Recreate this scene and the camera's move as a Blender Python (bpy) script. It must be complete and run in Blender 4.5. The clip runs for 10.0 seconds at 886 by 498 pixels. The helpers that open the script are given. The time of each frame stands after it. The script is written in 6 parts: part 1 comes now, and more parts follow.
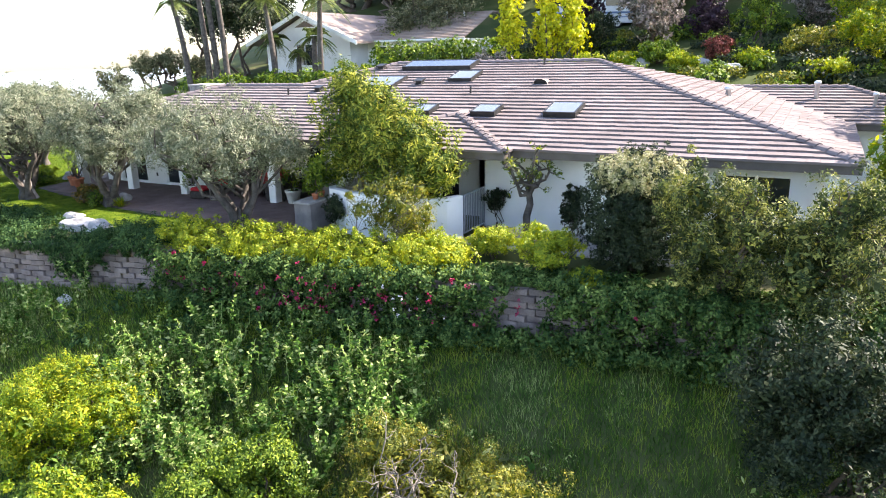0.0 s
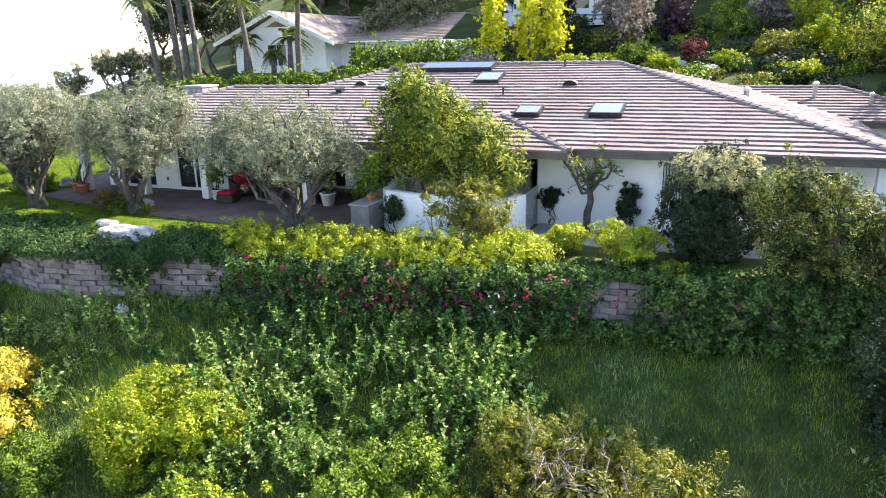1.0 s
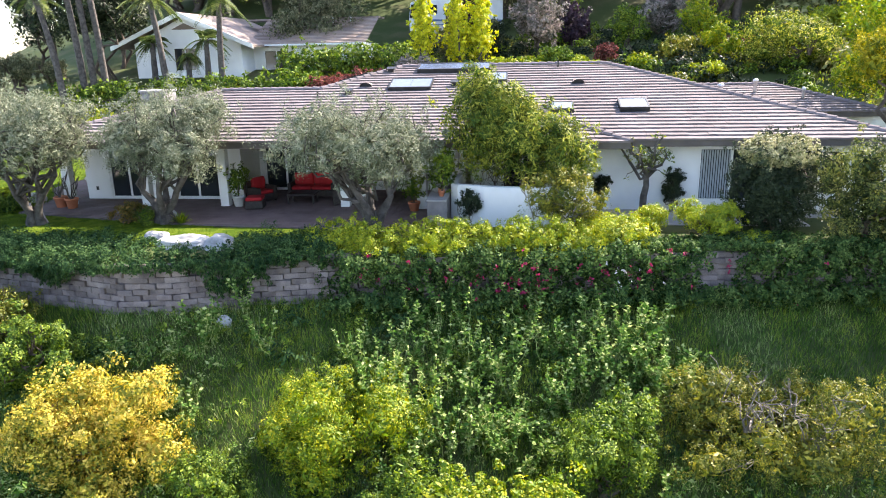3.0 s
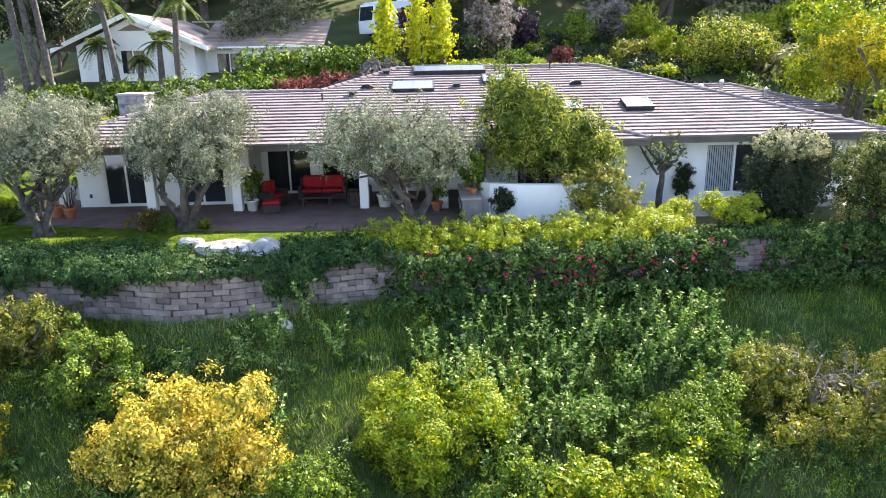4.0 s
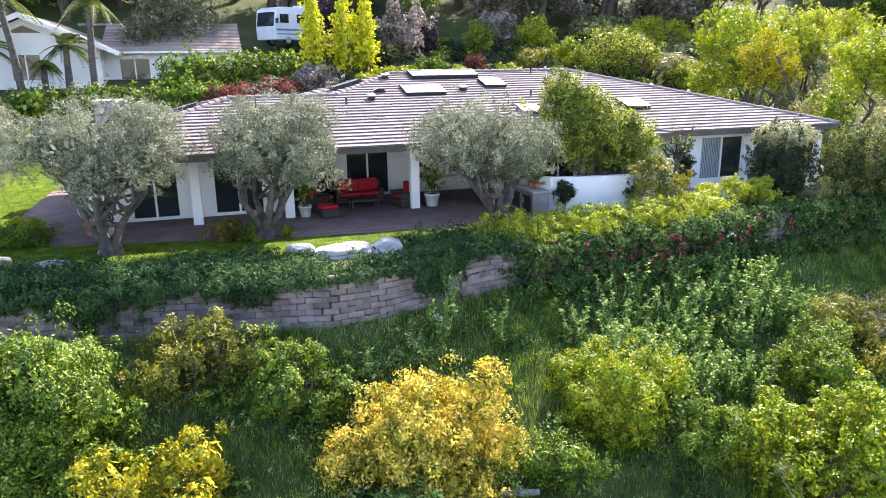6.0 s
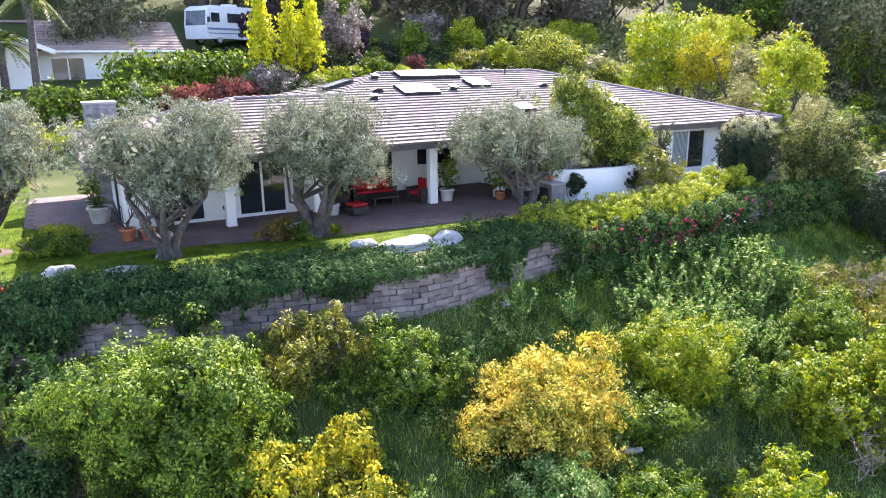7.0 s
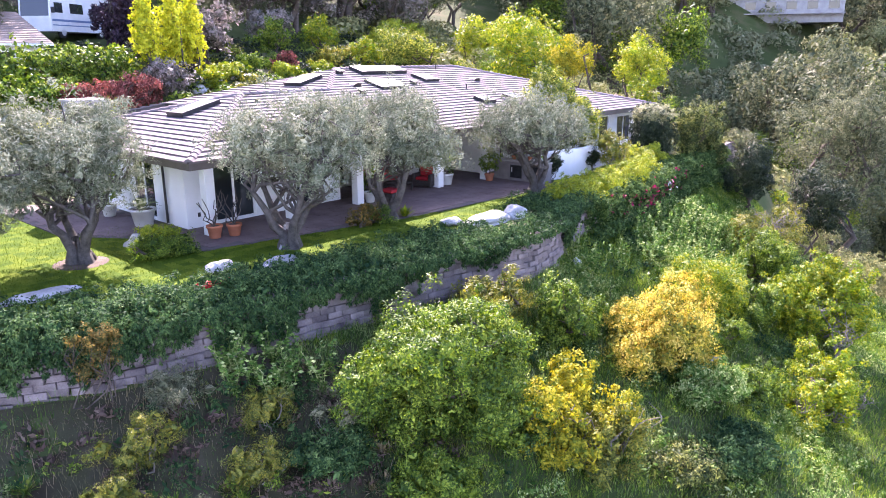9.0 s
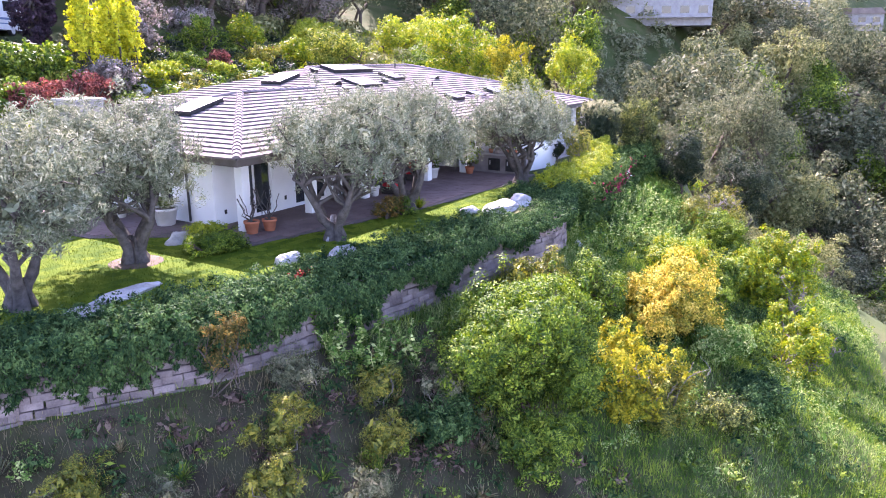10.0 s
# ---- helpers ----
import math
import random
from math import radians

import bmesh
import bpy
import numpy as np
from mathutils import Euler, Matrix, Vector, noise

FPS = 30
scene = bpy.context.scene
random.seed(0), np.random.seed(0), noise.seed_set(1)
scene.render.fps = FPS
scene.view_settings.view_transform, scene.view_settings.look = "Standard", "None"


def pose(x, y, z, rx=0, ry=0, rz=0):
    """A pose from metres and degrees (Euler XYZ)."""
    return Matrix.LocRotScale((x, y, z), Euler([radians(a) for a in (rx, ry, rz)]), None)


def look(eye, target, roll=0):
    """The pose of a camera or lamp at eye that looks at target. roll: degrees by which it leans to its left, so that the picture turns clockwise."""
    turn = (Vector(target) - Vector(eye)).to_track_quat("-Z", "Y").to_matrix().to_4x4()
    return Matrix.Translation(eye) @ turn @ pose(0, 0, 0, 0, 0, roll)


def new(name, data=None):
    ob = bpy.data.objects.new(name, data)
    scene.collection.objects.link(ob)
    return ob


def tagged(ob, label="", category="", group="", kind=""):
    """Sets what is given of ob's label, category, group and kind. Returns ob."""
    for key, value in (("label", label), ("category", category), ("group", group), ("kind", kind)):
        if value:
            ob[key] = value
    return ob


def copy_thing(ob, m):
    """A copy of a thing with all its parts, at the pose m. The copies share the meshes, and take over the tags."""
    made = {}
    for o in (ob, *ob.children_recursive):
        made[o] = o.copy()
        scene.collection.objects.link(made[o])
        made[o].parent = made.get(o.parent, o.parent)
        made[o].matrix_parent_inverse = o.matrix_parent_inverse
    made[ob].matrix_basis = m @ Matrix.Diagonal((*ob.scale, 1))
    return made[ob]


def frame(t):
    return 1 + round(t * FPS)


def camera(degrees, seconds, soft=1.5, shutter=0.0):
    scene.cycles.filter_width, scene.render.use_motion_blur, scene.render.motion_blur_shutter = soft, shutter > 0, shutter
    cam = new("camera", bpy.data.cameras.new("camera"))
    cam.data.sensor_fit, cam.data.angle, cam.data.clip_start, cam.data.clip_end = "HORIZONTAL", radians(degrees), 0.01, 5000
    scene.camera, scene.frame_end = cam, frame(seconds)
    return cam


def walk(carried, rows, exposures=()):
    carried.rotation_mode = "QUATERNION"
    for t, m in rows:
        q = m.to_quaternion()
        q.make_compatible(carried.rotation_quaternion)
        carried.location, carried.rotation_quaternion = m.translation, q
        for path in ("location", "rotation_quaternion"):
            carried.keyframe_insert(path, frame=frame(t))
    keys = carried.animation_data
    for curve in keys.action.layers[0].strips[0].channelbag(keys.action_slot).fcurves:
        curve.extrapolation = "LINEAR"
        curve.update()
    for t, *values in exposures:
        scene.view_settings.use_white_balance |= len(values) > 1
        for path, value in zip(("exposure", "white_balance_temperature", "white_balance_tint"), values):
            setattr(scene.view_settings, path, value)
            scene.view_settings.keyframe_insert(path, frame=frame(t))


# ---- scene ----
cam = camera(64.2, 10.0, soft=1.0)
PATH = [
    (0, (2.896, -1.504, 5.488), (1.986, 0.193, 4.949), -1.4),
    (0.5, (0.979, -2.61, 5.592), (0.157, -0.869, 5.047), -1.3),
    (1, (-0.842, -3.67, 5.671), (-1.558, -1.883, 5.126), -1.2),
    (1.5, (-2.681, -4.671, 5.72), (-3.291, -2.847, 5.17), -1.4),
    (2, (-4.596, -5.499, 5.677), (-5.053, -3.631, 5.13), -1.3),
    (2.5, (-6.623, -6.228, 5.63), (-6.97, -4.334, 5.089), -1.3),
    (3, (-8.616, -6.744, 5.646), (-8.851, -4.833, 5.107), -1.2),
    (4.5, (-15.077, -7.435, 5.599), (-14.918, -5.512, 5.071), -1.0),
    (5, (-17.169, -7.408, 5.522), (-16.889, -5.497, 5.004), -0.9),
    (5.5, (-19.769, -7.295, 5.543), (-19.353, -5.408, 5.027), -0.9),
    (7, (-28.334, -5.989, 5.679), (-27.433, -4.282, 5.158), -0.6),
    (7.5, (-31.3, -5.055, 5.722), (-30.263, -3.426, 5.2), -0.6),
    (8, (-34.373, -3.772, 5.755), (-33.199, -2.24, 5.232), -0.4),
    (8.5, (-36.917, -2.503, 5.73), (-35.587, -1.105, 5.202), -0.5),
    (9, (-38.824, -1.4, 5.726), (-37.371, -0.133, 5.193), -0.2),
    (9.5, (-40.764, -0.015, 5.711), (-39.192, 1.101, 5.178), -0.0),
    (10, (-43.021, 1.759, 5.704), (-41.37, 2.753, 5.17), 0.0),
]
walk(cam, [(t, look(eye, target, roll)) for t, eye, target, roll in PATH], [(0, 2.12, 6750, 16), (6, 2.24, 6450, 22), (8, 2.5, 6260, 32), (10, 2.68, 6130, 42)])

# ---- world and light ----
SUN_DIR = Vector((0.62, 0.74, 0.81)).normalized()
world = bpy.data.worlds.new("sky")
scene.world = world
world.use_nodes = True
wn = world.node_tree.nodes
wl = world.node_tree.links
sky = wn.new("ShaderNodeTexSky")
sky.sky_type = 'NISHITA'
sky.sun_disc = False
sky.sun_elevation = math.asin(SUN_DIR.z)
sky.sun_rotation = math.atan2(SUN_DIR.x, SUN_DIR.y)
sky.air_density, sky.dust_density, sky.ozone_density = 1.0, 1.2, 1.0
wl.new(sky.outputs[0], wn["Background"].inputs[0])
wn["Background"].inputs[1].default_value = 0.14
sun = new("sun", bpy.data.lights.new("sun", 'SUN'))
sun.data.energy, sun.data.angle, sun.data.color = 5.0, radians(0.6), (1.0, 0.93, 0.82)
sun.matrix_world = look(SUN_DIR * 80, (0, 0, 0))


# ---- materials ----
def material(name):
    m = bpy.data.materials.new(name)
    m.use_nodes = True
    return m, m.node_tree.nodes, m.node_tree.links, m.node_tree.nodes["Principled BSDF"]


def surface(name, c1, c2, scale=3.0, rough=0.7, bump=0.1, metal=0.0, fine=40.0, spec=0.4, c3=None, obj_random=0.0):
    """A surface with blotches at one scale and grain at another."""
    m, n, l, p = material(name)
    tc = n.new("ShaderNodeNewGeometry")
    a, b = n.new("ShaderNodeTexNoise"), n.new("ShaderNodeTexNoise")
    a.inputs["Scale"].default_value, b.inputs["Scale"].default_value = scale, fine
    a.inputs["Detail"].default_value, b.inputs["Detail"].default_value = 6, 3
    l.new(tc.outputs["Position"], a.inputs["Vector"])
    l.new(tc.outputs["Position"], b.inputs["Vector"])
    mix = n.new("ShaderNodeMath")
    mix.operation = 'MULTIPLY_ADD'
    mix.inputs[1].default_value = 0.35
    l.new(b.outputs[0], mix.inputs[0])
    l.new(a.outputs[0], mix.inputs[2])
    ramp = n.new("ShaderNodeValToRGB")
    ramp.color_ramp.elements[0].position, ramp.color_ramp.elements[1].position = 0.45, 0.9
    ramp.color_ramp.elements[0].color, ramp.color_ramp.elements[1].color = (*c1, 1), (*c2, 1)
    if c3:
        e = ramp.color_ramp.elements.new(0.68)
        e.color = (*c3, 1)
    l.new(mix.outputs[0], ramp.inputs[0])
    out = ramp.outputs[0]
    if obj_random:
        info = n.new("ShaderNodeObjectInfo")
        isl = n.new("ShaderNodeNewGeometry")
        add = n.new("ShaderNodeMath")
        add.operation = 'ADD'
        l.new(info.outputs["Random"], add.inputs[0])
        l.new(isl.outputs["Random Per Island"], add.inputs[1])
        fr = n.new("ShaderNodeMath")
        fr.operation = 'FRACT'
        l.new(add.outputs[0], fr.inputs[0])
        mr = n.new("ShaderNodeMapRange")
        mr.inputs["To Min"].default_value, mr.inputs["To Max"].default_value = 1 - obj_random, 1 + obj_random
        l.new(fr.outputs[0], mr.inputs[0])
        hsv = n.new("ShaderNodeHueSaturation")
        l.new(mr.outputs[0], hsv.inputs["Value"])
        l.new(out, hsv.inputs["Color"])
        out = hsv.outputs[0]
    l.new(out, p.inputs["Base Color"])
    p.inputs["Roughness"].default_value, p.inputs["Metallic"].default_value = rough, metal
    p.inputs["Specular IOR Level"].default_value = spec
    if bump:
        bp = n.new("ShaderNodeBump")
        bp.inputs["Strength"].default_value, bp.inputs["Distance"].default_value = bump, 0.02
        l.new(mix.outputs[0], bp.inputs["Height"])
        l.new(bp.outputs[0], p.inputs["Normal"])
    return m


def leaf(name, c1, c2, c3=None, glow=0.35, patch=0.5, rough=0.55, spec=0.25):
    """Leaves: each one its own tone, larger drifts of colour, and light that passes through."""
    c1, c2, c3 = [c and (c[0] * 1.1, c[1], c[2] * 1.1 + 0.002) for c in (c1, c2, c3)]
    m, n, l, p = material(name)
    g = n.new("ShaderNodeNewGeometry")
    noi = n.new("ShaderNodeTexNoise")
    noi.inputs["Scale"].default_value = 1.6
    noi.inputs["Detail"].default_value = 4
    l.new(g.outputs["Position"], noi.inputs["Vector"])
    ma = n.new("ShaderNodeMapRange")
    ma.inputs["From Min"].default_value, ma.inputs["From Max"].default_value = 0.3, 0.7
    ma.inputs["To Min"].default_value, ma.inputs["To Max"].default_value = -patch / 2, patch / 2
    l.new(noi.outputs[0], ma.inputs[0])
    add = n.new("ShaderNodeMath")
    add.operation, add.use_clamp = 'ADD', True
    l.new(g.outputs["Random Per Island"], add.inputs[0])
    l.new(ma.outputs[0], add.inputs[1])
    ramp = n.new("ShaderNodeValToRGB")
    ramp.color_ramp.elements[0].color, ramp.color_ramp.elements[1].color = (*c1, 1), (*(c3 or c2), 1)
    if c3:
        ramp.color_ramp.elements.new(0.55).color = (*c2, 1)
    l.new(add.outputs[0], ramp.inputs[0])
    l.new(ramp.outputs[0], p.inputs["Base Color"])
    p.inputs["Roughness"].default_value = rough
    p.inputs["Specular IOR Level"].default_value = spec
    tr = n.new("ShaderNodeBsdfTranslucent")
    bright = n.new("ShaderNodeHueSaturation")
    bright.inputs["Saturation"].default_value, bright.inputs["Value"].default_value = 1.1, 1.5
    l.new(ramp.outputs[0], bright.inputs["Color"])
    l.new(bright.outputs[0], tr.inputs[0])
    ms = n.new("ShaderNodeMixShader")
    ms.inputs[0].default_value = glow * 0.65
    l.new(p.outputs[0], ms.inputs[1])
    l.new(tr.outputs[0], ms.inputs[2])
    l.new(ms.outputs[0], n["Material Output"].inputs[0])
    return m


def glass(name, colour=(0.02, 0.025, 0.03), rough=0.04):
    m, n, l, p = material(name)
    p.inputs["Base Color"].default_value = (*colour, 1)
    p.inputs["Roughness"].default_value = rough
    p.inputs["Specular IOR Level"].default_value = 0.8
    return m


STUCCO = surface("white stucco", (0.76, 0.76, 0.75), (0.86, 0.855, 0.84), 1.2, 0.85, 0.12, fine=60)
TRIM = surface("taupe trim paint", (0.075, 0.06, 0.052), (0.12, 0.10, 0.088), 2, 0.6, 0.05)
WHITE = surface("white paint", (0.74, 0.74, 0.73), (0.84, 0.84, 0.82), 3, 0.5, 0.03)
TILE = surface("concrete roof tile", (0.15, 0.126, 0.126), (0.21, 0.18, 0.18), 0.7, 0.9, 0.1, spec=0.08, obj_random=0.07)
TILE_OLD = surface("brown roof tile", (0.20, 0.15, 0.125), (0.30, 0.24, 0.205), 0.8, 0.8, 0.15, obj_random=0.14)
UNDER = surface("roof underlay", (0.045, 0.04, 0.04), (0.08, 0.07, 0.07), 2, 0.9, 0.05)
BLOCK = surface("split concrete block", (0.11, 0.088, 0.086), (0.27, 0.225, 0.215), 2.5, 0.95, 0.8, fine=30, spec=0.1, obj_random=0.28)
PAVER = surface("clay paver", (0.115, 0.078, 0.072), (0.18, 0.128, 0.12), 1.2, 0.8, 0.1, obj_random=0.09)
JOINT = surface("sandy joint", (0.09, 0.072, 0.065), (0.13, 0.105, 0.095), 5, 0.9, 0.1)
CONCRETE = surface("pale concrete", (0.26, 0.245, 0.235), (0.38, 0.36, 0.34), 1.5, 0.85, 0.15)
STONE = surface("stacked stone", (0.15, 0.145, 0.145), (0.32, 0.31, 0.30), 4, 0.85, 0.5, obj_random=0.2)
BOULDER = surface("white boulder", (0.22, 0.21, 0.20), (0.48, 0.47, 0.455), 2.2, 0.85, 0.6, fine=18)
SOIL = surface("bark mulch and soil", (0.05, 0.035, 0.025), (0.12, 0.085, 0.06), 3, 0.95, 0.4)
BARE = surface("dry hillside soil", (0.030, 0.024, 0.016), (0.085, 0.066, 0.046), 0.9, 0.95, 0.6, c3=(0.05, 0.05, 0.025), spec=0.1)
GROUND = surface("weedy hillside soil", (0.045, 0.06, 0.02), (0.11, 0.10, 0.05), 0.35, 0.95, 0.5, c3=(0.06, 0.08, 0.026), spec=0.1)
BARK = surface("grey bark", (0.035, 0.029, 0.025), (0.125, 0.108, 0.095), 5, 0.9, 0.7, fine=25)
BARK_PALE = surface("lime-washed bark", (0.12, 0.11, 0.105), (0.45, 0.43, 0.42), 5, 0.9, 0.7, fine=22)
BARK_DARK = surface("dark bark", (0.05, 0.04, 0.03), (0.12, 0.09, 0.07), 5, 0.9, 0.6, fine=25)
TWIG = surface("dry grey twig", (0.10, 0.085, 0.07), (0.22, 0.19, 0.16), 5, 0.9, 0.3)
TERRA = surface("terracotta", (0.40, 0.13, 0.06), (0.52, 0.19, 0.10), 4, 0.8, 0.1)
POTWHITE = surface("white glazed pot", (0.55, 0.54, 0.50), (0.72, 0.70, 0.66), 3, 0.5, 0.05)
WICKER = surface("dark wicker", (0.02, 0.016, 0.014), (0.05, 0.04, 0.035), 10, 0.7, 0.4, fine=90)
RED = surface("red outdoor fabric", (0.30, 0.008, 0.012), (0.42, 0.02, 0.025), 3, 0.85, 0.1)
METAL = surface("dark metal", (0.03, 0.03, 0.03), (0.06, 0.06, 0.06), 4, 0.45, 0.05, metal=0.6)
STEEL = surface("galvanised pipe", (0.55, 0.55, 0.55), (0.75, 0.75, 0.75), 4, 0.4, 0.05, metal=0.3)
IRON = surface("grey painted iron", (0.28, 0.29, 0.31), (0.38, 0.39, 0.41), 4, 0.5, 0.05)
COUNTER = surface("grey stone counter", (0.16, 0.14, 0.135), (0.26, 0.235, 0.225), 3, 0.7, 0.2)
GLASS = glass("dark window glass")
SKYGLASS = glass("skylight glass", (0.15, 0.175, 0.21), 0.25)
SOLAR = glass("solar panel glass", (0.05, 0.065, 0.10), 0.12)
BLIND = surface("grey blind slat", (0.30, 0.34, 0.36), (0.42, 0.46, 0.48), 4, 0.6, 0.02)
RVWHITE = surface("white motorhome shell", (0.66, 0.67, 0.68), (0.78, 0.78, 0.78), 2, 0.35, 0.0)
RVBLUE = surface("blue stripe", (0.10, 0.16, 0.30), (0.14, 0.21, 0.36), 2, 0.4, 0.0)
RUBBER = surface("rubber", (0.015, 0.015, 0.015), (0.03, 0.03, 0.03), 5, 0.8, 0.05)
# Distance haze over the water is put into this pale blue.
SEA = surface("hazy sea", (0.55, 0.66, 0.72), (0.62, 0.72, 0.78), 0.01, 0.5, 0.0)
# The dimness of the unlit rooms is painted into this colour.
INTERIOR = surface("interior dimmed by colour", (0.05, 0.045, 0.04), (0.09, 0.08, 0.07), 1, 0.9, 0.0)

L_OLIVE = leaf("olive leaf", (0.072, 0.098, 0.05), (0.15, 0.185, 0.105), (0.28, 0.32, 0.205), 0.3, 0.5, 0.7, 0.08)
L_HEDGE = leaf("golden hedge leaf", (0.10, 0.17, 0.010), (0.23, 0.31, 0.015), (0.42, 0.45, 0.03), 0.4, 0.5)
L_IVY = leaf("ivy leaf", (0.010, 0.034, 0.011), (0.034, 0.082, 0.022), (0.10, 0.18, 0.05), 0.3, 0.6, 0.7, 0.08)
L_FLOWERBED = leaf("creeper leaf", (0.014, 0.045, 0.010), (0.05, 0.105, 0.022), (0.14, 0.22, 0.055), 0.3, 0.6, 0.7, 0.1)
L_GRASS = leaf("grass blade", (0.032, 0.085, 0.012), (0.10, 0.20, 0.024), (0.27, 0.35, 0.05), 0.35, 1.1, 0.8, 0.05)
L_DRY = leaf("dry grass blade", (0.10, 0.10, 0.03), (0.22, 0.19, 0.08), (0.32, 0.27, 0.15), 0.3, 0.6)
L_DEAD = leaf("dead weed leaf", (0.05, 0.036, 0.024), (0.11, 0.08, 0.055), (0.19, 0.15, 0.10), 0.25, 0.6, 0.8, 0.05)
L_LAWN = leaf("lawn blade", (0.042, 0.088, 0.006), (0.072, 0.125, 0.008), (0.105, 0.158, 0.012), 0.3, 0.4, 0.9, 0.05)
L_WEED = leaf("weed leaf", (0.035, 0.10, 0.014), (0.12, 0.22, 0.04), (0.38, 0.46, 0.17), 0.4, 0.5, 0.7, 0.1)
L_YELLOW = leaf("golden blossom leaf", (0.10, 0.14, 0.02), (0.36, 0.33, 0.035), (0.66, 0.54, 0.11), 0.35, 0.9, 0.7, 0.1)
L_YELLOW2 = leaf("yellow blossom leaf", (0.09, 0.13, 0.012), (0.26, 0.27, 0.016), (0.44, 0.40, 0.026), 0.35, 0.7, 0.7, 0.1)
L_LIME = leaf("lime leaf", (0.055, 0.12, 0.005), (0.145, 0.23, 0.007), (0.33, 0.35, 0.014), 0.4, 0.6)
L_GREEN = leaf("green leaf", (0.022, 0.058, 0.006), (0.08, 0.15, 0.012), (0.23, 0.32, 0.032), 0.35, 0.7, 0.6, 0.2)
L_DUSKY = leaf("dusky shrub leaf", (0.016, 0.03, 0.008), (0.05, 0.08, 0.018), (0.24, 0.27, 0.06), 0.3, 0.8, 0.6, 0.15)
L_BAMBOO = leaf("bamboo leaf", (0.030, 0.068, 0.008), (0.11, 0.165, 0.018), (0.40, 0.43, 0.06), 0.35, 0.8, 0.6, 0.15)
# Also holds the shade of the bank-end bushes and the round bush.
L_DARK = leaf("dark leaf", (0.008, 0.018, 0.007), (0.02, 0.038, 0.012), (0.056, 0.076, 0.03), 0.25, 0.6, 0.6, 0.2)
L_GREY = leaf("grey-green leaf", (0.05, 0.065, 0.03), (0.11, 0.13, 0.06), (0.23, 0.24, 0.13), 0.3, 0.6, 0.7, 0.1)
L_POPLAR = leaf("bright lime leaf", (0.22, 0.30, 0.008), (0.42, 0.48, 0.012), (0.62, 0.62, 0.03), 0.45, 0.3)
L_RED = leaf("red leaf", (0.06, 0.04, 0.022), (0.19, 0.06, 0.045), (0.33, 0.14, 0.10), 0.3, 0.8, 0.7, 0.1)
L_PURPLE = leaf("purple leaf", (0.018, 0.012, 0.015), (0.04, 0.024, 0.032), (0.085, 0.055, 0.07), 0.3, 0.4)
L_PALEPINK = leaf("pale blossom leaf", (0.07, 0.08, 0.05), (0.18, 0.175, 0.13), (0.34, 0.30, 0.25), 0.3, 0.6)
L_PALM = leaf("palm frond", (0.04, 0.07, 0.015), (0.09, 0.14, 0.03), (0.20, 0.24, 0.07), 0.3, 0.3)
# Leaf tones lightened to carry the haze over the woods and valley.
L_WOODS = leaf("haze-lightened woodland leaf", (0.10, 0.125, 0.04), (0.18, 0.205, 0.07), (0.30, 0.31, 0.12), 0.3, 0.9, 0.7, 0.1)
L_DRYSHRUB = leaf("dry shrub leaf", (0.045, 0.07, 0.010), (0.125, 0.155, 0.018), (0.29, 0.28, 0.035), 0.35, 0.6)
# Far-hill haze is painted into this pale, low-contrast sage.
L_SAGE = leaf("haze-lightened sage leaf", (0.14, 0.165, 0.07), (0.17, 0.195, 0.09), (0.21, 0.23, 0.115), 0.25, 0.9, 0.8, 0.05)
# Pale tone stands for sun on the round bush's new growth.
L_SUNLIT_TIPS = leaf("shrub tip paled as sunlit", (0.13, 0.16, 0.05), (0.30, 0.33, 0.14), (0.52, 0.52, 0.30), 0.35, 0.6)
L_PINE = leaf("dark pine needle", (0.042, 0.06, 0.026), (0.10, 0.125, 0.056), (0.21, 0.23, 0.115), 0.3, 0.9, 0.7, 0.1)
PETAL_PINK = leaf("magenta petal", (0.15, 0.008, 0.04), (0.27, 0.02, 0.07), (0.36, 0.05, 0.09), 0.4, 0.2)
PETAL_RED = leaf("red petal", (0.25, 0.012, 0.012), (0.45, 0.04, 0.03), None, 0.4, 0.2)
PETAL_WHITE = leaf("white petal", (0.5, 0.5, 0.45), (0.75, 0.73, 0.68), None, 0.3, 0.2)
PETAL_RUST = leaf("rust and orange leaf", (0.05, 0.06, 0.015), (0.11, 0.10, 0.022), (0.26, 0.17, 0.04), 0.35, 0.6, 0.7, 0.1)


# ---- mesh helpers ----
def part(name, data, mat_, parent=None, label=""):
    """Link a bmesh or a mesh as one object under a thing or part."""
    if isinstance(data, bmesh.types.BMesh):
        me = bpy.data.meshes.new(name)
        data.to_mesh(me)
        data.free()
    else:
        me = data
    if mat_ and not me.materials:
        me.materials.append(mat_)
    ob = new(name, me)
    if parent:
        ob.parent = parent
    if label:
        ob["label"] = label
    return ob


def thing(name, at, label, category, group="", turn=0, kind=""):
    e = new(name)
    e.empty_display_size = 0.2
    e.matrix_world = pose(at[0], at[1], at[2], 0, 0, turn)
    return tagged(e, label, category, group, kind)


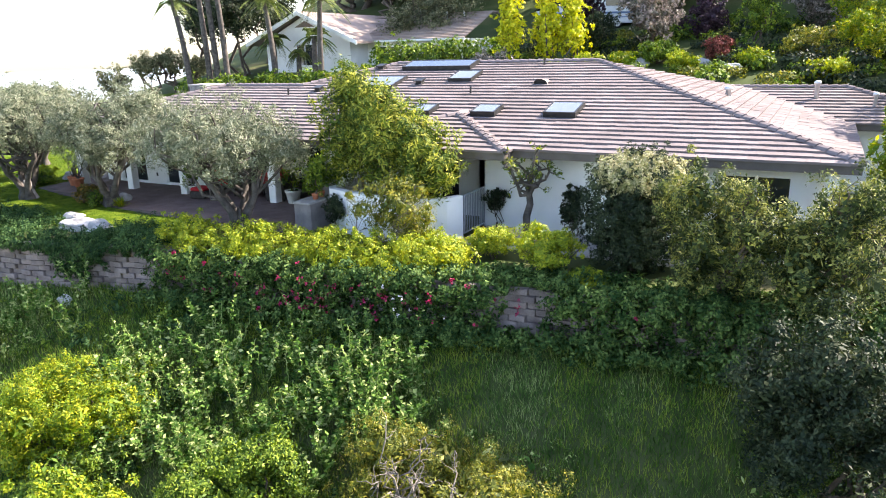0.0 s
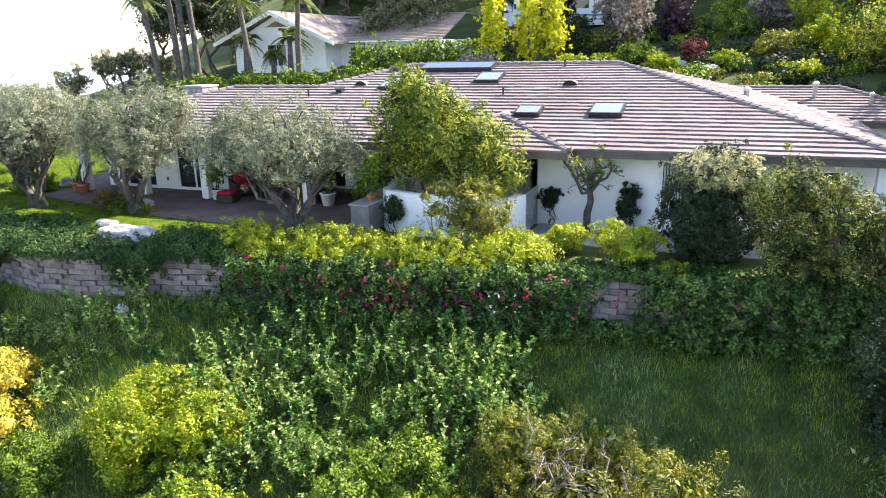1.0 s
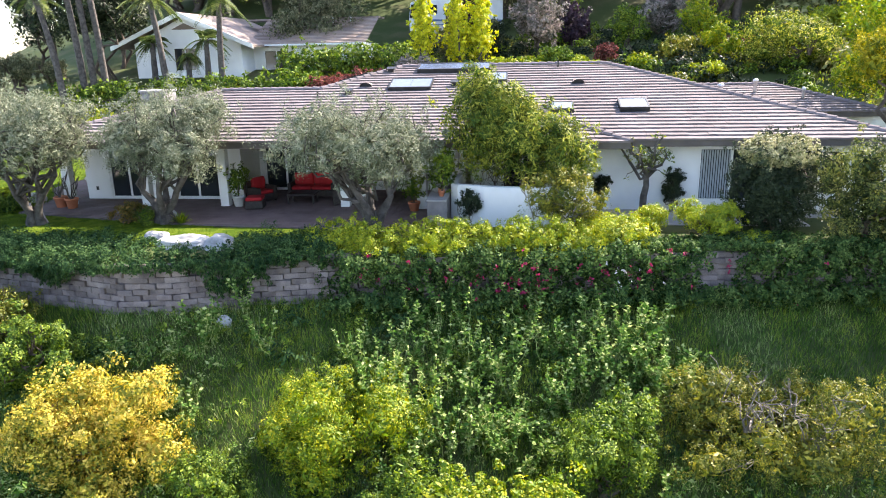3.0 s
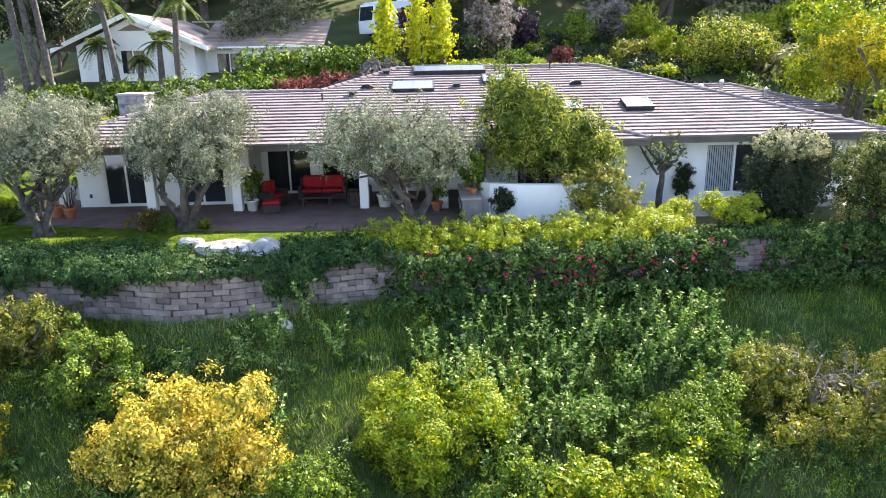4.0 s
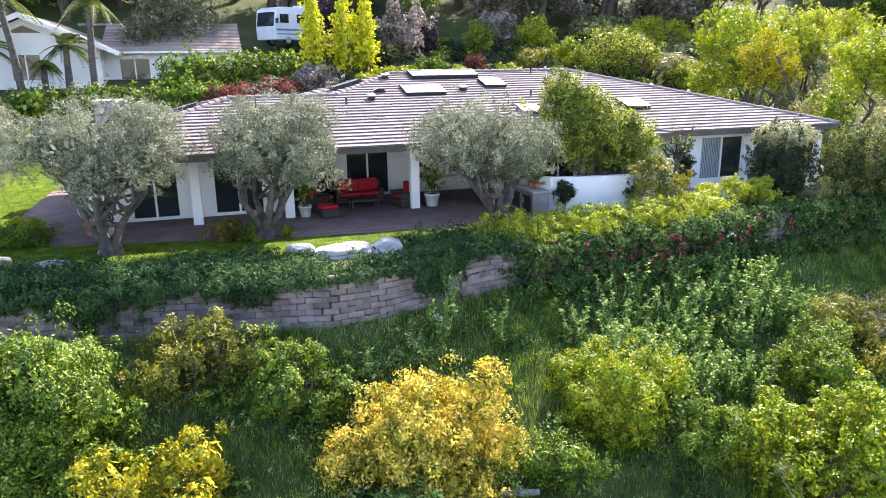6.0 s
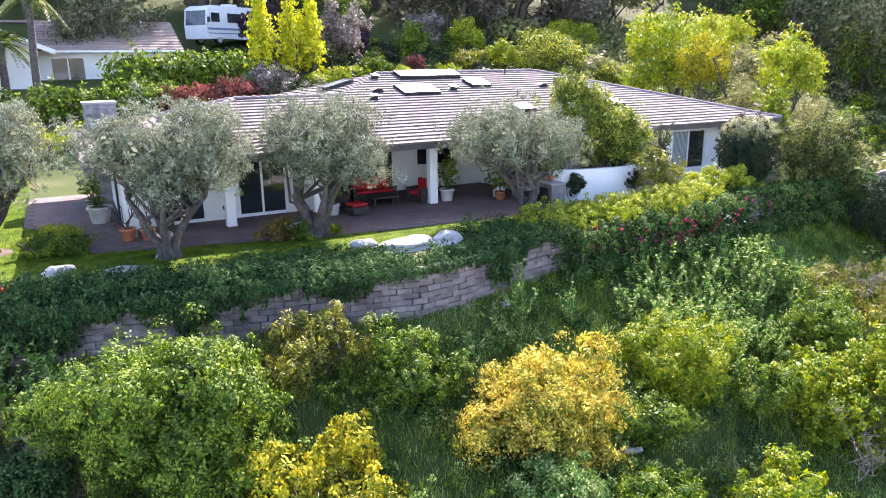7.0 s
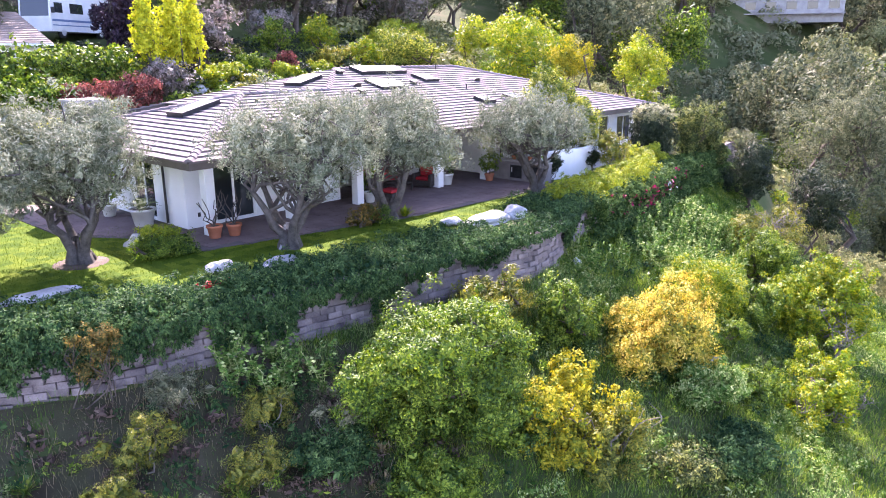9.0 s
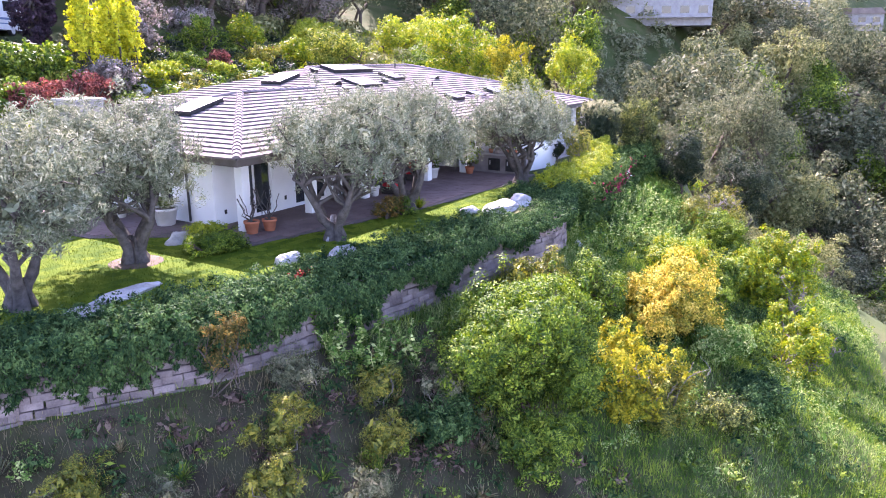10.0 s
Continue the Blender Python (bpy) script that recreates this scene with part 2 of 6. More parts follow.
def box(bm, lo, hi, bev=0.0, m=None, seg=1):
    vs = [bm.verts.new((x, y, z)) for x in (lo[0], hi[0]) for y in (lo[1], hi[1]) for z in (lo[2], hi[2])]
    fs = [bm.faces.new([vs[i] for i in q]) for q in ((0, 1, 3, 2), (4, 6, 7, 5), (0, 4, 5, 1), (2, 3, 7, 6), (0, 2, 6, 4), (1, 5, 7, 3))]
    if bev:
        r = bmesh.ops.bevel(bm, geom=list({e for f in fs for e in f.edges}), offset=bev, segments=seg, profile=0.6, affect='EDGES')
        vs = list({v for f in r["faces"] for v in f.verts} | {v for v in vs if v.is_valid})
    if m is not None:
        bmesh.ops.transform(bm, matrix=m, verts=[v for v in vs if v.is_valid])
    return bm


def boxes(*items, bev=0.0):
    bm = bmesh.new()
    for lo, hi in items:
        box(bm, lo, hi, bev)
    return bm


def lathe(profile, seg=20):
    """A turned shape from (radius, height) pairs."""
    bm = bmesh.new()
    rings = [[bm.verts.new((r * math.cos(a), r * math.sin(a), z)) for a in (2 * math.pi * i / seg for i in range(seg))] for r, z in profile]
    for a, b in zip(rings, rings[1:]):
        for i in range(seg):
            bm.faces.new((a[i], a[(i + 1) % seg], b[(i + 1) % seg], b[i]))
    bm.faces.new(rings[0][::-1])
    bm.faces.new(rings[-1])
    for f in bm.faces:
        f.smooth = True
    return bm


def raw_mesh(name, verts, size, faces=None):
    """A mesh from arrays: every `size` vertices are one face unless faces are given."""
    me = bpy.data.meshes.new(name)
    verts = np.asarray(verts, dtype=np.float32).reshape(-1, 3)
    idx = np.arange(len(verts), dtype=np.int32).reshape(-1, size) if faces is None else np.asarray(faces, dtype=np.int32)
    me.vertices.add(len(verts))
    me.vertices.foreach_set("co", verts.ravel())
    me.loops.add(idx.size)
    me.loops.foreach_set("vertex_index", idx.ravel())
    me.polygons.add(len(idx))
    me.polygons.foreach_set("loop_start", np.arange(0, idx.size, idx.shape[1], dtype=np.int32))
    me.polygons.foreach_set("use_smooth", [False] * len(idx))
    me.update(calc_edges=True)
    me.validate()
    return me


def unit(v):
    return v / np.maximum(np.linalg.norm(v, axis=-1, keepdims=True), 1e-9)


def leaf_quads(points, ways, length, width, rng, spread=0.3):
    """Pointed leaves: four corners each, from a foot along a way."""
    n = len(points)
    k = (1 + spread * rng.standard_normal(n)).clip(0.4, 1.8)[:, None]
    side = unit(np.cross(ways, unit(rng.standard_normal((n, 3)))))
    mid = points + ways * length * 0.45 * k
    return np.stack([points, mid + side * width / 2 * k, points + ways * length * k, mid - side * width / 2 * k], axis=1)


def foliage(name, blobs, clumps, per, length, width, clump_r, seed, shell=0.55, up=0.25, wild=0.8, droop=0.0, lump=0.18, core=0, core_l=0.3):
    """Leaves in clumps over a set of ellipsoids (x, y, z, rx, ry, rz), with gaps and an uneven outline."""
    rng = np.random.default_rng(seed)
    b = np.array(blobs, dtype=float)
    area = (b[:, 3] * b[:, 4] + b[:, 4] * b[:, 5] + b[:, 3] * b[:, 5])
    pick = rng.choice(len(b), clumps, p=area / area.sum())
    d = unit(rng.standard_normal((clumps, 3)))
    rad = (shell + (1 - shell) * rng.random(clumps) ** 0.6) * (1 + lump * np.sin(d[:, 0] * 5 + pick) * np.cos(d[:, 1] * 6 + pick * 2) + lump * 0.6 * rng.standard_normal(clumps))
    rad = rad * np.where(rng.random(clumps) < 0.22, rng.uniform(1.05, 1.32, clumps), 1.0)
    c = b[pick, :3] + d * b[pick, 3:] * rad[:, None]
    size = clump_r * (0.55 + 1.0 * rng.random(clumps) ** 1.5)
    # each clump is a small dome of leaves that lie along its skin, so that it has a lit and a shaded side
    n = clumps * per
    out = np.repeat(unit(d + np.array([0, 0, 0.25])), per, axis=0)
    dome = unit(rng.standard_normal((n, 3)) + out * 0.7)
    pts = np.repeat(c, per, axis=0) + dome * (np.repeat(size, per) * rng.uniform(0.45, 1.05, n))[:, None]
    face = unit(dome * 0.75 + out * 0.45 + rng.standard_normal((n, 3)) * (0.18 + 0.28 * wild))
    ways = np.cross(face, unit(rng.standard_normal((n, 3)))) + out * 0.25 + np.array([0, 0, up - droop]) * 0.8
    ways = unit(ways - face * (ways * face).sum(1, keepdims=True) * 0.8)
    k = (1 + 0.3 * rng.standard_normal(n)).clip(0.4, 1.8)[:, None]
    side = unit(np.cross(ways, face)) * width / 2 * k
    mid = pts + ways * length * 0.45 * k
    q = np.stack([pts, mid + side, pts + ways * length * k, mid - side], axis=1)
    if core:
        # shaded inner leaves that close the crown
        pk = rng.choice(len(b), core, p=area / area.sum())
        di = unit(rng.standard_normal((core, 3)))
        inner = b[pk, :3] + di * b[pk, 3:] * rng.uniform(0.3, 0.66, core)[:, None]
        w2 = unit(np.cross(di, unit(rng.standard_normal((core, 3)))) + 0.3 * rng.standard_normal((core, 3)))
        s2 = unit(np.cross(w2, di)) * core_l * 0.4
        q = np.concatenate([q, np.stack([inner - w2 * core_l, inner + s2, inner + w2 * core_l, inner - s2], axis=1)])
    return raw_mesh(name, q.reshape(-1, 3), 4)


def tubes(name, runs, seg=7, twist=0.0, rough=0.0, seed=1):
    """Tapered limbs: each run is (points, radii)."""
    rng = np.random.default_rng(seed)
    V, F = [], []
    for pts, radii in runs:
        pts = np.array(pts, dtype=float)
        base = len(V)
        for i, (p, r) in enumerate(zip(pts, radii)):
            d = unit(pts[min(i + 1, len(pts) - 1)] - pts[max(i - 1, 0)])
            a = unit(np.cross(d, (0.3, 0.9, 0.2)))
            c = np.cross(d, a)
            for k in range(seg):
                t = 2 * math.pi * k / seg + twist * i
                rr = r * (1 + rough * rng.standard_normal())
                V.append(p + a * math.cos(t) * rr + c * math.sin(t) * rr)
        for i in range(len(pts) - 1):
            for k in range(seg):
                q = base + i * seg
                F.append((q + k, q + (k + 1) % seg, q + seg + (k + 1) % seg, q + seg + k))
    me = raw_mesh(name, V, 4, F)
    me.polygons.foreach_set("use_smooth", [True] * len(me.polygons))
    return me


def limb(a, b, r0, r1, n=6, wob=0.12, rng=None, sag=0.0):
    """A crooked run from a to b."""
    a, b = np.array(a, float), np.array(b, float)
    t = np.linspace(0, 1, n)[:, None]
    p = a + (b - a) * t
    if rng is not None:
        p[1:-1] += rng.standard_normal((n - 2, 3)) * wob * np.linalg.norm(b - a) * 0.35
    p[:, 2] += sag * np.sin(t[:, 0] * math.pi)
    return p, np.linspace(r0, r1, n)


# ---- ground ----
WALL_X = [-60, -40, -36, -34.5, -33, -32, -29, -25, -22, -20, -18.5, -16.5, -14, -8, -3, 2, 6, 10, 40]
WALL_Y = [20, 17.5, 15.2, 14.3, 13.5, 13.2, 12.6, 11.9, 11.4, 11.0, 11.2, 12.0, 12.6, 13.1, 13.9, 14.3, 14.9, 15.5, 16]


def wall_y(x):
    return np.interp(x, WALL_X, WALL_Y)


def smooth(t):
    t = np.clip(t, 0, 1)
    return t * t * (3 - 2 * t)


def height(x, y):
    """The lie of the land: a level pad, a steep bank below its wall, a hill behind and a valley to the side."""
    x, y = np.asarray(x, float), np.asarray(y, float)
    s = y - wall_y(x)
    run = np.minimum(s, 0)
    low = -1.3 + 22 * (np.exp(0.56 * run / 22) - 1) - 5.0 * smooth((x + 4) / 22) * smooth(-s / 6) + 0.25 * np.sin(x * 0.55) * np.sin(y * 0.5) * smooth(-s / 3)
    hill = np.interp(y, [30, 33, 38, 43, 50, 60, 90, 130, 200], [0, 0.3, 2.2, 3.9, 5.2, 7.6, 19, 30, 36])
    pad = -0.06 + hill
    step = smooth((x + 46) / 7) * smooth((14 - x) / 7)
    ramp = smooth((s + 3) / 9)
    bank = np.where(s > 0.1, pad, low)
    slope = low * (1 - ramp) + pad * ramp
    z = bank * step + slope * (1 - step)
    z -= 14 * smooth((x - 8) / 34) * (1 - smooth((y - 22) / 40))
    z += 31 * smooth((x * 0.85 + (y - 10) * 0.12 - 38) / 105)
    z += 26 * smooth((x * 0.85 + (y - 10) * 0.35 - 135) / 120)
    z -= 85 * smooth((-40 - x) / 170)
    return z


def ground():
    xs = np.concatenate([-np.geomspace(900, 50, 22), np.arange(-45, 16, 0.5), np.geomspace(18, 900, 34)])
    ss = np.concatenate([-np.geomspace(900, 22, 20), np.arange(-20, 0, 0.5), [0.0, 0.2], np.arange(1, 60, 1.0), np.geomspace(62, 1200, 22)])
    X, S = np.meshgrid(xs, ss, indexing="ij")
    Y = S + wall_y(X)
    Z = height(X, Y)
    n, m = X.shape
    i = np.arange(n * m).reshape(n, m)
    F = np.stack([i[:-1, :-1], i[1:, :-1], i[1:, 1:], i[:-1, 1:]], axis=-1).reshape(-1, 4)
    me = raw_mesh("ground", np.stack([X, Y, Z], -1).reshape(-1, 3), 4, F)
    me.polygons.foreach_set("use_smooth", [True] * len(me.polygons))
    return tagged(part("ground", me, GROUND), "weedy green hillside soil sloping below the house", "ground", kind="structure")


ground()
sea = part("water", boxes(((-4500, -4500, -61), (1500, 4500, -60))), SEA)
tagged(sea, "sea far below, haze put into its pale colour", "sea", kind="structure")


# ---- house ----
EAVE, PITCH = 2.58, 0.263
TILT_R = math.atan(PITCH)
house = thing("house", (-12, 22, 0), "single-storey white stucco house with a low grey tiled hip roof", "house")
HOME = house.matrix_world.inverted()


def home(name, data, mat_, label="", parent=None):
    """A part of the house, built in world coordinates."""
    ob = part(name, data, mat_, parent or house, label)
    if parent is None:
        ob.matrix_parent_inverse = HOME
    return ob


def plane_frame(origin, eave_dir, up_dir):
    """Matrix of a roof plane: x along the eave, y up the slope, z out of it."""
    u = Vector(eave_dir).normalized()
    v = (Vector(up_dir).normalized() * math.cos(TILT_R) + Vector((0, 0, math.sin(TILT_R))))
    n = u.cross(v)
    return Matrix(((u.x, v.x, n.x, origin[0]), (u.y, v.y, n.y, origin[1]), (u.z, v.z, n.z, origin[2]), (0, 0, 0, 1)))


COURSE, TW = 0.36, 0.33


def roof_plane(name, frame_m, span, depth, keep=None):
    """span(d) gives the plane's two ends at a plan distance d from the eave. Tiles are laid in courses."""
    c = math.cos(TILT_R)
    ds = np.linspace(0, depth, 24)
    V, F = [], []
    for d in ds:
        a, b = span(d)
        for z in (-0.16, -0.02):
            V += [(a, d / c, z), (b, d / c, z)]
    for i in range(len(ds) - 1):
        q = 4 * i
        F += [(q + 2, q + 3, q + 7, q + 6), (q, q + 4, q + 5, q + 1), (q, q + 2, q + 6, q + 4), (q + 1, q + 5, q + 7, q + 3)]
    F += [(0, 1, 3, 2)]
    me = raw_mesh("roof", V, 4, F)
    ob = home(name, me, UNDER, "roof slope of flat grey concrete tiles")
    ob.matrix_basis = frame_m
    rng = np.random.default_rng(len(name) * 7)
    lone, joined = [], []
    rows = int(depth / c / COURSE) + 1
    for r in range(rows):
        v0, v1 = r * COURSE - 0.05, min((r + 1) * COURSE + 0.04, depth / c)
        if v1 - v0 < 0.1:
            continue
        a0, b0 = span(max(v0, 0) * c)
        a1, b1 = span(v1 * c)
        k0 = math.floor(min(a0, a1) / TW) - 1
        k1 = math.ceil(max(b0, b1) / TW) + 1
        for k in range(k0, k1):
            u = (k + 0.5 * (r % 2)) * TW
            g = 0.0012
            l0, r0 = max(u + g, a0), min(u + TW - g, b0)
            l1, r1 = max(u + g, a1), min(u + TW - g, b1)
            if r0 - l0 < 0.03 and r1 - l1 < 0.03:
                continue
            if r0 < l0:
                l0 = r0 = (l0 + r0) / 2
            if r1 < l1:
                l1 = r1 = (l1 + r1) / 2
            j = 0.003 * rng.standard_normal()
            zb, zt = 0.082 + j, 0.018 + j
            P = [(l0, v0, zb - 0.071), (r0, v0, zb - 0.071), (r1, v1, zt - 0.036), (l1, v1, zt - 0.036), (l0, v0, zb), (r0, v0, zb), (r1, v1, zt), (l1, v1, zt)]
            full = min(r0 - l0, r1 - l1) > TW * 0.9
            if keep and full and keep(u, v0) and len(lone) < 160:
                lone.append((u + g, v0, v1 - v0, j))
            else:
                joined.append(P)
    Fq = np.array([(4, 5, 6, 7), (0, 1, 5, 4), (1, 2, 6, 5), (3, 0, 4, 7)])
    allF = (np.arange(len(joined))[:, None, None] * 8 + Fq[None]).reshape(-1, 4)
    field = home("roof_tiles", raw_mesh("roof_tiles", np.array(joined), 4, allF), TILE, parent=ob)
    field["kind"] = "stuff"
    if lone:
        w = TW - 0.0024
        me1 = raw_mesh("roof_tile", [(0, 0, 0.011), (w, 0, 0.011), (w, COURSE + 0.09, -0.018), (0, COURSE + 0.09, -0.018), (0, 0, 0.082), (w, 0, 0.082), (w, COURSE + 0.09, 0.018), (0, COURSE + 0.09, 0.018)], 4, Fq)
        for u, v0, ln, j in lone:
            t = home("roof_tile", me1, TILE, parent=ob)
            t.location = (u, v0, j)
    return ob


def caps(name, a, b, up=0.05):
    """Overlapping ridge or hip tiles from a to b (lower to upper)."""
    a, b = Vector(a), Vector(b)
    d = (b - a)
    n = max(2, int(d.length / 0.36))
    d.normalize()
    side = d.cross(Vector((0, 0, 1))).normalized()
    top = side.cross(d).normalized()
    for i in range(n):
        p = a + (b - a) * (i / n)
        q = a + (b - a) * ((i + 1.15) / n)
        V = []
        for s, h in ((p, up + 0.075), (q, up + 0.035)):
            for x, z in ((-0.15, -0.07), (-0.09, 0.0), (0.0, 0.035), (0.09, 0.0), (0.15, -0.07)):
                V.append(tuple(s + side * x + top * (z + h)))
        F = [(k, k + 1, k + 6, k + 5) for k in range(4)] + [(1, 0, 4, 3), (1, 3, 2, 2)]
        bm = bmesh.new()
        vs = [bm.verts.new(v) for v in V]
        for k in range(4):
            bm.faces.new((vs[k], vs[k + 1], vs[k + 6], vs[k + 5]))
        bm.faces.new(vs[:5][::-1])
        home(name, bm, TILE)


XW, XE, YF = -28.0, 3.9, 18.1
YR, XM0, XM1 = 27.1, -14.5, -5.15
YW = 24.0
XWA = XW + (YW - YF)
ZR, ZW = EAVE + PITCH * (YR - YF), EAVE + PITCH * (YW - YF)
XV = XM0 - (YR - YW)


def span_front(d):
    y = YF + d
    left = XW + d if y <= YW else XV + (y - YW)
    return left, XE - d * (XE - XM1) / (YR - YF)


FRONT = plane_frame((0, YF, EAVE), (1, 0, 0), (0, 1, 0))
front = roof_plane("roof", FRONT, span_front, YR - YF, keep=lambda u, v: u < -15.2 and v < 1.3)
# the other slopes
EAST = plane_frame((XE, 0, EAVE), (0, 1, 0), (-1, 0, 0))
roof_plane("roof", EAST, lambda d: (YF + d, 2 * YR - YF - d), XE - XM1)
WEST = plane_frame((XW, 0, EAVE), (0, -1, 0), (1, 0, 0))
roof_plane("roof", WEST, lambda d: (-(2 * YW - YF - d), -(YF + d)), YW - YF, keep=lambda u, v: u > -22.5 and v < 1.6)
MWEST = plane_frame((-20.6, 0, ZR - PITCH * (XM0 + 20.6)), (0, -1, 0), (1, 0, 0))


def span_mwest(d):
    x = -20.6 + d
    near = YW + (XV - x) if x < XV else YR - (XM0 - x)
    return -(YR + (XM0 - x)), -near


roof_plane("roof", MWEST, span_mwest, XM0 + 20.6)
NORTH = plane_frame((0, 2 * YR - YF, EAVE), (-1, 0, 0), (0, -1, 0))
roof_plane("roof", NORTH, lambda d: (-(XE - d), 23.5 - d), YR - YF)
WNORTH = plane_frame((0, 2 * YW - YF, EAVE), (-1, 0, 0), (0, -1, 0))
roof_plane("roof", WNORTH, lambda d: (18.5, 28.0 - d), YW - YF)
# entrance bay
BX0, BX1, BY = -11.2, -5.2, 17.5
BAY = plane_frame((0, BY, EAVE), (1, 0, 0), (0, 1, 0))
roof_plane("roof", BAY, lambda d: (BX0 + d, BX1 - d), 3.0)
BAYE = plane_frame((BX1, 0, EAVE), (0, 1, 0), (-1, 0, 0))
roof_plane("roof", BAYE, lambda d: (BY + d, BY + d + 0.62), 3.0)
BAYW = plane_frame((BX0, 0, EAVE), (0, -1, 0), (1, 0, 0))
roof_plane("roof", BAYW, lambda d: (-(BY + d + 0.62), -(BY + d)), 3.0)
# rear wing
RX, RY, RD = 7.8, 28.2, 4.1
REAR = plane_frame((0, RY, EAVE), (1, 0, 0), (0, 1, 0))
roof_plane("roof", REAR, lambda d: (-1.5, RX - d), RD)
REARE = plane_frame((RX, 0, EAVE), (0, 1, 0), (-1, 0, 0))
roof_plane("roof", REARE, lambda d: (RY + d, RY + 2 * RD - d), RD)
caps("ridge_cap", (XM0, YR, ZR), (XM1, YR, ZR))
caps("hip_cap", (XE, YF, EAVE), (XM1, YR, ZR))
caps("hip_cap", (XW, YF, EAVE), (XWA, YW, ZW))
caps("hip_cap", (XW, 2 * YW - YF, EAVE), (XWA, YW, ZW))
caps("ridge_cap", (XWA, YW, ZW), (XV, YW, ZW))
caps("hip_cap", (XV, YW, ZW), (XM0, YR, ZR))
caps("hip_cap", (BX1, BY, EAVE), (BX1 - 3, BY + 3, EAVE + 3 * PITCH))
caps("hip_cap", (BX0, BY, EAVE), (BX0 + 3, BY + 3, EAVE + 3 * PITCH))
caps("ridge_cap", (BX0 + 3, BY + 3.7, EAVE + 3 * PITCH), (BX0 + 3, BY + 3, EAVE + 3 * PITCH))
caps("hip_cap", (RX, RY, EAVE), (RX - RD, RY + RD, EAVE + RD * PITCH))
caps("ridge_cap", (RX - RD, RY + RD, EAVE + RD * PITCH), (-1.5, RY + RD, EAVE + RD * PITCH))

# eave boards and soffits
for lo, hi in (((XW, YF, 2.36), (BX0, YF + 0.05, 2.58)), ((BX0, BY, 2.36), (BX1, BY + 0.05, 2.58)), ((BX1, YF, 2.36), (XE, YF + 0.05, 2.58)),
               ((BX1 - 0.05, BY + 0.05, 2.36), (BX1, YF, 2.58)), ((BX0, BY + 0.05, 2.36), (BX0 + 0.05, YF, 2.58)),
               ((XW, YF + 0.05, 2.36), (XW + 0.05, 29.9, 2.58)), ((XE - 0.05, YF + 0.05, 2.36), (XE, 36.1, 2.58)),
               ((XE, RY, 2.36), (RX, RY + 0.05, 2.58)), ((RX - 0.05, RY + 0.05, 2.36), (RX, RY + 2 * RD, 2.58))):
    home("fascia", boxes((lo, hi)), TRIM, "taupe painted eave board")
home("soffit", boxes(((XW + 0.05, YF + 0.05, 2.46), (XE - 0.05, 29.9, 2.5)), ((-18, 29.9, 2.46), (XE - 0.05, 36, 2.5)), ((XE, RY + 0.05, 2.46), (RX - 0.05, 36.3, 2.5)), ((BX0 + 0.05, BY + 0.05, 2.46), (BX1 - 0.05, YF + 0.05, 2.5))), TRIM, "taupe boarded soffit")


def wall_run(x0, x1, y, thick, holes, z1=2.46, axis="x"):
    """A wall along x (or y) with openings (a, b, z0, z1) cut through."""
    cur = x0

    def put(a, b, z0, zz):
        if b - a > 0.001 and zz - z0 > 0.001:
            bm = bmesh.new()
            if axis == "x":
                box(bm, (a, y, z0), (b, y + thick, zz))
            else:
                box(bm, (y, a, z0), (y + thick, b, zz))
            home("wall", bm, STUCCO)

    for a, b, z0, zz in sorted(holes):
        put(cur, a, -0.1, z1)
        put(a, b, -0.1, z0)
        put(a, b, zz, z1)
        cur = b
    put(cur, x1, -0.1, z1)


def opening(x0, x1, y, z0, z1, panes=2, axis="x", name="sliding_door", label="white-framed sliding glass door", pane_mat=None, slats=False):
    """A framed opening with its panes, set in a wall."""
    f = 0.07
    fr = bmesh.new()
    def put(bm, a, b, c0, c1, za, zb):
        if axis == "x":
            box(bm, (a, y + c0, za), (b, y + c1, zb))
        else:
            box(bm, (y + c0, a, za), (y + c1, b, zb))
    put(fr, x0, x0 + f, 0.0, 0.12, z0, z1)
    put(fr, x1 - f, x1, 0.0, 0.12, z0, z1)
    put(fr, x0 + f, x1 - f, 0.0, 0.12, z1 - f, z1)
    put(fr, x0 + f, x1 - f, 0.0, 0.12, z0, z0 + f)
    w = (x1 - x0 - 2 * f) / panes
    for i in range(1, panes):
        put(fr, x0 + f + w * i - 0.04, x0 + f + w * i + 0.04, 0.02, 0.10, z0 + f, z1 - f)
    d = home(name, fr, WHITE, label)
    for i in range(panes):
        bm = bmesh.new()
        a, b = x0 + f + w * i + (0.04 if i else 0), x0 + f + w * (i + 1) - (0.04 if i < panes - 1 else 0)
        put(bm, a, b, 0.05, 0.065, z0 + f, z1 - f)
        g = part("pane", bm, pane_mat or GLASS, d, "dark reflecting glass")
        if slats and i == 0:
            k = a + 0.03
            while k < b - 0.05:
                bm = bmesh.new()
                put(bm, k, k + 0.055, 0.036, 0.046, z0 + f + 0.02, z1 - f - 0.02)
                part("blind_slat", bm, BLIND, d)
                k += 0.085
    return d


def column(x, y, w=0.34, z1=2.3):
    bm = bmesh.new()
    box(bm, (x - w / 2, y - w / 2, 0.0), (x + w / 2, y + w / 2, z1), 0.012)
    home("column", bm, STUCCO, "square white stucco porch column")


# outer walls
wall_run(-26.9, -20.1, 20.5, 0.22, [(-25.85, -24.15, 0.02, 2.1), (-22.95, -21.1, 0.02, 2.1)])
opening(-25.85, -24.15, 20.54, 0.02, 2.1)
opening(-22.95, -21.1, 20.54, 0.02, 2.1)
wall_run(20.72, 29.0, -26.9, 0.22, [(22.6, 24.2, 0.02, 2.1), (25.2, 26.6, 0.5, 2.1)], axis="y")
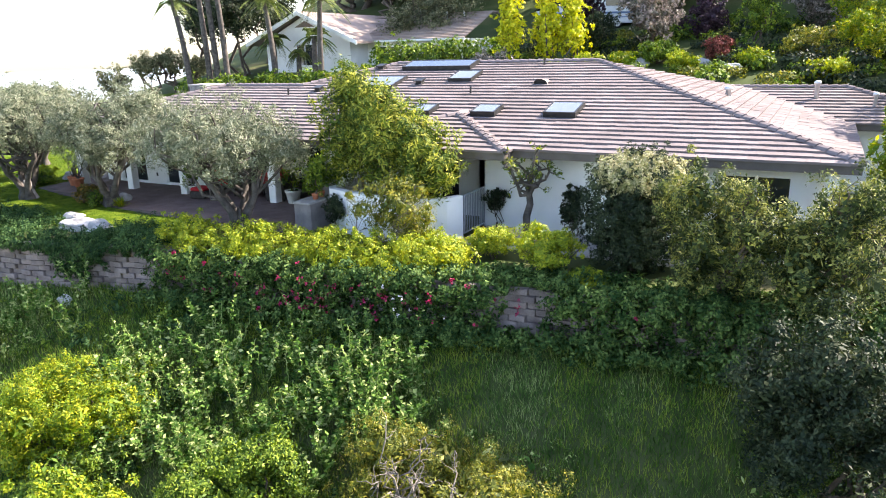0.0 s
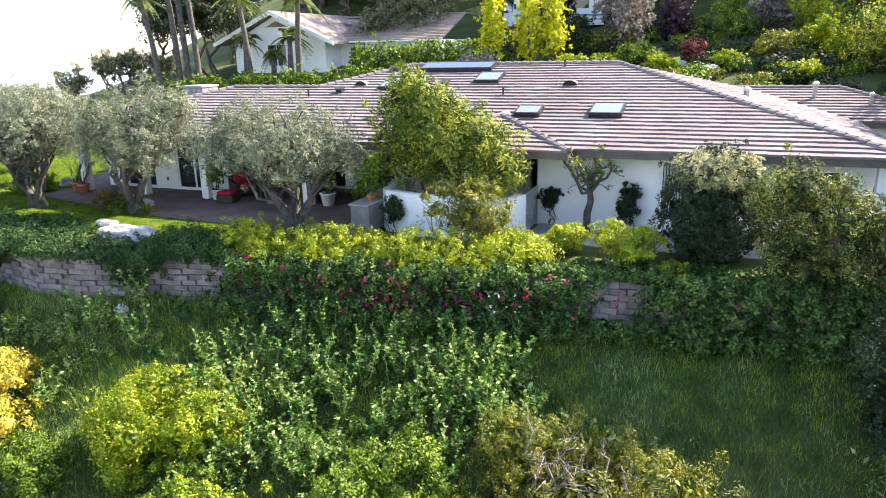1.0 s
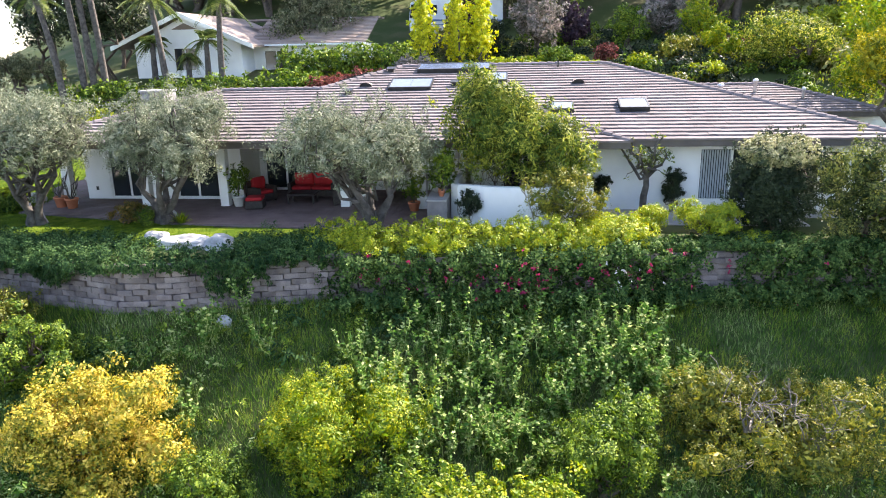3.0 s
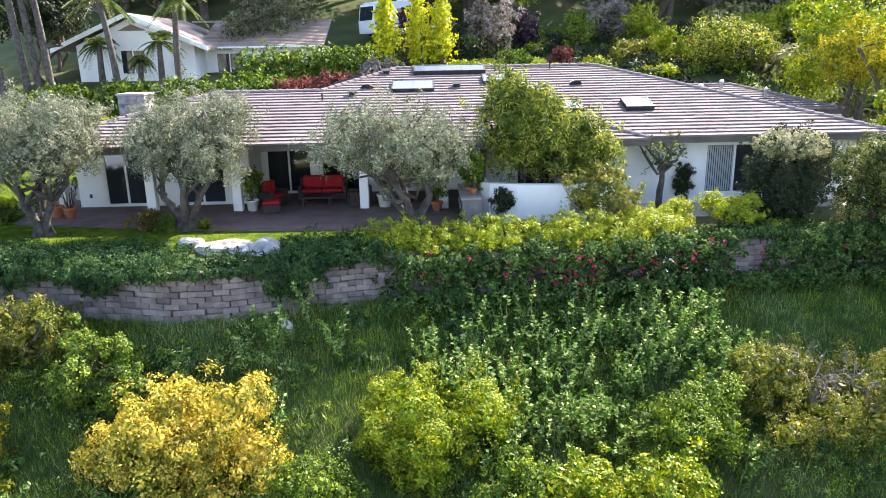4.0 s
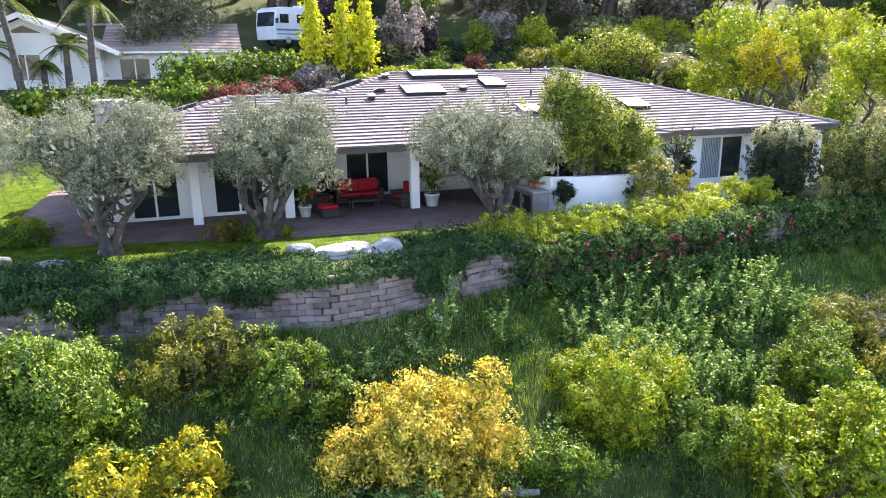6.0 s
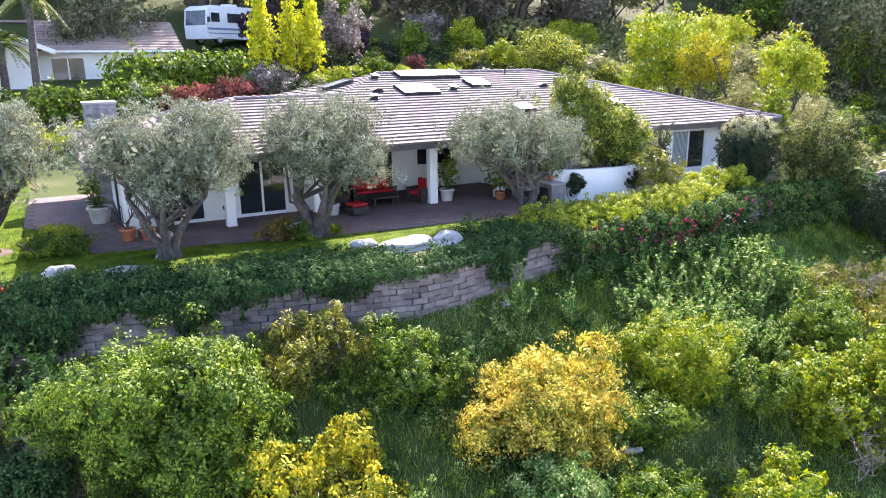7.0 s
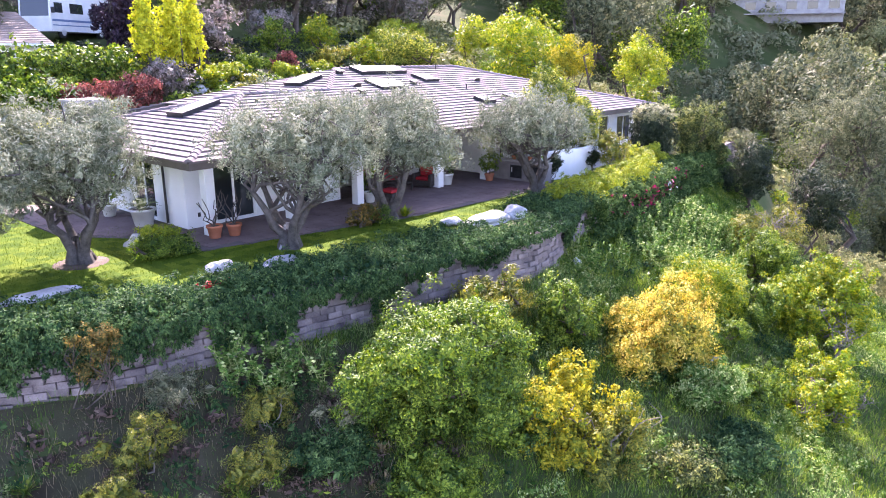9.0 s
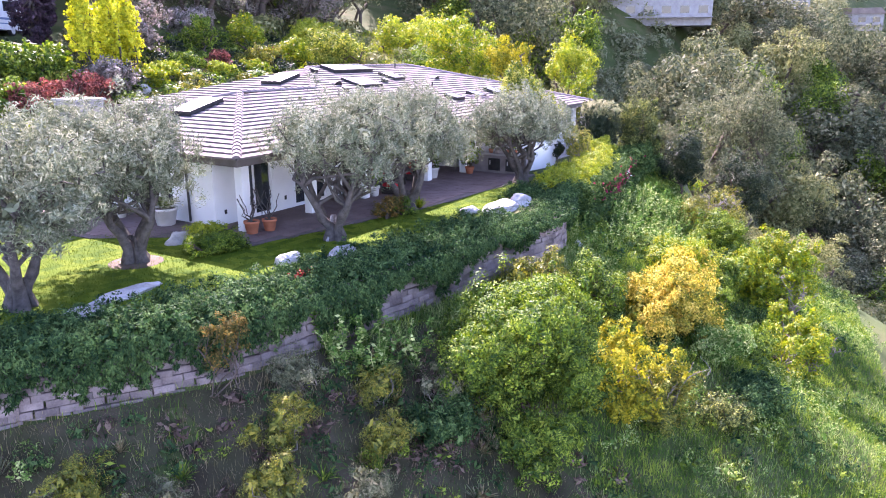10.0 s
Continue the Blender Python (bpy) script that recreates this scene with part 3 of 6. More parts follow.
opening(22.6, 24.2, -26.86, 0.02, 2.1, axis="y")
opening(25.2, 26.6, -26.86, 0.5, 2.1, axis="y", name="window", label="white-framed side window")
wall_run(20.72, 22.5, -20.32, 0.22, [], axis="y")
wall_run(-20.32, -11.0, 22.5, 0.22, [(-19.9, -18.0, 0.02, 2.2), (-17.6, -15.7, 0.02, 2.2), (-14.6, -12.6, 1.0, 2.0)])
opening(-19.9, -18.0, 22.54, 0.02, 2.2, panes=2)
opening(-17.6, -15.7, 22.54, 0.02, 2.2, panes=2)
opening(-14.6, -12.6, 22.54, 1.0, 2.0, panes=2, name="window", label="white-framed kitchen window")
wall_run(20.2, 22.5, -11.0, 0.22, [], axis="y")
wall_run(-11.0, -6.5, 20.2, 0.22, [(-9.6, -8.0, 0.0, 2.1)])
opening(-9.6, -8.0, 20.24, 0.02, 2.1)
wall_run(19.0, 20.2, -6.7, 0.2, [], axis="y")
wall_run(-6.7, 3.0, 19.0, 0.22, [(-2.6, -0.35, 0.3, 2.2), (0.6, 2.4, 0.5, 2.1)])
opening(-2.6, -0.35, 19.04, 0.3, 2.2, slats=True, label="white-framed sliding door with grey blinds")
opening(0.6, 2.4, 19.04, 0.5, 2.1, name="window", label="white-framed window by the side gate")
wall_run(19.22, 35, 3.0, 0.22, [], axis="y")
wall_run(3.22, 8.2, 29.0, 0.22, [(5.0, 6.4, 0.9, 2.0)])
opening(5.0, 6.4, 29.04, 0.9, 2.0, name="window", label="white-framed rear window")
for lo, hi in (((-26.9, 29.0, -0.1), (-18, 29.22, 2.46)), ((-18, 29.0, -0.1), (-17.8, 35, 2.46)), ((-18, 35, -0.1), (8.2, 35.22, 2.46)), ((8.0, 29.22, -0.1), (8.2, 35, 2.46))):
    home("wall", boxes((lo, hi)), STUCCO, "white stucco rear wall")
home("floor", boxes(((-26.6, 22.8, -0.05), (2.9, 34.9, 0.0))), INTERIOR, "interior floor coloured dark for unlit rooms")
for cx in (-26.81, -23.53, -20.3, -15.5):
    column(cx, 19.2)
column(-12.5, 18.9, 0.36)
column(3.3, 18.6, 0.3)
home("beam", boxes(((XW + 0.9, 19.02, 2.3), (-11.0, 19.38, 2.459))), TRIM, "taupe porch beam")
home("beam", boxes(((-26.98, 19.39, 2.3), (-26.64, 28.9, 2.455))), TRIM, "taupe porch beam")
home("downpipe", tubes("downpipe", [([(-26.98, 21.7, 0.05), (-26.98, 21.7, 2.2), (-27.4, 21.7, 2.4)], [0.045] * 3)]), METAL, "dark rain downpipe")
for wx in (-20.55, -26.45, -23.5):
    home("wall_outlet", boxes(((wx - 0.05, 20.48, 0.35), (wx + 0.05, 20.499, 0.5))), METAL, "small dark outlet cover")


# skylights, panels and vents
def roof_box(name, m, x, y, w, h, lift, label, pane_mat, frame_mat, split=1):
    """A framed box lying on a roof slope, centred at plan distance y up the slope."""
    c = math.cos(TILT_R)
    fr = bmesh.new()
    e = 0.06
    box(fr, (-w / 2, -h / 2, 0.0), (-w / 2 + e, h / 2, lift))
    box(fr, (w / 2 - e, -h / 2, 0.0), (w / 2, h / 2, lift))
    box(fr, (-w / 2 + e, -h / 2, 0.0), (w / 2 - e, -h / 2 + e, lift))
    box(fr, (-w / 2 + e, h / 2 - e, 0.0), (w / 2 - e, h / 2, lift))
    ob = home(name, fr, frame_mat, label)
    ob.matrix_basis = m @ pose(x, y / c, 0.03)
    wp = (w - 2 * e) / split
    for i in range(split):
        part("pane", boxes(((-w / 2 + e + wp * i + 0.01 * (i > 0), -h / 2 + e, lift - 0.06), (-w / 2 + e + wp * (i + 1), h / 2 - e, lift - 0.015))), pane_mat, ob)
    return ob


SKL = "framed roof skylight"
roof_box("solar_panel", FRONT, -12.0, 8.4, 3.3, 1.0, 0.2, "row of roof solar panels", SOLAR, METAL, 3)
roof_box("skylight", FRONT, -13.65, 6.15, 1.85, 1.3, 0.16, SKL, SKYGLASS, METAL, 2)
roof_box("skylight", FRONT, -10.05, 6.85, 1.05, 1.15, 0.18, SKL, SKYGLASS, METAL)
roof_box("skylight", FRONT, -4.65, 3.2, 1.1, 1.1, 0.2, SKL, SKYGLASS, METAL)
roof_box("skylight", FRONT, -7.35, 3.0, 0.9, 0.85, 0.2, SKL, SKYGLASS, METAL)
roof_box("skylight", FRONT, -9.85, 2.95, 0.9, 0.8, 0.2, SKL, SKYGLASS, METAL)
roof_box("skylight", WEST, -24.25, 3.9, 1.2, 1.7, 0.2, SKL, SKYGLASS, METAL)
roof_box("skylight", MWEST, -26.9, 3.95, 1.3, 1.4, 0.2, SKL, SKYGLASS, METAL)


def hood_vent(x, y):
    """A half-round hooded roof vent."""
    bm = bmesh.new()
    seg = 10
    lo = [bm.verts.new((0.28 * math.cos(math.pi * i / seg), -0.16, 0.20 * math.sin(math.pi * i / seg))) for i in range(seg + 1)]
    hi = [bm.verts.new((0.20 * math.cos(math.pi * i / seg), 0.3, 0.05 * math.sin(math.pi * i / seg))) for i in range(seg + 1)]
    for i in range(seg):
        bm.faces.new((lo[i], lo[i + 1], hi[i + 1], hi[i]))
    ob = home("roof_vent", bm, TILE_OLD, "half-round brown roof vent")
    ob.matrix_basis = FRONT @ pose(x, y / math.cos(TILT_R), 0.05)
    bm = bmesh.new()
    c0 = [bm.verts.new((0.26 * math.cos(math.pi * i / seg), -0.12, 0.18 * math.sin(math.pi * i / seg))) for i in range(seg + 1)]
    bm.faces.new(c0)
    part("grille", bm, METAL, ob)


for vx, vy in ((-6.55, 6.2), (-15.65, 6.2)):
    hood_vent(vx, vy)
for vx, vy in ((-11.75, 6.1), (-16.2, 5.2), (-14.9, 8.2)):
    ob = home("roof_vent", boxes(((-0.16, -0.16, 0), (0.16, 0.16, 0.05)), ((-0.13, -0.13, 0.05), (0.13, 0.13, 0.16)), ((-0.19, -0.19, 0.16), (0.19, 0.19, 0.2))), METAL, "boxy dark metal roof vent")
    ob.matrix_basis = FRONT @ pose(vx, vy / math.cos(TILT_R), 0.04)
for vx, vy in ((-8.9, 4.9), (-7.3, 8.5), (-17.4, 4.6)):
    home("vent_pipe", tubes("vent_pipe", [([(vx, YF + vy, EAVE + PITCH * vy), (vx, YF + vy, EAVE + PITCH * vy + 0.32)], [0.04, 0.04])]), METAL, "thin dark vent pipe")
for vx, vy, r, h in ((2.6, 30.9, 0.09, 0.6), (4.6, 30.0, 0.07, 0.45), (-0.2, 26.4, 0.1, 0.25)):
    zb = EAVE + PITCH * (vy - RY) if vx > 0 else EAVE + PITCH * (XE - vx)
    bm = lathe([(r, zb - 0.1), (r, zb + h), (r * 1.5, zb + h), (r * 1.5, zb + h + 0.08), (r * 0.6, zb + h + 0.14)], 12)
    ob = home("vent_pipe", bm, STEEL, "pale capped flue pipe")
    bmv = ob.data
    for v in bmv.vertices:
        v.co.x += vx
        v.co.y += vy

# chimney of stacked stone
chim = home("chimney", boxes(((-27.53, 26.73, -0.1), (-26.37, 27.97, 4.0))), STONE, "stacked grey stone chimney")
rngc = random.Random(3)
zc = -0.05
while zc < 3.98:
    hh = rngc.choice((0.12, 0.16, 0.2))
    for face in range(4):
        a = 0.0
        ln = 1.24 if face % 2 else 1.16
        while a < ln - 0.02:
            w = min(rngc.uniform(0.25, 0.5), ln - a)
            o = rngc.uniform(0.025, 0.06)
            if zc > 2.3:
                bm = bmesh.new()
                if face == 0:
                    box(bm, (-27.53 + a, 26.73 - o, zc), (-27.53 + a + w - 0.012, 26.73, min(zc + hh - 0.012, 4.0)))
                elif face == 1:
                    box(bm, (-26.37, 26.73 + a, zc), (-26.37 + o, 26.73 + a + w - 0.012, min(zc + hh - 0.012, 4.0)))
                elif face == 2:
                    box(bm, (-27.53 + a, 27.97, zc), (-27.53 + a + w - 0.012, 27.97 + o, min(zc + hh - 0.012, 4.0)))
                else:
                    box(bm, (-27.53 - o, 26.73 + a, zc), (-27.53, 26.73 + a + w - 0.012, min(zc + hh - 0.012, 4.0)))
                part("stone", bm, STONE, chim)
            a += w
    zc += hh
part("chimney_cap", boxes(((-27.61, 26.65, 4.001), (-26.29, 28.05, 4.09)), bev=0.01), CONCRETE, chim, "pale concrete cap")


# ---- patio ----
PATIO = [(-28.1, 17.75), (-26.2, 17.25), (-20.2, 16.0), (-14.8, 15.55), (-11.25, 15.6), (-11.25, 22.5), (-20.1, 22.5), (-20.1, 20.5), (-26.9, 20.5), (-26.9, 29.0), (-30.1, 29.0), (-30.1, 22.8), (-28.4, 20.3)]


def inside(x, y, poly):
    hit_ = False
    for (ax, ay), (bx, by) in zip(poly, poly[1:] + poly[:1]):
        if (ay > y) != (by > y) and x < (bx - ax) * (y - ay) / (by - ay) + ax:
            hit_ = not hit_
    return hit_


bm = bmesh.new()
top = [bm.verts.new((x, y, -0.016)) for x, y in PATIO]
low = [bm.verts.new((x, y, -0.22)) for x, y in PATIO]
bm.faces.new(top)
for i in range(len(PATIO)):
    bm.faces.new((low[i], low[(i + 1) % len(PATIO)], top[(i + 1) % len(PATIO)], top[i]))
patio = tagged(part("patio", bm, JOINT), "reddish-brown paved patio under the porch roof", "patio", kind="structure")
PW = 0.42
paver_me = None
rest = []
near = 0
rngp = np.random.default_rng(5)
for i in range(-80, -20):
    for j in range(30, 75):
        x, y = i * PW + (0.5 * PW if j % 2 else 0), j * PW
        if all(inside(x + a * PW * 0.49, y + b * PW * 0.49, PATIO) for a in (-1, 1) for b in (-1, 1)):
            h = PW / 2 - 0.006
            dz = 0.002 * rngp.standard_normal()
            if near < 290 and y < 18.6:
                if paver_me is None:
                    paver_me = bpy.data.meshes.new("paver")
                    b2 = bmesh.new()
                    box(b2, (-h, -h, -0.014), (h, h, 0.0))
                    b2.to_mesh(paver_me)
                    b2.free()
                    paver_me.materials.append(PAVER)
                p = part("paver", paver_me, None, patio)
                p.location = (x, y, dz)
                near += 1
            else:
                rest.append([(x - h, y - h, -0.014), (x + h, y - h, -0.014), (x + h, y + h, -0.014), (x - h, y + h, -0.014), (x - h, y - h, dz), (x + h, y - h, dz), (x + h, y + h, dz), (x - h, y + h, dz)])
FQ = np.array([(4, 5, 6, 7), (0, 1, 5, 4), (1, 2, 6, 5), (2, 3, 7, 6), (3, 0, 4, 7)])
f = part("pavers", raw_mesh("pavers", np.array(rest), 4, (np.arange(len(rest))[:, None, None] * 8 + FQ[None]).reshape(-1, 4)), PAVER, patio)
f["kind"] = "stuff"
path = part("pavement", boxes(((-6.4, 16.7, -0.2), (0.5, 17.9, -0.03)), ((-6.4, 17.9, -0.2), (3.0, 19.0, -0.03))), CONCRETE)
tagged(path, "pale concrete path along the house wall", "path", kind="structure")


# ---- retaining wall ----
BH, BL = 0.165, 0.44
rw = thing("retaining_wall", (-20, 12, -1.4), "grey split-block retaining wall below the lawn", "wall", kind="structure")
RWI = rw.matrix_world.inverted()
block_me = bpy.data.meshes.new("block")
b2 = bmesh.new()
box(b2, (-BL / 2 + 0.003, -0.12, 0.002), (BL / 2 - 0.003, 0.17, BH - 0.002), 0.011)
for v in b2.verts:
    if v.co.y < -0.05:
        v.co.y += 0.05 * noise.noise(v.co * 9)
b2.to_mesh(block_me)
b2.free()
block_me.materials.append(BLOCK)
back_v, back_f, extra = [], [], []
count = 0
xs = np.arange(-40, 12, 0.02)
ys = wall_y(xs)
arc = np.concatenate([[0], np.cumsum(np.hypot(np.diff(xs), np.diff(ys)))])
tv = np.array([v.co[:] for v in block_me.vertices])
tf = [tuple(p.vertices) for p in block_me.polygons]
rngw = np.random.default_rng(8)
EV, EF = [], {}
for k in range(9):
    z = -1.5 + k * BH
    s = 0.3 + (BL / 2 if k % 2 else 0)
    while s < arc[-1] - 0.4:
        x, y = np.interp(s, arc, xs), np.interp(s, arc, ys)
        x2, y2 = np.interp(s + 0.15, arc, xs), np.interp(s + 0.15, arc, ys)
        ang = math.degrees(math.atan2(y2 - y, x2 - x))
        top_z = 0.0 if -31 < x < -13.5 else -0.16
        if z + BH < top_z + 0.05:
            m = pose(x, y - 0.02 + 0.022 * k + 0.028 * rngw.standard_normal(), z + 0.004 * rngw.standard_normal(), 0, 0.8 * rngw.standard_normal(), ang + 3.6 * rngw.standard_normal())
            if -19.5 < x < -14.5 and count < 130 or (-35.5 < x < -31 and count < 280):
                ob = part("block", block_me, None, rw)
                ob.matrix_parent_inverse = RWI
                ob.matrix_basis = m
                count += 1
            else:
                M = np.array(m)
                base = len(EV) and sum(len(a) for a in EV)
                EV.append(tv @ M[:3, :3].T + M[:3, 3])
                for f in tf:
                    EF.setdefault(len(f), []).append([i + base for i in f])
        s += BL
me = bpy.data.meshes.new("blocks")
me.from_pydata(np.concatenate(EV).tolist(), [], [f for g in EF.values() for f in g])
ob = part("blocks", me, BLOCK, rw)
ob.matrix_parent_inverse = RWI
ob["kind"] = "stuff"


# white garden wall with its gate
def ribbon_wall(name, pts, z0, z1, thick, mat_):
    bm = bmesh.new()
    pts = [Vector((x, y, 0)) for x, y in pts]
    prev = None
    rings = []
    for i, p in enumerate(pts):
        d = (pts[min(i + 1, len(pts) - 1)] - pts[max(i - 1, 0)]).normalized()
        n = Vector((-d.y, d.x, 0)) * thick / 2
        rings.append([bm.verts.new((q.x, q.y, z)) for q, z in ((p + n, z0), (p - n, z0), (p - n, z1), (p + n, z1))])
    for a, b in zip(rings, rings[1:]):
        for i in range(4):
            bm.faces.new((a[i], b[i], b[(i + 1) % 4], a[(i + 1) % 4]))
    bm.faces.new(rings[0][::-1])
    bm.faces.new(rings[-1])
    bmesh.ops.recalc_face_normals(bm, faces=bm.faces)
    return part(name, bm, mat_)


gw = ribbon_wall("garden_wall", [(-11.1, 18.8), (-11.1, 17.0), (-10.9, 16.75), (-10.0, 16.45), (-9.0, 16.25), (-8.0, 16.15), (-7.3, 16.3), (-6.75, 16.7), (-6.5, 17.2)], -0.15, 1.3, 0.24, STUCCO)
tagged(gw, "low curved white stucco garden wall", "wall", kind="structure")
gate = thing("garden_gate", (-6.45, 17.32, 0), "grey iron bar gate between white walls", "gate")
part("gate_frame", boxes(((-0.02, 0, 0.08), (0.02, 1.5, 0.12)), ((-0.02, 0, 1.25), (0.02, 1.5, 1.29)), ((-0.02, 0, 0.12), (0.02, 0.04, 1.25)), ((-0.02, 1.46, 0.12), (0.02, 1.5, 1.25))), IRON, gate)
for i in range(11):
    part("bar", boxes(((-0.01, 0.13 + i * 0.12, 0.12), (0.01, 0.15 + i * 0.12, 1.25))), IRON, gate)


# ---- patio furniture ----
def cushion(lo, hi, m=None):
    bm = bmesh.new()
    box(bm, lo, hi, 0.05, m)
    return bm


def wicker_seat(name, at, w, turn, label, category, seats):
    e = thing(name, at, label, category, "wicker lounge set", turn)
    d = 0.82
    part("base", boxes(((-w / 2, -d / 2, 0.06), (w / 2, d / 2, 0.32)), bev=0.02), WICKER, e)
    part("backrest", boxes(((-w / 2, d / 2 - 0.14, 0.321), (w / 2, d / 2, 0.82)), bev=0.02), WICKER, e)
    for sx in (-1, 1):
        part("armrest", boxes(((sx * (w / 2 - 0.07) - 0.07, -d / 2, 0.321), (sx * (w / 2 - 0.07) + 0.07, d / 2 - 0.141, 0.6)), bev=0.02), WICKER, e)
        for sy in (-1, 1):
            part("leg", boxes(((sx * (w / 2 - 0.07) - 0.03, sy * (d / 2 - 0.07) - 0.03, 0), (sx * (w / 2 - 0.07) + 0.03, sy * (d / 2 - 0.07) + 0.03, 0.061))), WICKER, e)
    cw = (w - 0.3) / seats
    for i in range(seats):
        x0 = -w / 2 + 0.15 + i * cw
        part("seat_cushion", cushion((x0 + 0.005, -d / 2 + 0.01, 0.322), (x0 + cw - 0.005, d / 2 - 0.15, 0.46)), RED, e, "red cushion")
        part("back_cushion", cushion((x0 + 0.005, d / 2 - 0.32, 0.462), (x0 + cw - 0.005, d / 2 - 0.145, 0.95)), RED, e, "red cushion")
    return e


wicker_seat("sofa", (-17.35, 21.1, 0), 1.95, 0, "dark wicker sofa with red cushions", "sofa", 2)
wicker_seat("armchair", (-15.75, 19.75, 0), 0.95, -75, "dark wicker armchair with a red cushion", "armchair", 1)
wicker_seat("armchair", (-19.2, 20.1, 0), 0.95, 60, "dark wicker armchair with red cushions", "armchair", 1)
ot = thing("ottoman", (-18.95, 18.75, 0), "dark wicker footstool with a red cushion", "ottoman", "wicker lounge set", 10)
part("base", boxes(((-0.34, -0.34, 0.03), (0.34, 0.34, 0.32)), bev=0.02), WICKER, ot)
part("seat_cushion", cushion((-0.33, -0.33, 0.322), (0.33, 0.33, 0.46)), RED, ot, "red cushion")
ct = thing("coffee_table", (-17.4, 19.8, 0), "low dark wicker coffee table", "table")
part("tabletop", boxes(((-0.55, -0.35, 0.34), (0.55, 0.35, 0.4)), bev=0.01), WICKER, ct)
for sx in (-1, 1):
    for sy in (-1, 1):
        part("leg", boxes(((sx * 0.5 - 0.03, sy * 0.3 - 0.03, 0), (sx * 0.5 + 0.03, sy * 0.3 + 0.03, 0.34))), WICKER, ct)

# outdoor kitchen counter
kc = thing("outdoor_kitchen", (-11.6, 17.4, 0), "grey stone outdoor kitchen counter beside the garden wall", "counter")
part("body", boxes(((-0.32, -1.4, 0), (0.34, 1.4, 0.86))), COUNTER, kc)
part("worktop", boxes(((-0.37, -1.45, 0.861), (0.34, 1.45, 0.92)), bev=0.01), CONCRETE, kc, "pale stone worktop")
for y0, y1 in ((-1.2, -0.5), (-0.2, 0.45)):
    d = part("door", boxes(((-0.345, y0, 0.12), (-0.321, y1, 0.72)), bev=0.006), METAL, kc, "dark steel door")
    part("handle", boxes(((-0.375, y1 - 0.12, 0.4), (-0.346, y1 - 0.09, 0.6))), STEEL, d)
part("grill_hood", lathe([(0.28, 0.921), (0.28, 1.05), (0.22, 1.2), (0.08, 1.26)], 16), COUNTER, kc, "rounded grill hood")


# ---- pots ----
def pot(kind_, at, r, h, label, mat_):
    e = thing("plant_pot", at, label, "plant pot")
    part("pot", lathe([(r * 0.68, 0.0), (r * 0.72, 0.02), (r * 0.95, h - 0.08), (r * 1.06, h - 0.075), (r * 1.06, h), (r * 0.9, h), (r * 0.88, h - 0.06)]), mat_, e)
    part("soil", lathe([(r * 0.87, h - 0.07), (r * 0.87, h - 0.05)]), SOIL, e)
    rng = np.random.default_rng(int(abs(at[0] * 100)))
    if kind_ == "sago":
        q = []
        for i in range(34):
            a, el = rng.uniform(0, 2 * math.pi), rng.uniform(0.5, 1.3)
            d = np.array([math.cos(a) * math.cos(el), math.sin(a) * math.cos(el), math.sin(el)])
            for s in np.linspace(0.15, 1, 12):
                p = np.array([0, 0, h - 0.05]) + d * s * 0.75 - np.array([0, 0, 0.35 * s * s])
                side = unit(np.cross(d, (0, 0, 1)))
                for sg in (-1, 1):
                    w = unit(side * sg + d * 0.4) * 0.16 * (1.1 - 0.6 * s)
                    q.append([p, p + w * 0.5 + d * 0.012, p + w, p + w * 0.5 - d * 0.012])
        part("fronds", raw_mesh("fronds", q, 4), L_PALM, e)
    elif kind_ == "twig":
        runs = []
        for i in range(7):
            a = rng.uniform(0, 2 * math.pi)
            tip = np.array([math.cos(a) * rng.uniform(0.2, 0.55), math.sin(a) * rng.uniform(0.2, 0.55), h + rng.uniform(0.6, 1.2)])
            runs.append(limb((0, 0, h - 0.06), tip, 0.022, 0.012, 6, 0.14, rng))
        part("stem", tubes("stem", runs, 6), BARK, e)
    else:
        stem = limb((0, 0, h - 0.06), (0.05, 0.02, h + 0.7), 0.03, 0.015, 5, 0.1, rng)
        part("stem", tubes("stem", [stem], 6), BARK_DARK, e)
        part("leaves", foliage("leaves", [(0, 0, h + 0.55, 0.42, 0.42, 0.5), (0.1, 0.1, h + 0.95, 0.3, 0.3, 0.3)], 60, 12, 0.12, 0.06, 0.1, int(abs(at[0] * 77)), 0.3), L_GREEN, e)
    return e


pot("shrub", (-19.75, 19.1, 0), 0.24, 0.42, "white pot with a slim green plant by the column", POTWHITE)
pot("shrub", (-14.75, 19.35, 0), 0.3, 0.5, "white pot with a leafy shrub on the patio", POTWHITE)
pot("shrub", (-12.75, 18.45, 0), 0.22, 0.34, "terracotta pot with a small plant by the counter", TERRA)
pot("twig", (-26.95, 18.75, 0), 0.25, 0.42, "terracotta pot with a bare crooked stem", TERRA)
pot("twig", (-26.35, 18.55, 0), 0.24, 0.4, "terracotta pot with bare thin stems", TERRA)
pot("sago", (-27.6, 22.2, 0), 0.42, 0.6, "large pale pot with a sago palm", POTWHITE)
pot("shrub", (-27.7, 24.6, 0), 0.28, 0.45, "pale pot with a dark green shrub", POTWHITE)
for x, y, z, r in ((-11.55, 17.9, 0.92, 0.12), (-11.5, 16.6, 0.92, 0.11), (-11.55, 17.0, 0.92, 0.1)):
    pot("shrub", (x, y, z), r, 0.2, "small pot of herbs on the counter", TERRA)


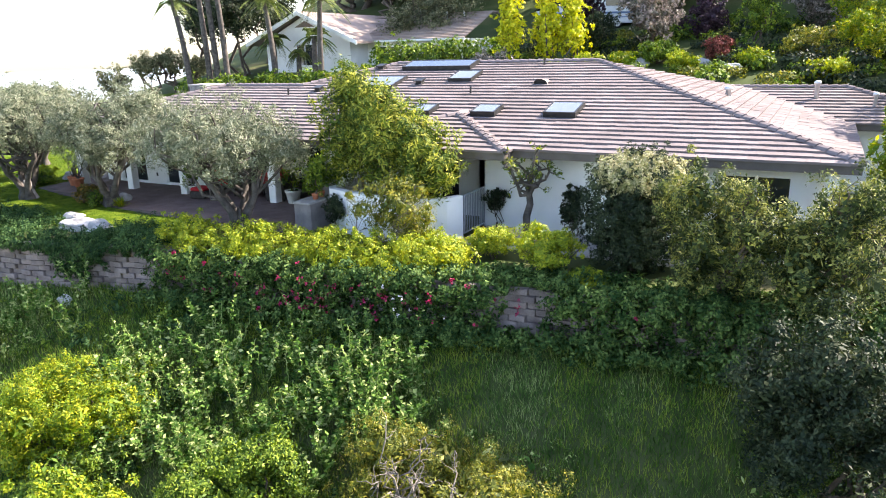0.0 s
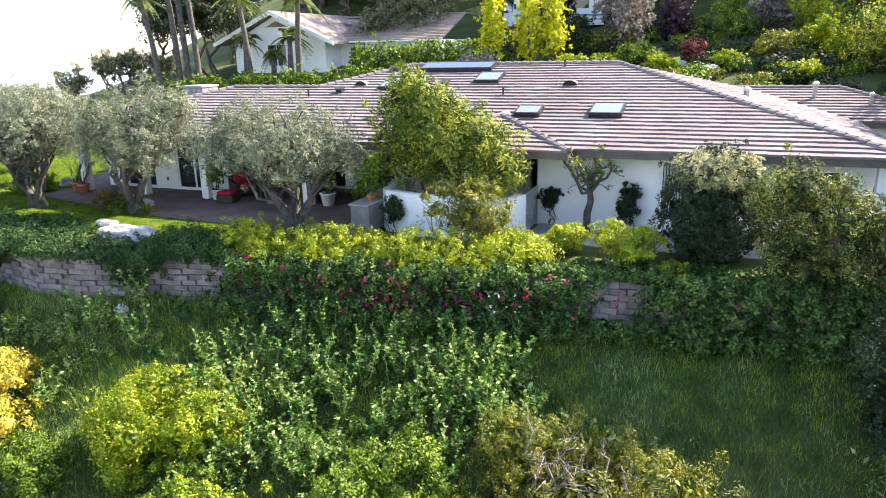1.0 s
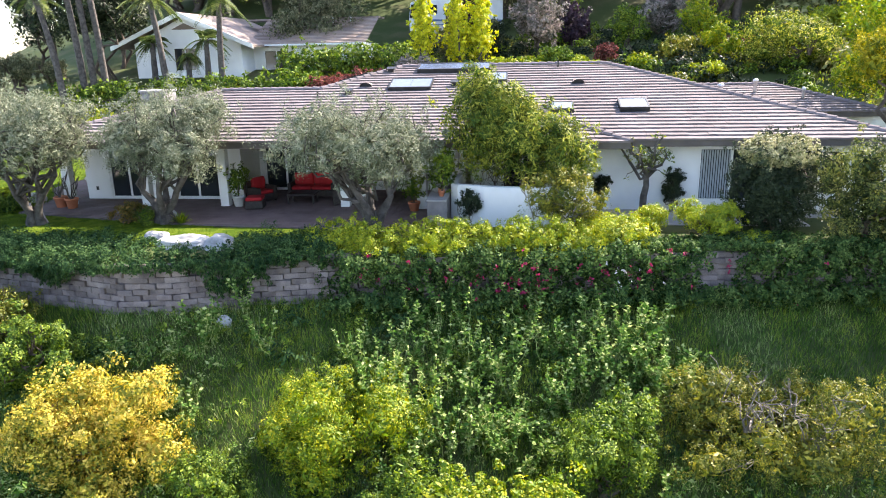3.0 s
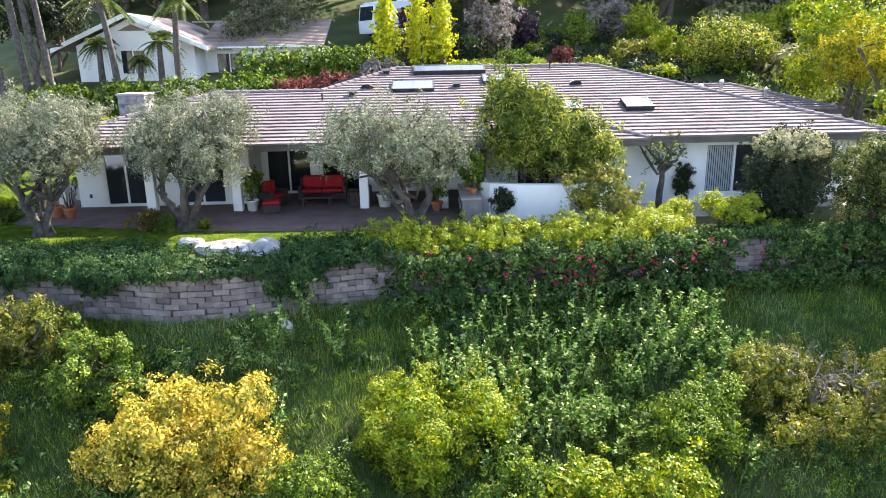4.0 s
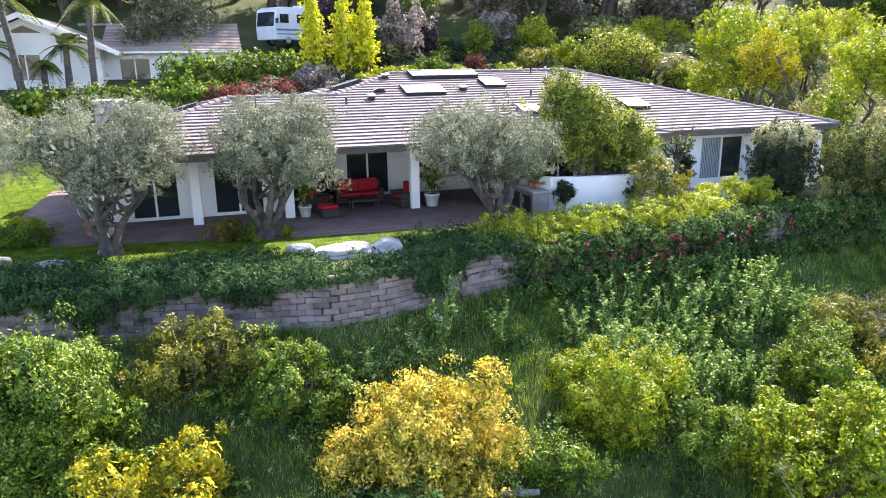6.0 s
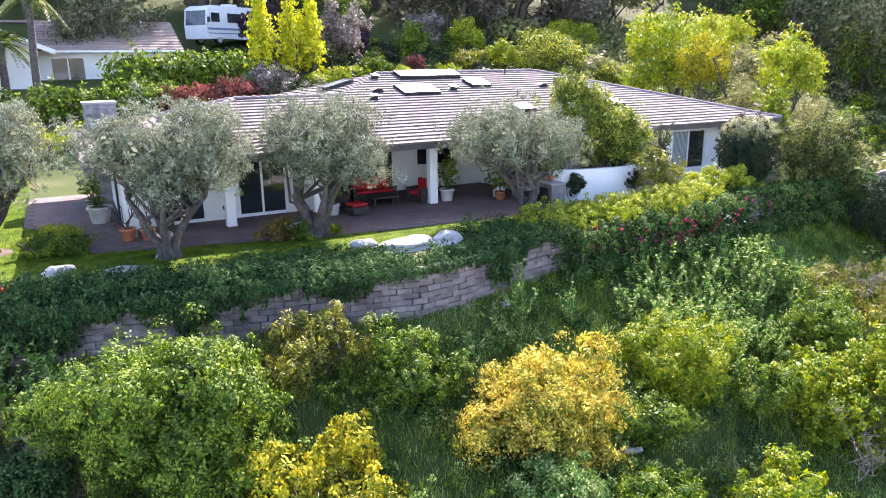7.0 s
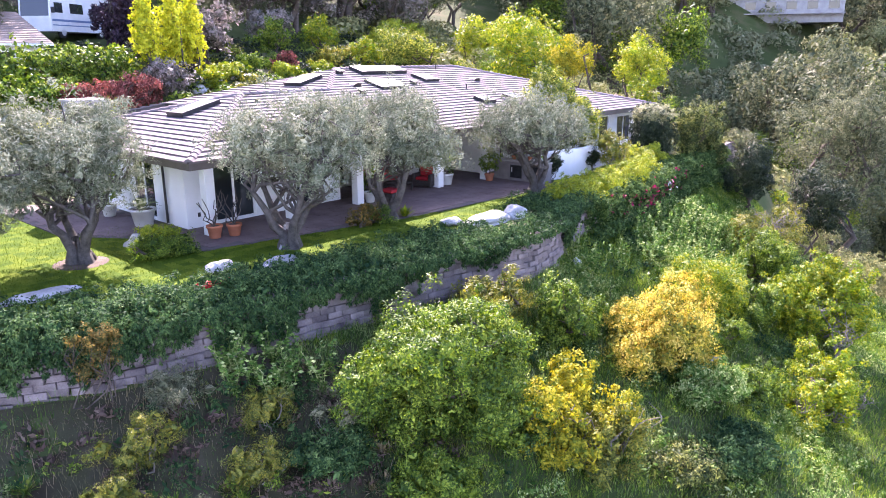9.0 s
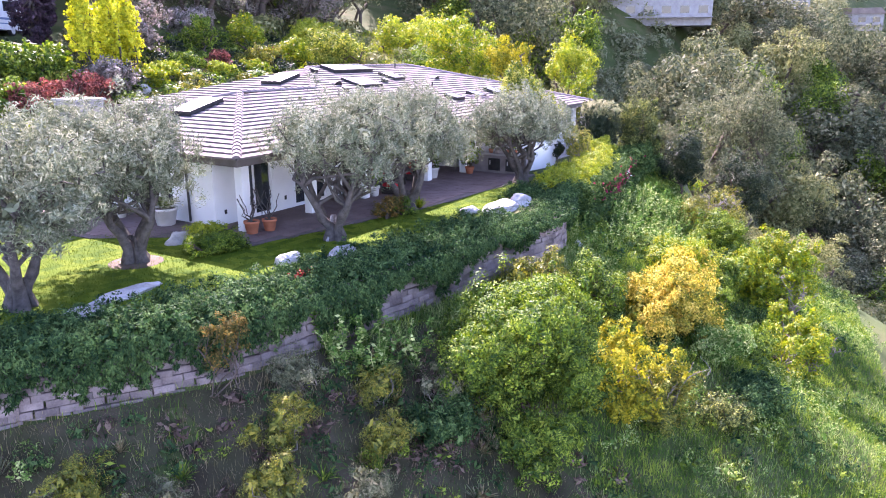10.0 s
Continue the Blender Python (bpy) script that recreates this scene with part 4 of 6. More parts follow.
# ---- boulders ----
def boulder(at, size, seed, label):
    bm = bmesh.new()
    bmesh.ops.create_icosphere(bm, subdivisions=4, radius=1.0)
    for v in bm.verts:
        n1 = noise.noise(v.co * 1.3 + Vector((seed * 7.1, 0, 0)))
        n2 = noise.noise(v.co * 4 + Vector((0, seed * 3.3, 0)))
        k = 1 + 0.32 * n1 + 0.09 * n2
        v.co = Vector((v.co.x * size[0], v.co.y * size[1], max(v.co.z, -0.5) * size[2])) * k
    ob = part("boulder", bm, BOULDER)
    ob.location = (at[0], at[1], at[2])
    return tagged(ob, label, "boulder", "pale garden boulders")


WB = "pale weathered boulder at the lawn edge"
boulder((-19.15, 13.5, 0.02), (1.0, 0.55, 0.26), 1, "large flat white boulder above the retaining wall")
boulder((-18.0, 13.3, 0.0), (0.5, 0.4, 0.4), 2, WB)
boulder((-20.5, 14.15, 0.02), (0.42, 0.32, 0.22), 3, WB)
boulder((-29.0, 15.3, 0.12), (0.38, 0.28, 0.22), 4, WB)
boulder((-27.4, 14.6, 0.05), (0.6, 0.3, 0.2), 5, WB)
boulder((-33.0, 16.9, 0.0), (1.0, 0.3, 0.13), 6, "long pale boulder edging the lawn")
boulder((-34.4, 16.6, -0.05), (0.5, 0.4, 0.2), 7, WB)
boulder((-28.9, 19.9, 0.02), (0.42, 0.3, 0.3), 8, "pale rock beside the low shrubs")
boulder((-21.7, 17.25, 0.05), (0.3, 0.25, 0.25), 11, "grey rock at the foot of the olive tree")
boulder((-17.1, 11.1, float(height(-17.1, 11.1)) + 0.02), (0.22, 0.18, 0.2), 9, "small pale rock lying below the wall")


# ---- planting ----
def gz(x, y):
    return float(height(x, y))


def plant(name, base, blobs, leaf_mat, label, category="shrub", group="", clumps=500, per=20, length=0.12, width=0.06, clump_r=0.16, seed=1, shell=0.5,
          trunk_r=0.07, stems=4, bark=None, up=0.25, wild=0.8, droop=0.0, trunk=True, near=True, twigs=6, pieces=1):
    """A bush or tree: crooked stems from the ground into a crown of many leaves. Blobs are given in the world."""
    e = thing(name, base, label, category, group)
    rng = np.random.default_rng(seed)
    o = np.array(base)
    rel = [(b[0] - o[0], b[1] - o[1], b[2] - o[2], *b[3:]) for b in blobs]
    if trunk:
        runs = []
        for i in range(stems):
            b = rel[i % len(rel)]
            tip = np.array(b[:3]) + rng.standard_normal(3) * np.array(b[3:]) * 0.25
            foot = np.array([rng.normal(0, trunk_r), rng.normal(0, trunk_r), -0.1])
            run = limb(foot, tip, trunk_r, trunk_r * 0.4, 7, 0.25, rng)
            runs.append(run)
            for k in range(twigs):
                d = unit(rng.standard_normal(3)) * np.array(b[3:]) * 0.9
                d[2] = abs(d[2])
                runs.append(limb(run[0][rng.integers(3, 7)], np.array(b[:3]) + d, trunk_r * 0.35, trunk_r * 0.08, 5, 0.2, rng))
        part("trunk", tubes("trunk", runs, 6, rough=0.08, seed=seed), bark or BARK_DARK, e)
    if near:
        clumps, per, length, width, clump_r = int(clumps * 0.55), int(per * 3.4), length * 0.6, width * 0.6, clump_r * 1.15
        shell = max(shell, 0.62)
    core = min(4500, clumps * 6) if near and shell > 0.5 else clumps * 2
    order = sorted(rel)
    for i in range(pieces):
        own = order[len(order) * i // pieces:len(order) * (i + 1) // pieces]
        nm = "crown" if pieces == 1 else "clump"
        part(nm, foliage(nm, own, clumps // pieces, per, length, width, clump_r, seed + 1000 * i, shell, up, wild, droop, core=core // pieces, core_l=min(0.10 if near else 0.2, 0.09 * (max(b[3] for b in rel) + 0.6))), leaf_mat, e)
    return e


def mass(name, base, blobs, seed, count=150, size=0.2, jit=0.45):
    """Dense leafy skin of a crown: leaf sprays lying along the rounded surface of each lobe."""
    rng = np.random.default_rng(seed)
    B = np.repeat(np.array(blobs, float), count, axis=0)
    n = len(B)
    d = unit(rng.standard_normal((n, 3)))
    d[:, 2] = np.where(d[:, 2] < -0.35, -d[:, 2], d[:, 2])
    c = B[:, :3] - np.array(base) + d * B[:, 3:] * rng.uniform(0.72, 0.98, (n, 1))
    nor = unit(d / B[:, 3:] * B[:, 3:].mean(1, keepdims=True) + jit * rng.standard_normal((n, 3)))
    u = unit(np.cross(nor, rng.standard_normal((n, 3))))
    v = np.cross(nor, u)
    L = (size * rng.uniform(0.6, 1.3, n) * B[:, 3:].mean(1))[:, None]
    q = np.stack([c - u * L, c - v * L * 0.55, c + u * L, c + v * L * 0.45], 1)
    return raw_mesh(name, q.reshape(-1, 3), 4)


def lumpy(c, r, n, seed, k=0.62):
    """Smaller ellipsoids grouped inside a larger one."""
    rng = np.random.default_rng(seed)
    out = [(c[0], c[1], c[2], r[0] * 0.72, r[1] * 0.72, r[2] * 0.75)]
    for i in range(2 * n):
        d = unit(rng.standard_normal(3))
        d[2] = d[2] * 0.9 + 0.1
        s = k * rng.uniform(0.22, 0.75)
        q = rng.uniform(0.5, 1.0) * (1.08 if s < 0.3 else 0.95)
        out.append((c[0] + d[0] * r[0] * q, c[1] + d[1] * r[1] * q, c[2] + d[2] * r[2] * q, r[0] * s, r[1] * s, r[2] * s * rng.uniform(0.8, 1.3)))
    return out


def olive(base, c, r, seed, stems, label, whitewash=True):
    e = thing("olive_tree", base, label, "olive tree", "old olive trees round the lawn")
    rng = np.random.default_rng(seed)
    o = np.array(base)
    cc = np.array(c) - o
    r = (r[0] * 1.07, r[1] * 1.07, r[2] * 1.08)
    runs = []
    stems += 1
    # gnarled foot that flares
    for i in range(stems):
        a = 2 * math.pi * i / stems + rng.uniform(-0.4, 0.4)
        out = np.array([math.cos(a), math.sin(a), 0])
        p0 = out * 0.22 + np.array([0, 0, -0.15])
        p1 = out * 0.16 + np.array([0, 0, 0.45])
        p2 = out * 0.62 + np.array([0, 0, 1.2])
        tip = cc * np.array([0.8, 0.8, 1]) + out * np.array([r[0], r[1], 0]) * 0.45 + np.array([0, 0, -0.35 * r[2]])
        mid = (p2 + tip) / 2 + rng.standard_normal(3) * 0.12 - np.array([0, 0, 0.1])
        pts = np.array([p0, (p0 + p1) / 2, p1, (p1 + p2) / 2 + rng.standard_normal(3) * 0.05, p2, mid, tip])
        runs.append((pts, [0.25, 0.19, 0.15, 0.125, 0.105, 0.08, 0.045]))
        for k in range(9):
            d = unit(rng.standard_normal(3)) * np.array(r) * 0.85
            start = pts[rng.integers(4, 7)]
            runs.append(limb(start, cc + d * np.array([1, 1, 0.8]), 0.06, 0.012, 6, 0.22, rng))
    for i in range(7):
        a = rng.uniform(0, 2 * math.pi)
        w = np.array([math.cos(a), math.sin(a), 0])
        runs.append((np.array([w * 0.36 + (0, 0, -0.15), w * 0.26 + (0, 0, 0.12), w * 0.18 + (0, 0, 0.45), w * 0.14 + (0, 0, 0.8)]), [0.11, 0.09, 0.06, 0.03]))
    part("trunk", tubes("trunk", runs[:-7], 9, twist=0.25, rough=0.15, seed=seed), BARK, e, "gnarled grey olive trunk")
    part("trunk_foot", tubes("trunk_foot", runs[-7:], 8, twist=0.25, rough=0.12, seed=seed), BARK_PALE if whitewash else BARK, e, "ridged trunk foot")
    blobs = [(cc[0], cc[1], cc[2], r[0] * 0.75, r[1] * 0.75, r[2] * 0.8)]
    for i in range(11):
        a = 2 * math.pi * i / 11 + rng.uniform(-0.3, 0.3)
        q = rng.uniform(0.45, 0.7)
        s = rng.uniform(0.32, 0.46)
        blobs.append((cc[0] + math.cos(a) * r[0] * q, cc[1] + math.sin(a) * r[1] * q, cc[2] + rng.uniform(-0.45, 0.45) * r[2], r[0] * s, r[1] * s, r[2] * s * 1.15))
    part("crown", foliage("crown", blobs, 780, 60, 0.105, 0.025, 0.23, seed, 0.5, up=0.45, wild=0.5, core=700, core_l=0.14), L_OLIVE, e, "silvery olive foliage")
    return e


OL = "old gnarled olive tree with silvery foliage on the lawn"
olive((-26.05, 16.0, -0.06), (-25.75, 15.8, 3.3), (2.5, 2.3, 1.5), 11, 3, OL)
olive((-21.4, 16.45, -0.06), (-20.9, 16.5, 3.3), (2.15, 2.1, 1.65), 12, 3, OL, False)
olive((-13.6, 15.25, -0.06), (-14.0, 15.3, 2.95), (2.7, 2.4, 1.5), 13, 3, OL, False)
olive((-31.0, 19.2, -0.06), (-30.9, 19.8, 3.05), (2.15, 2.1, 1.8), 14, 3, OL, False)
olive((-34.8, 18.2, -0.1), (-34.4, 18.5, 2.95), (2.2, 2.1, 1.8), 15, 2, OL, False)
olive((-34.9, 22.5, -0.1), (-34.9, 22.5, 2.9), (2.2, 2.0, 1.6), 16, 2, OL, False)

# bushes on the bank
plant("flowering_tree", (-18.7, 6.9, gz(-18.7, 6.9)), lumpy((-18.6, 7.0, -2.9), (1.85, 1.75, 1.8), 10, 21), L_YELLOW, "golden-yellow flowering small tree on the bank", "tree", clumps=1100, per=24, length=0.13, width=0.07, clump_r=0.2, seed=21)
plant("broom_bush", (-13.0, 7.8, gz(-13, 7.8)), lumpy((-13.1, 7.9, -3.35), (1.7, 1.6, 1.45), 8, 22), L_LIME, "dense lime-green bush on the bank", clumps=900, per=24, length=0.11, width=0.05, clump_r=0.17, seed=22)
plant("flowering_tree", (-24.1, 6.6, gz(-24.1, 6.6)), lumpy((-24.45, 6.95, -3.5), (1.6, 1.5, 1.5), 10, 23), L_YELLOW2, "bright yellow flowering bush with bare lower stems", "tree", clumps=480, per=24, length=0.14, width=0.08, clump_r=0.15, seed=23, bark=TWIG, stems=7, trunk_r=0.04)
plant("green_bush", (-27.3, 9.2, gz(-27.3, 9.2)), lumpy((-27.3, 9.2, -1.6), (2.4, 2.2, 1.95), 11, 24), L_GREEN, "large glossy green bush below the wall", clumps=1700, per=24, length=0.13, width=0.06, clump_r=0.2, seed=24)
plant("grey_bush", (-23.7, 10.0, gz(-23.7, 10.0)), lumpy((-23.7, 10.1, -1.6), (1.75, 1.2, 1.35), 8, 25), L_DRYSHRUB, "olive-grey bush close to the retaining wall", clumps=520, per=20, length=0.11, width=0.05, clump_r=0.15, seed=25)
plant("green_bush", (-21.2, 9.0, gz(-21.2, 9)), lumpy((-21.2, 9.1, -2.3), (1.3, 1.2, 1.5), 7, 26), L_GREEN, "dark green bush on the bank", clumps=550, per=22, length=0.11, width=0.06, clump_r=0.15, seed=26)
plant("lime_bush", (-14.8, 3.2, gz(-14.8, 3.2)), lumpy((-14.8, 3.2, -5.0), (1.6, 1.5, 1.4), 8, 27), L_LIME, "lime-green bush with bare stems low on the bank", clumps=450, per=22, length=0.13, width=0.07, clump_r=0.16, seed=27, bark=TWIG, stems=6)
plant("vine_mound", (-9.4, 4.8, gz(-9.4, 4.8)), lumpy((-9.1, 4.7, -4.25), (2.0, 1.9, 1.95), 10, 28), L_LIME, "dead tree buried under a mound of bright green vine", clumps=1100, per=22, length=0.12, width=0.09, clump_r=0.16, seed=28, bark=TWIG, stems=8)
plant("dry_bush", (-3.0, 9.0, gz(-3, 9)), lumpy((-2.9, 8.8, -3.1), (2.8, 1.9, 1.25), 11, 29), L_DRYSHRUB, "yellowing bush with dead grey twigs", clumps=1000, per=22, length=0.10, width=0.035, clump_r=0.16, seed=29, bark=TWIG, stems=10, trunk_r=0.025, twigs=3)
plant("green_bush", (-6.8, 7.7, gz(-6.8, 7.7)), lumpy((-6.8, 7.7, -3.0), (1.3, 1.2, 1.1), 7, 30), L_GREEN, "green leafy bush on the bank", clumps=450, per=20, length=0.12, width=0.06, clump_r=0.15, seed=30)
# Shade at the bank's end is put into the dark leaves of these two.
plant("dark_bush", (5.0, 8.5, gz(5.0, 8.5)), lumpy((5.0, 8.6, -2.7), (1.9, 1.8, 2.1), 10, 31), L_DARK, "bush at the end of the bank, leaves coloured dark for shade", clumps=900, per=20, length=0.13, width=0.06, clump_r=0.2, seed=31)
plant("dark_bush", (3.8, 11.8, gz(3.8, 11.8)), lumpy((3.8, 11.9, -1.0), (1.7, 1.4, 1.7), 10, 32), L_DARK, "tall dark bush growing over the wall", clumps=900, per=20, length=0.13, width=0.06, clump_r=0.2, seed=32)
plant("green_bush", (1.4, 14.9, -0.06), lumpy((1.3, 14.6, 1.3), (1.25, 1.1, 1.75), 9, 33), L_DUSKY, "tall loose green shrub beside the path", clumps=650, per=20, length=0.13, width=0.05, clump_r=0.17, seed=33)
plant("green_bush", (3.6, 14.9, -0.1), lumpy((3.6, 14.6, 1.0), (1.5, 1.2, 1.9), 9, 34), L_DUSKY, "tall loose green shrub at the path's end", clumps=650, per=20, length=0.13, width=0.05, clump_r=0.17, seed=34)
# Round bush: shaded sides painted with dark leaves, sunlit top with a pale cap.
rb = plant("round_bush", (-0.95, 16.0, -0.06), [(-0.95, 16.0, 1.65, 1.25, 1.2, 1.3), (-0.95, 16.0, 0.95, 1.15, 1.1, 0.85)], L_DARK, "large clipped round bush, sides coloured dark for shade, top paled as sunlit", clumps=1900, per=13, length=0.1, width=0.055, clump_r=0.1, seed=35, shell=0.88, trunk_r=0.09)
part("crown_top", foliage("crown_top", [(0.0, 0.0, 2.56, 0.92, 0.92, 0.46), (0.28, -0.2, 2.5, 0.8, 0.8, 0.42), (-0.3, 0.1, 2.5, 0.8, 0.85, 0.42)], 900, 26, 0.055, 0.026, 0.075, 350, 0.95, lump=0.05), L_SUNLIT_TIPS, rb, "grey-green new growth paled as sunlit")
plant("bamboo", (-9.2, 17.0, -0.06), [(-10.0, 17.1, 3.2, 1.3, 0.75, 1.5), (-8.6, 16.9, 2.7, 1.5, 0.75, 1.2), (-10.3, 17.3, 4.4, 0.55, 0.5, 0.75), (-7.4, 16.8, 2.3, 0.9, 0.7, 0.9), (-9.3, 17.1, 3.7, 0.9, 0.6, 0.7)], L_BAMBOO,
      "tall golden-green bamboo clump behind the garden wall", "bamboo", clumps=1300, per=14, length=0.27, width=0.06, clump_r=0.22, seed=36, shell=0.3, stems=22, trunk_r=0.02, droop=0.35, bark=BARK_DARK)
plant("grey_bush", (-7.4, 14.9, -0.06), lumpy((-7.5, 14.9, 1.3), (1.4, 0.65, 1.15), 9, 37), L_DRYSHRUB, "thin airy olive shrub before the white wall", clumps=340, per=14, length=0.1, width=0.035, clump_r=0.15, seed=37, stems=9, trunk_r=0.025, bark=TWIG)
for bx, by, bz, rx, rz, sd in ((-3.1, 15.2, 0.5, 0.95, 0.55, 38), (-4.7, 15.6, 0.4, 0.65, 0.45, 39), (-5.6, 14.8, 0.2, 0.7, 0.4, 40), (-6.6, 14.6, 0.25, 0.75, 0.45, 41), (-1.9, 14.6, 0.0, 0.5, 0.3, 42)):
    plant("golden_bush", (bx, by, -0.06), lumpy((bx, by, bz), (rx, rx * 0.85, rz), 6, sd), L_HEDGE, "rounded golden-green bush beside the path", clumps=int(420 * rx), per=18, length=0.09, width=0.05, clump_r=0.1, seed=sd, stems=4, trunk_r=0.025)



# growth under the flowering trees and along the foot of the bank
for bx, by, rx, rz, mt, lb, sd in ((-24.3, 5.9, 1.2, 0.9, L_DRYSHRUB, "loose yellow-green growth under the flowering bush", 130), (-22.6, 4.4, 1.0, 0.5, L_DUSKY, "dusky green weeds low on the bank", 131), (-25.8, 7.6, 1.1, 0.9, L_GREEN, "leafy green shrub between the bushes", 132),
                                   (-19.6, 5.2, 1.1, 0.8, L_WEED, "bright climbing weeds under the flowering tree", 133), (-20.8, 3.6, 1.2, 0.5, L_IVY, "dark low shrub on the bank", 134), (-17.0, 4.6, 1.2, 0.7, L_GREEN, "leafy green shrub low on the bank", 135),
                                   (-15.6, 6.4, 1.0, 0.8, L_GREEN, "leafy green shrub between the bushes", 136), (-11.0, 6.6, 1.1, 0.9, L_GREEN, "leafy green shrub between the bushes", 137), (-28.6, 7.6, 1.3, 0.8, L_GREEN, "leafy green shrub under the large bush", 138),
                                   (-30.0, 9.6, 0.9, 0.6, L_IVY, "dark low shrub on the bank", 139)):
    plant("low_shrub", (bx, by, gz(bx, by)), lumpy((bx, by, gz(bx, by) + rz * 0.7), (rx, rx * 0.9, rz), 7, sd), mt, lb, clumps=int(330 * rx), per=18, length=0.12, width=0.055, clump_r=0.15, seed=sd, stems=5, trunk_r=0.025)


# dead branches standing out of the bushes
def snag(at, n, reach, seed, label):
    e = thing("dead_branch", at, label, "dead branch")
    rg = np.random.default_rng(seed)
    runs = []
    for i in range(n):
        a = rg.uniform(0, 2 * math.pi)
        tip = np.array([math.cos(a) * reach * rg.uniform(0.4, 1.0), math.sin(a) * reach * rg.uniform(0.4, 1.0), reach * rg.uniform(0.5, 1.1)])
        r_ = limb((0, 0, -0.3), tip, 0.028, 0.008, 8, 0.2, rg)
        runs.append(r_)
        for k in range(7):
            s0 = r_[0][rg.integers(3, 8)]
            runs.append(limb(s0, s0 + unit(rg.standard_normal(3) + (0, 0, 0.3)) * reach * rg.uniform(0.15, 0.4), 0.011, 0.004, 5, 0.25, rg))
    part("branch", tubes("branch", runs, 5, seed=seed), TWIG, e)


snag((-3.6, 8.4, -2.6), 7, 1.25, 120, "bare grey twigs standing out of a dry bush")
snag((-2.2, 8.2, -2.9), 5, 1.2, 121, "bare grey twigs standing out of a dry bush")
snag((-14.9, 2.6, -5.6), 6, 1.3, 122, "bare pale twigs among a lime-green bush")
snag((-10.4, 3.6, -5.0), 7, 1.5, 123, "bare pale twigs under the vine mound")
snag((-24.2, 6.0, -4.0), 6, 1.4, 124, "bare pale twigs under the yellow bush")
lg = part("fallen_log", tubes("fallen_log", [limb((-0.4, 0.1, 0.06), (0.4, -0.15, 0.1), 0.09, 0.07, 6, 0.05, np.random.default_rng(5))], 9, rough=0.08), BARK_PALE)
lg.location = (-16.6, 6.2, gz(-16.6, 6.2) + 0.05)
tagged(lg, "short pale fallen log on the bank", "log")

# plants trained on the house wall and garden wall
for bx, by, bz, sd in ((-6.0, 18.8, 0.95, 50), (-3.4, 18.8, 1.15, 51), (-3.5, 18.75, 0.6, 54), (-10.6, 16.32, 0.75, 52), (-7.75, 15.9, 0.8, 53)):
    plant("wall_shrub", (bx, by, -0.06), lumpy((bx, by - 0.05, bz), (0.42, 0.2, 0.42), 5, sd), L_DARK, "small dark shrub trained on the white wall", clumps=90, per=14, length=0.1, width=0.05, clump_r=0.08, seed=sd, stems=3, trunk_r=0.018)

# pollarded tree
pt = thing("pollarded_tree", (-4.6, 17.9, -0.06), "pollarded bare tree with knobby branches and few leaves", "tree")
rng = np.random.default_rng(60)
runs = [limb((0, 0, -0.1), (0.02, 0, 1.5), 0.12, 0.09, 5, 0.05, rng)]
tips = []
for i in range(9):
    a = 2 * math.pi * i / 9
    tip = np.array([math.cos(a) * rng.uniform(0.5, 1.0), math.sin(a) * rng.uniform(0.4, 0.7), rng.uniform(2.1, 3.0)])
    r_ = limb((0.02, 0, 1.4), tip, 0.06, 0.03, 6, 0.3, rng)
    runs.append(r_)
    for k in range(8):
        s = r_[0][rng.integers(2, 6)]
        t = s + unit(rng.standard_normal(3) + (0, 0, 0.6)) * rng.uniform(0.15, 0.4)
        runs.append(limb(s, t, 0.016, 0.006, 4, 0.2, rng))
        tips.append((*t, 0.12, 0.12, 0.12))
part("trunk", tubes("trunk", runs, 7, rough=0.12, seed=60), BARK, pt)
part("crown", foliage("crown", tips, 110, 7, 0.08, 0.045, 0.07, 61, 0.1), L_BAMBOO, pt)

# hedge and creeper bed
hx = np.linspace(-14.3, -5.4, 19)
hedge_blobs = [(x, wall_y(x) + 0.75 + 0.12 * math.sin(x * 3), 0.12 + 0.1 * math.sin(x * 2.1), 0.75, 0.9, 0.62) for x in hx]
plant("hedge", (-10, wall_y(-10) + 0.8, -0.06), hedge_blobs, L_HEDGE, "long clipped golden-green hedge along the wall top", "hedge", clumps=2000, per=17, length=0.1, width=0.055, clump_r=0.12, seed=62, shell=0.7, stems=14, trunk_r=0.03, pieces=6)
rng = np.random.default_rng(63)
bx = np.linspace(-14.0, 6.5, 44)
bed = [(x, wall_y(x) - 0.28 + 0.12 * math.sin(x * 2.3), -0.55 + 0.15 * math.sin(x * 1.7), 0.5, 0.42, 0.62 + 0.1 * math.sin(x * 3)) for x in bx if not (-3.6 < x < -2.5)]
bed += [(x, wall_y(x) - 0.6, -1.25, 0.55, 0.5, 0.35) for x in bx if not (-3.4 < x < -2.7)]
bed += [(x + 0.2, wall_y(x) - 0.38, -0.2 + 0.12 * math.sin(x * 2.9), 0.42, 0.36, 0.34) for x in bx if not (-3.8 < x < -2.4)]
bed += [(x, wall_y(x) + 0.3, 0.0, 0.5, 0.6, 0.18) for x in bx if x > -6]
plant("creeper_bed", (-4, wall_y(-4) - 0.4, gz(-4, wall_y(-4) - 0.4)), bed, L_FLOWERBED, "dark flowering creeper spilling down the wall", "creeper", clumps=4200, per=15, length=0.14, width=0.08, clump_r=0.14, seed=64, shell=0.6, trunk=False, pieces=8)
fl = []
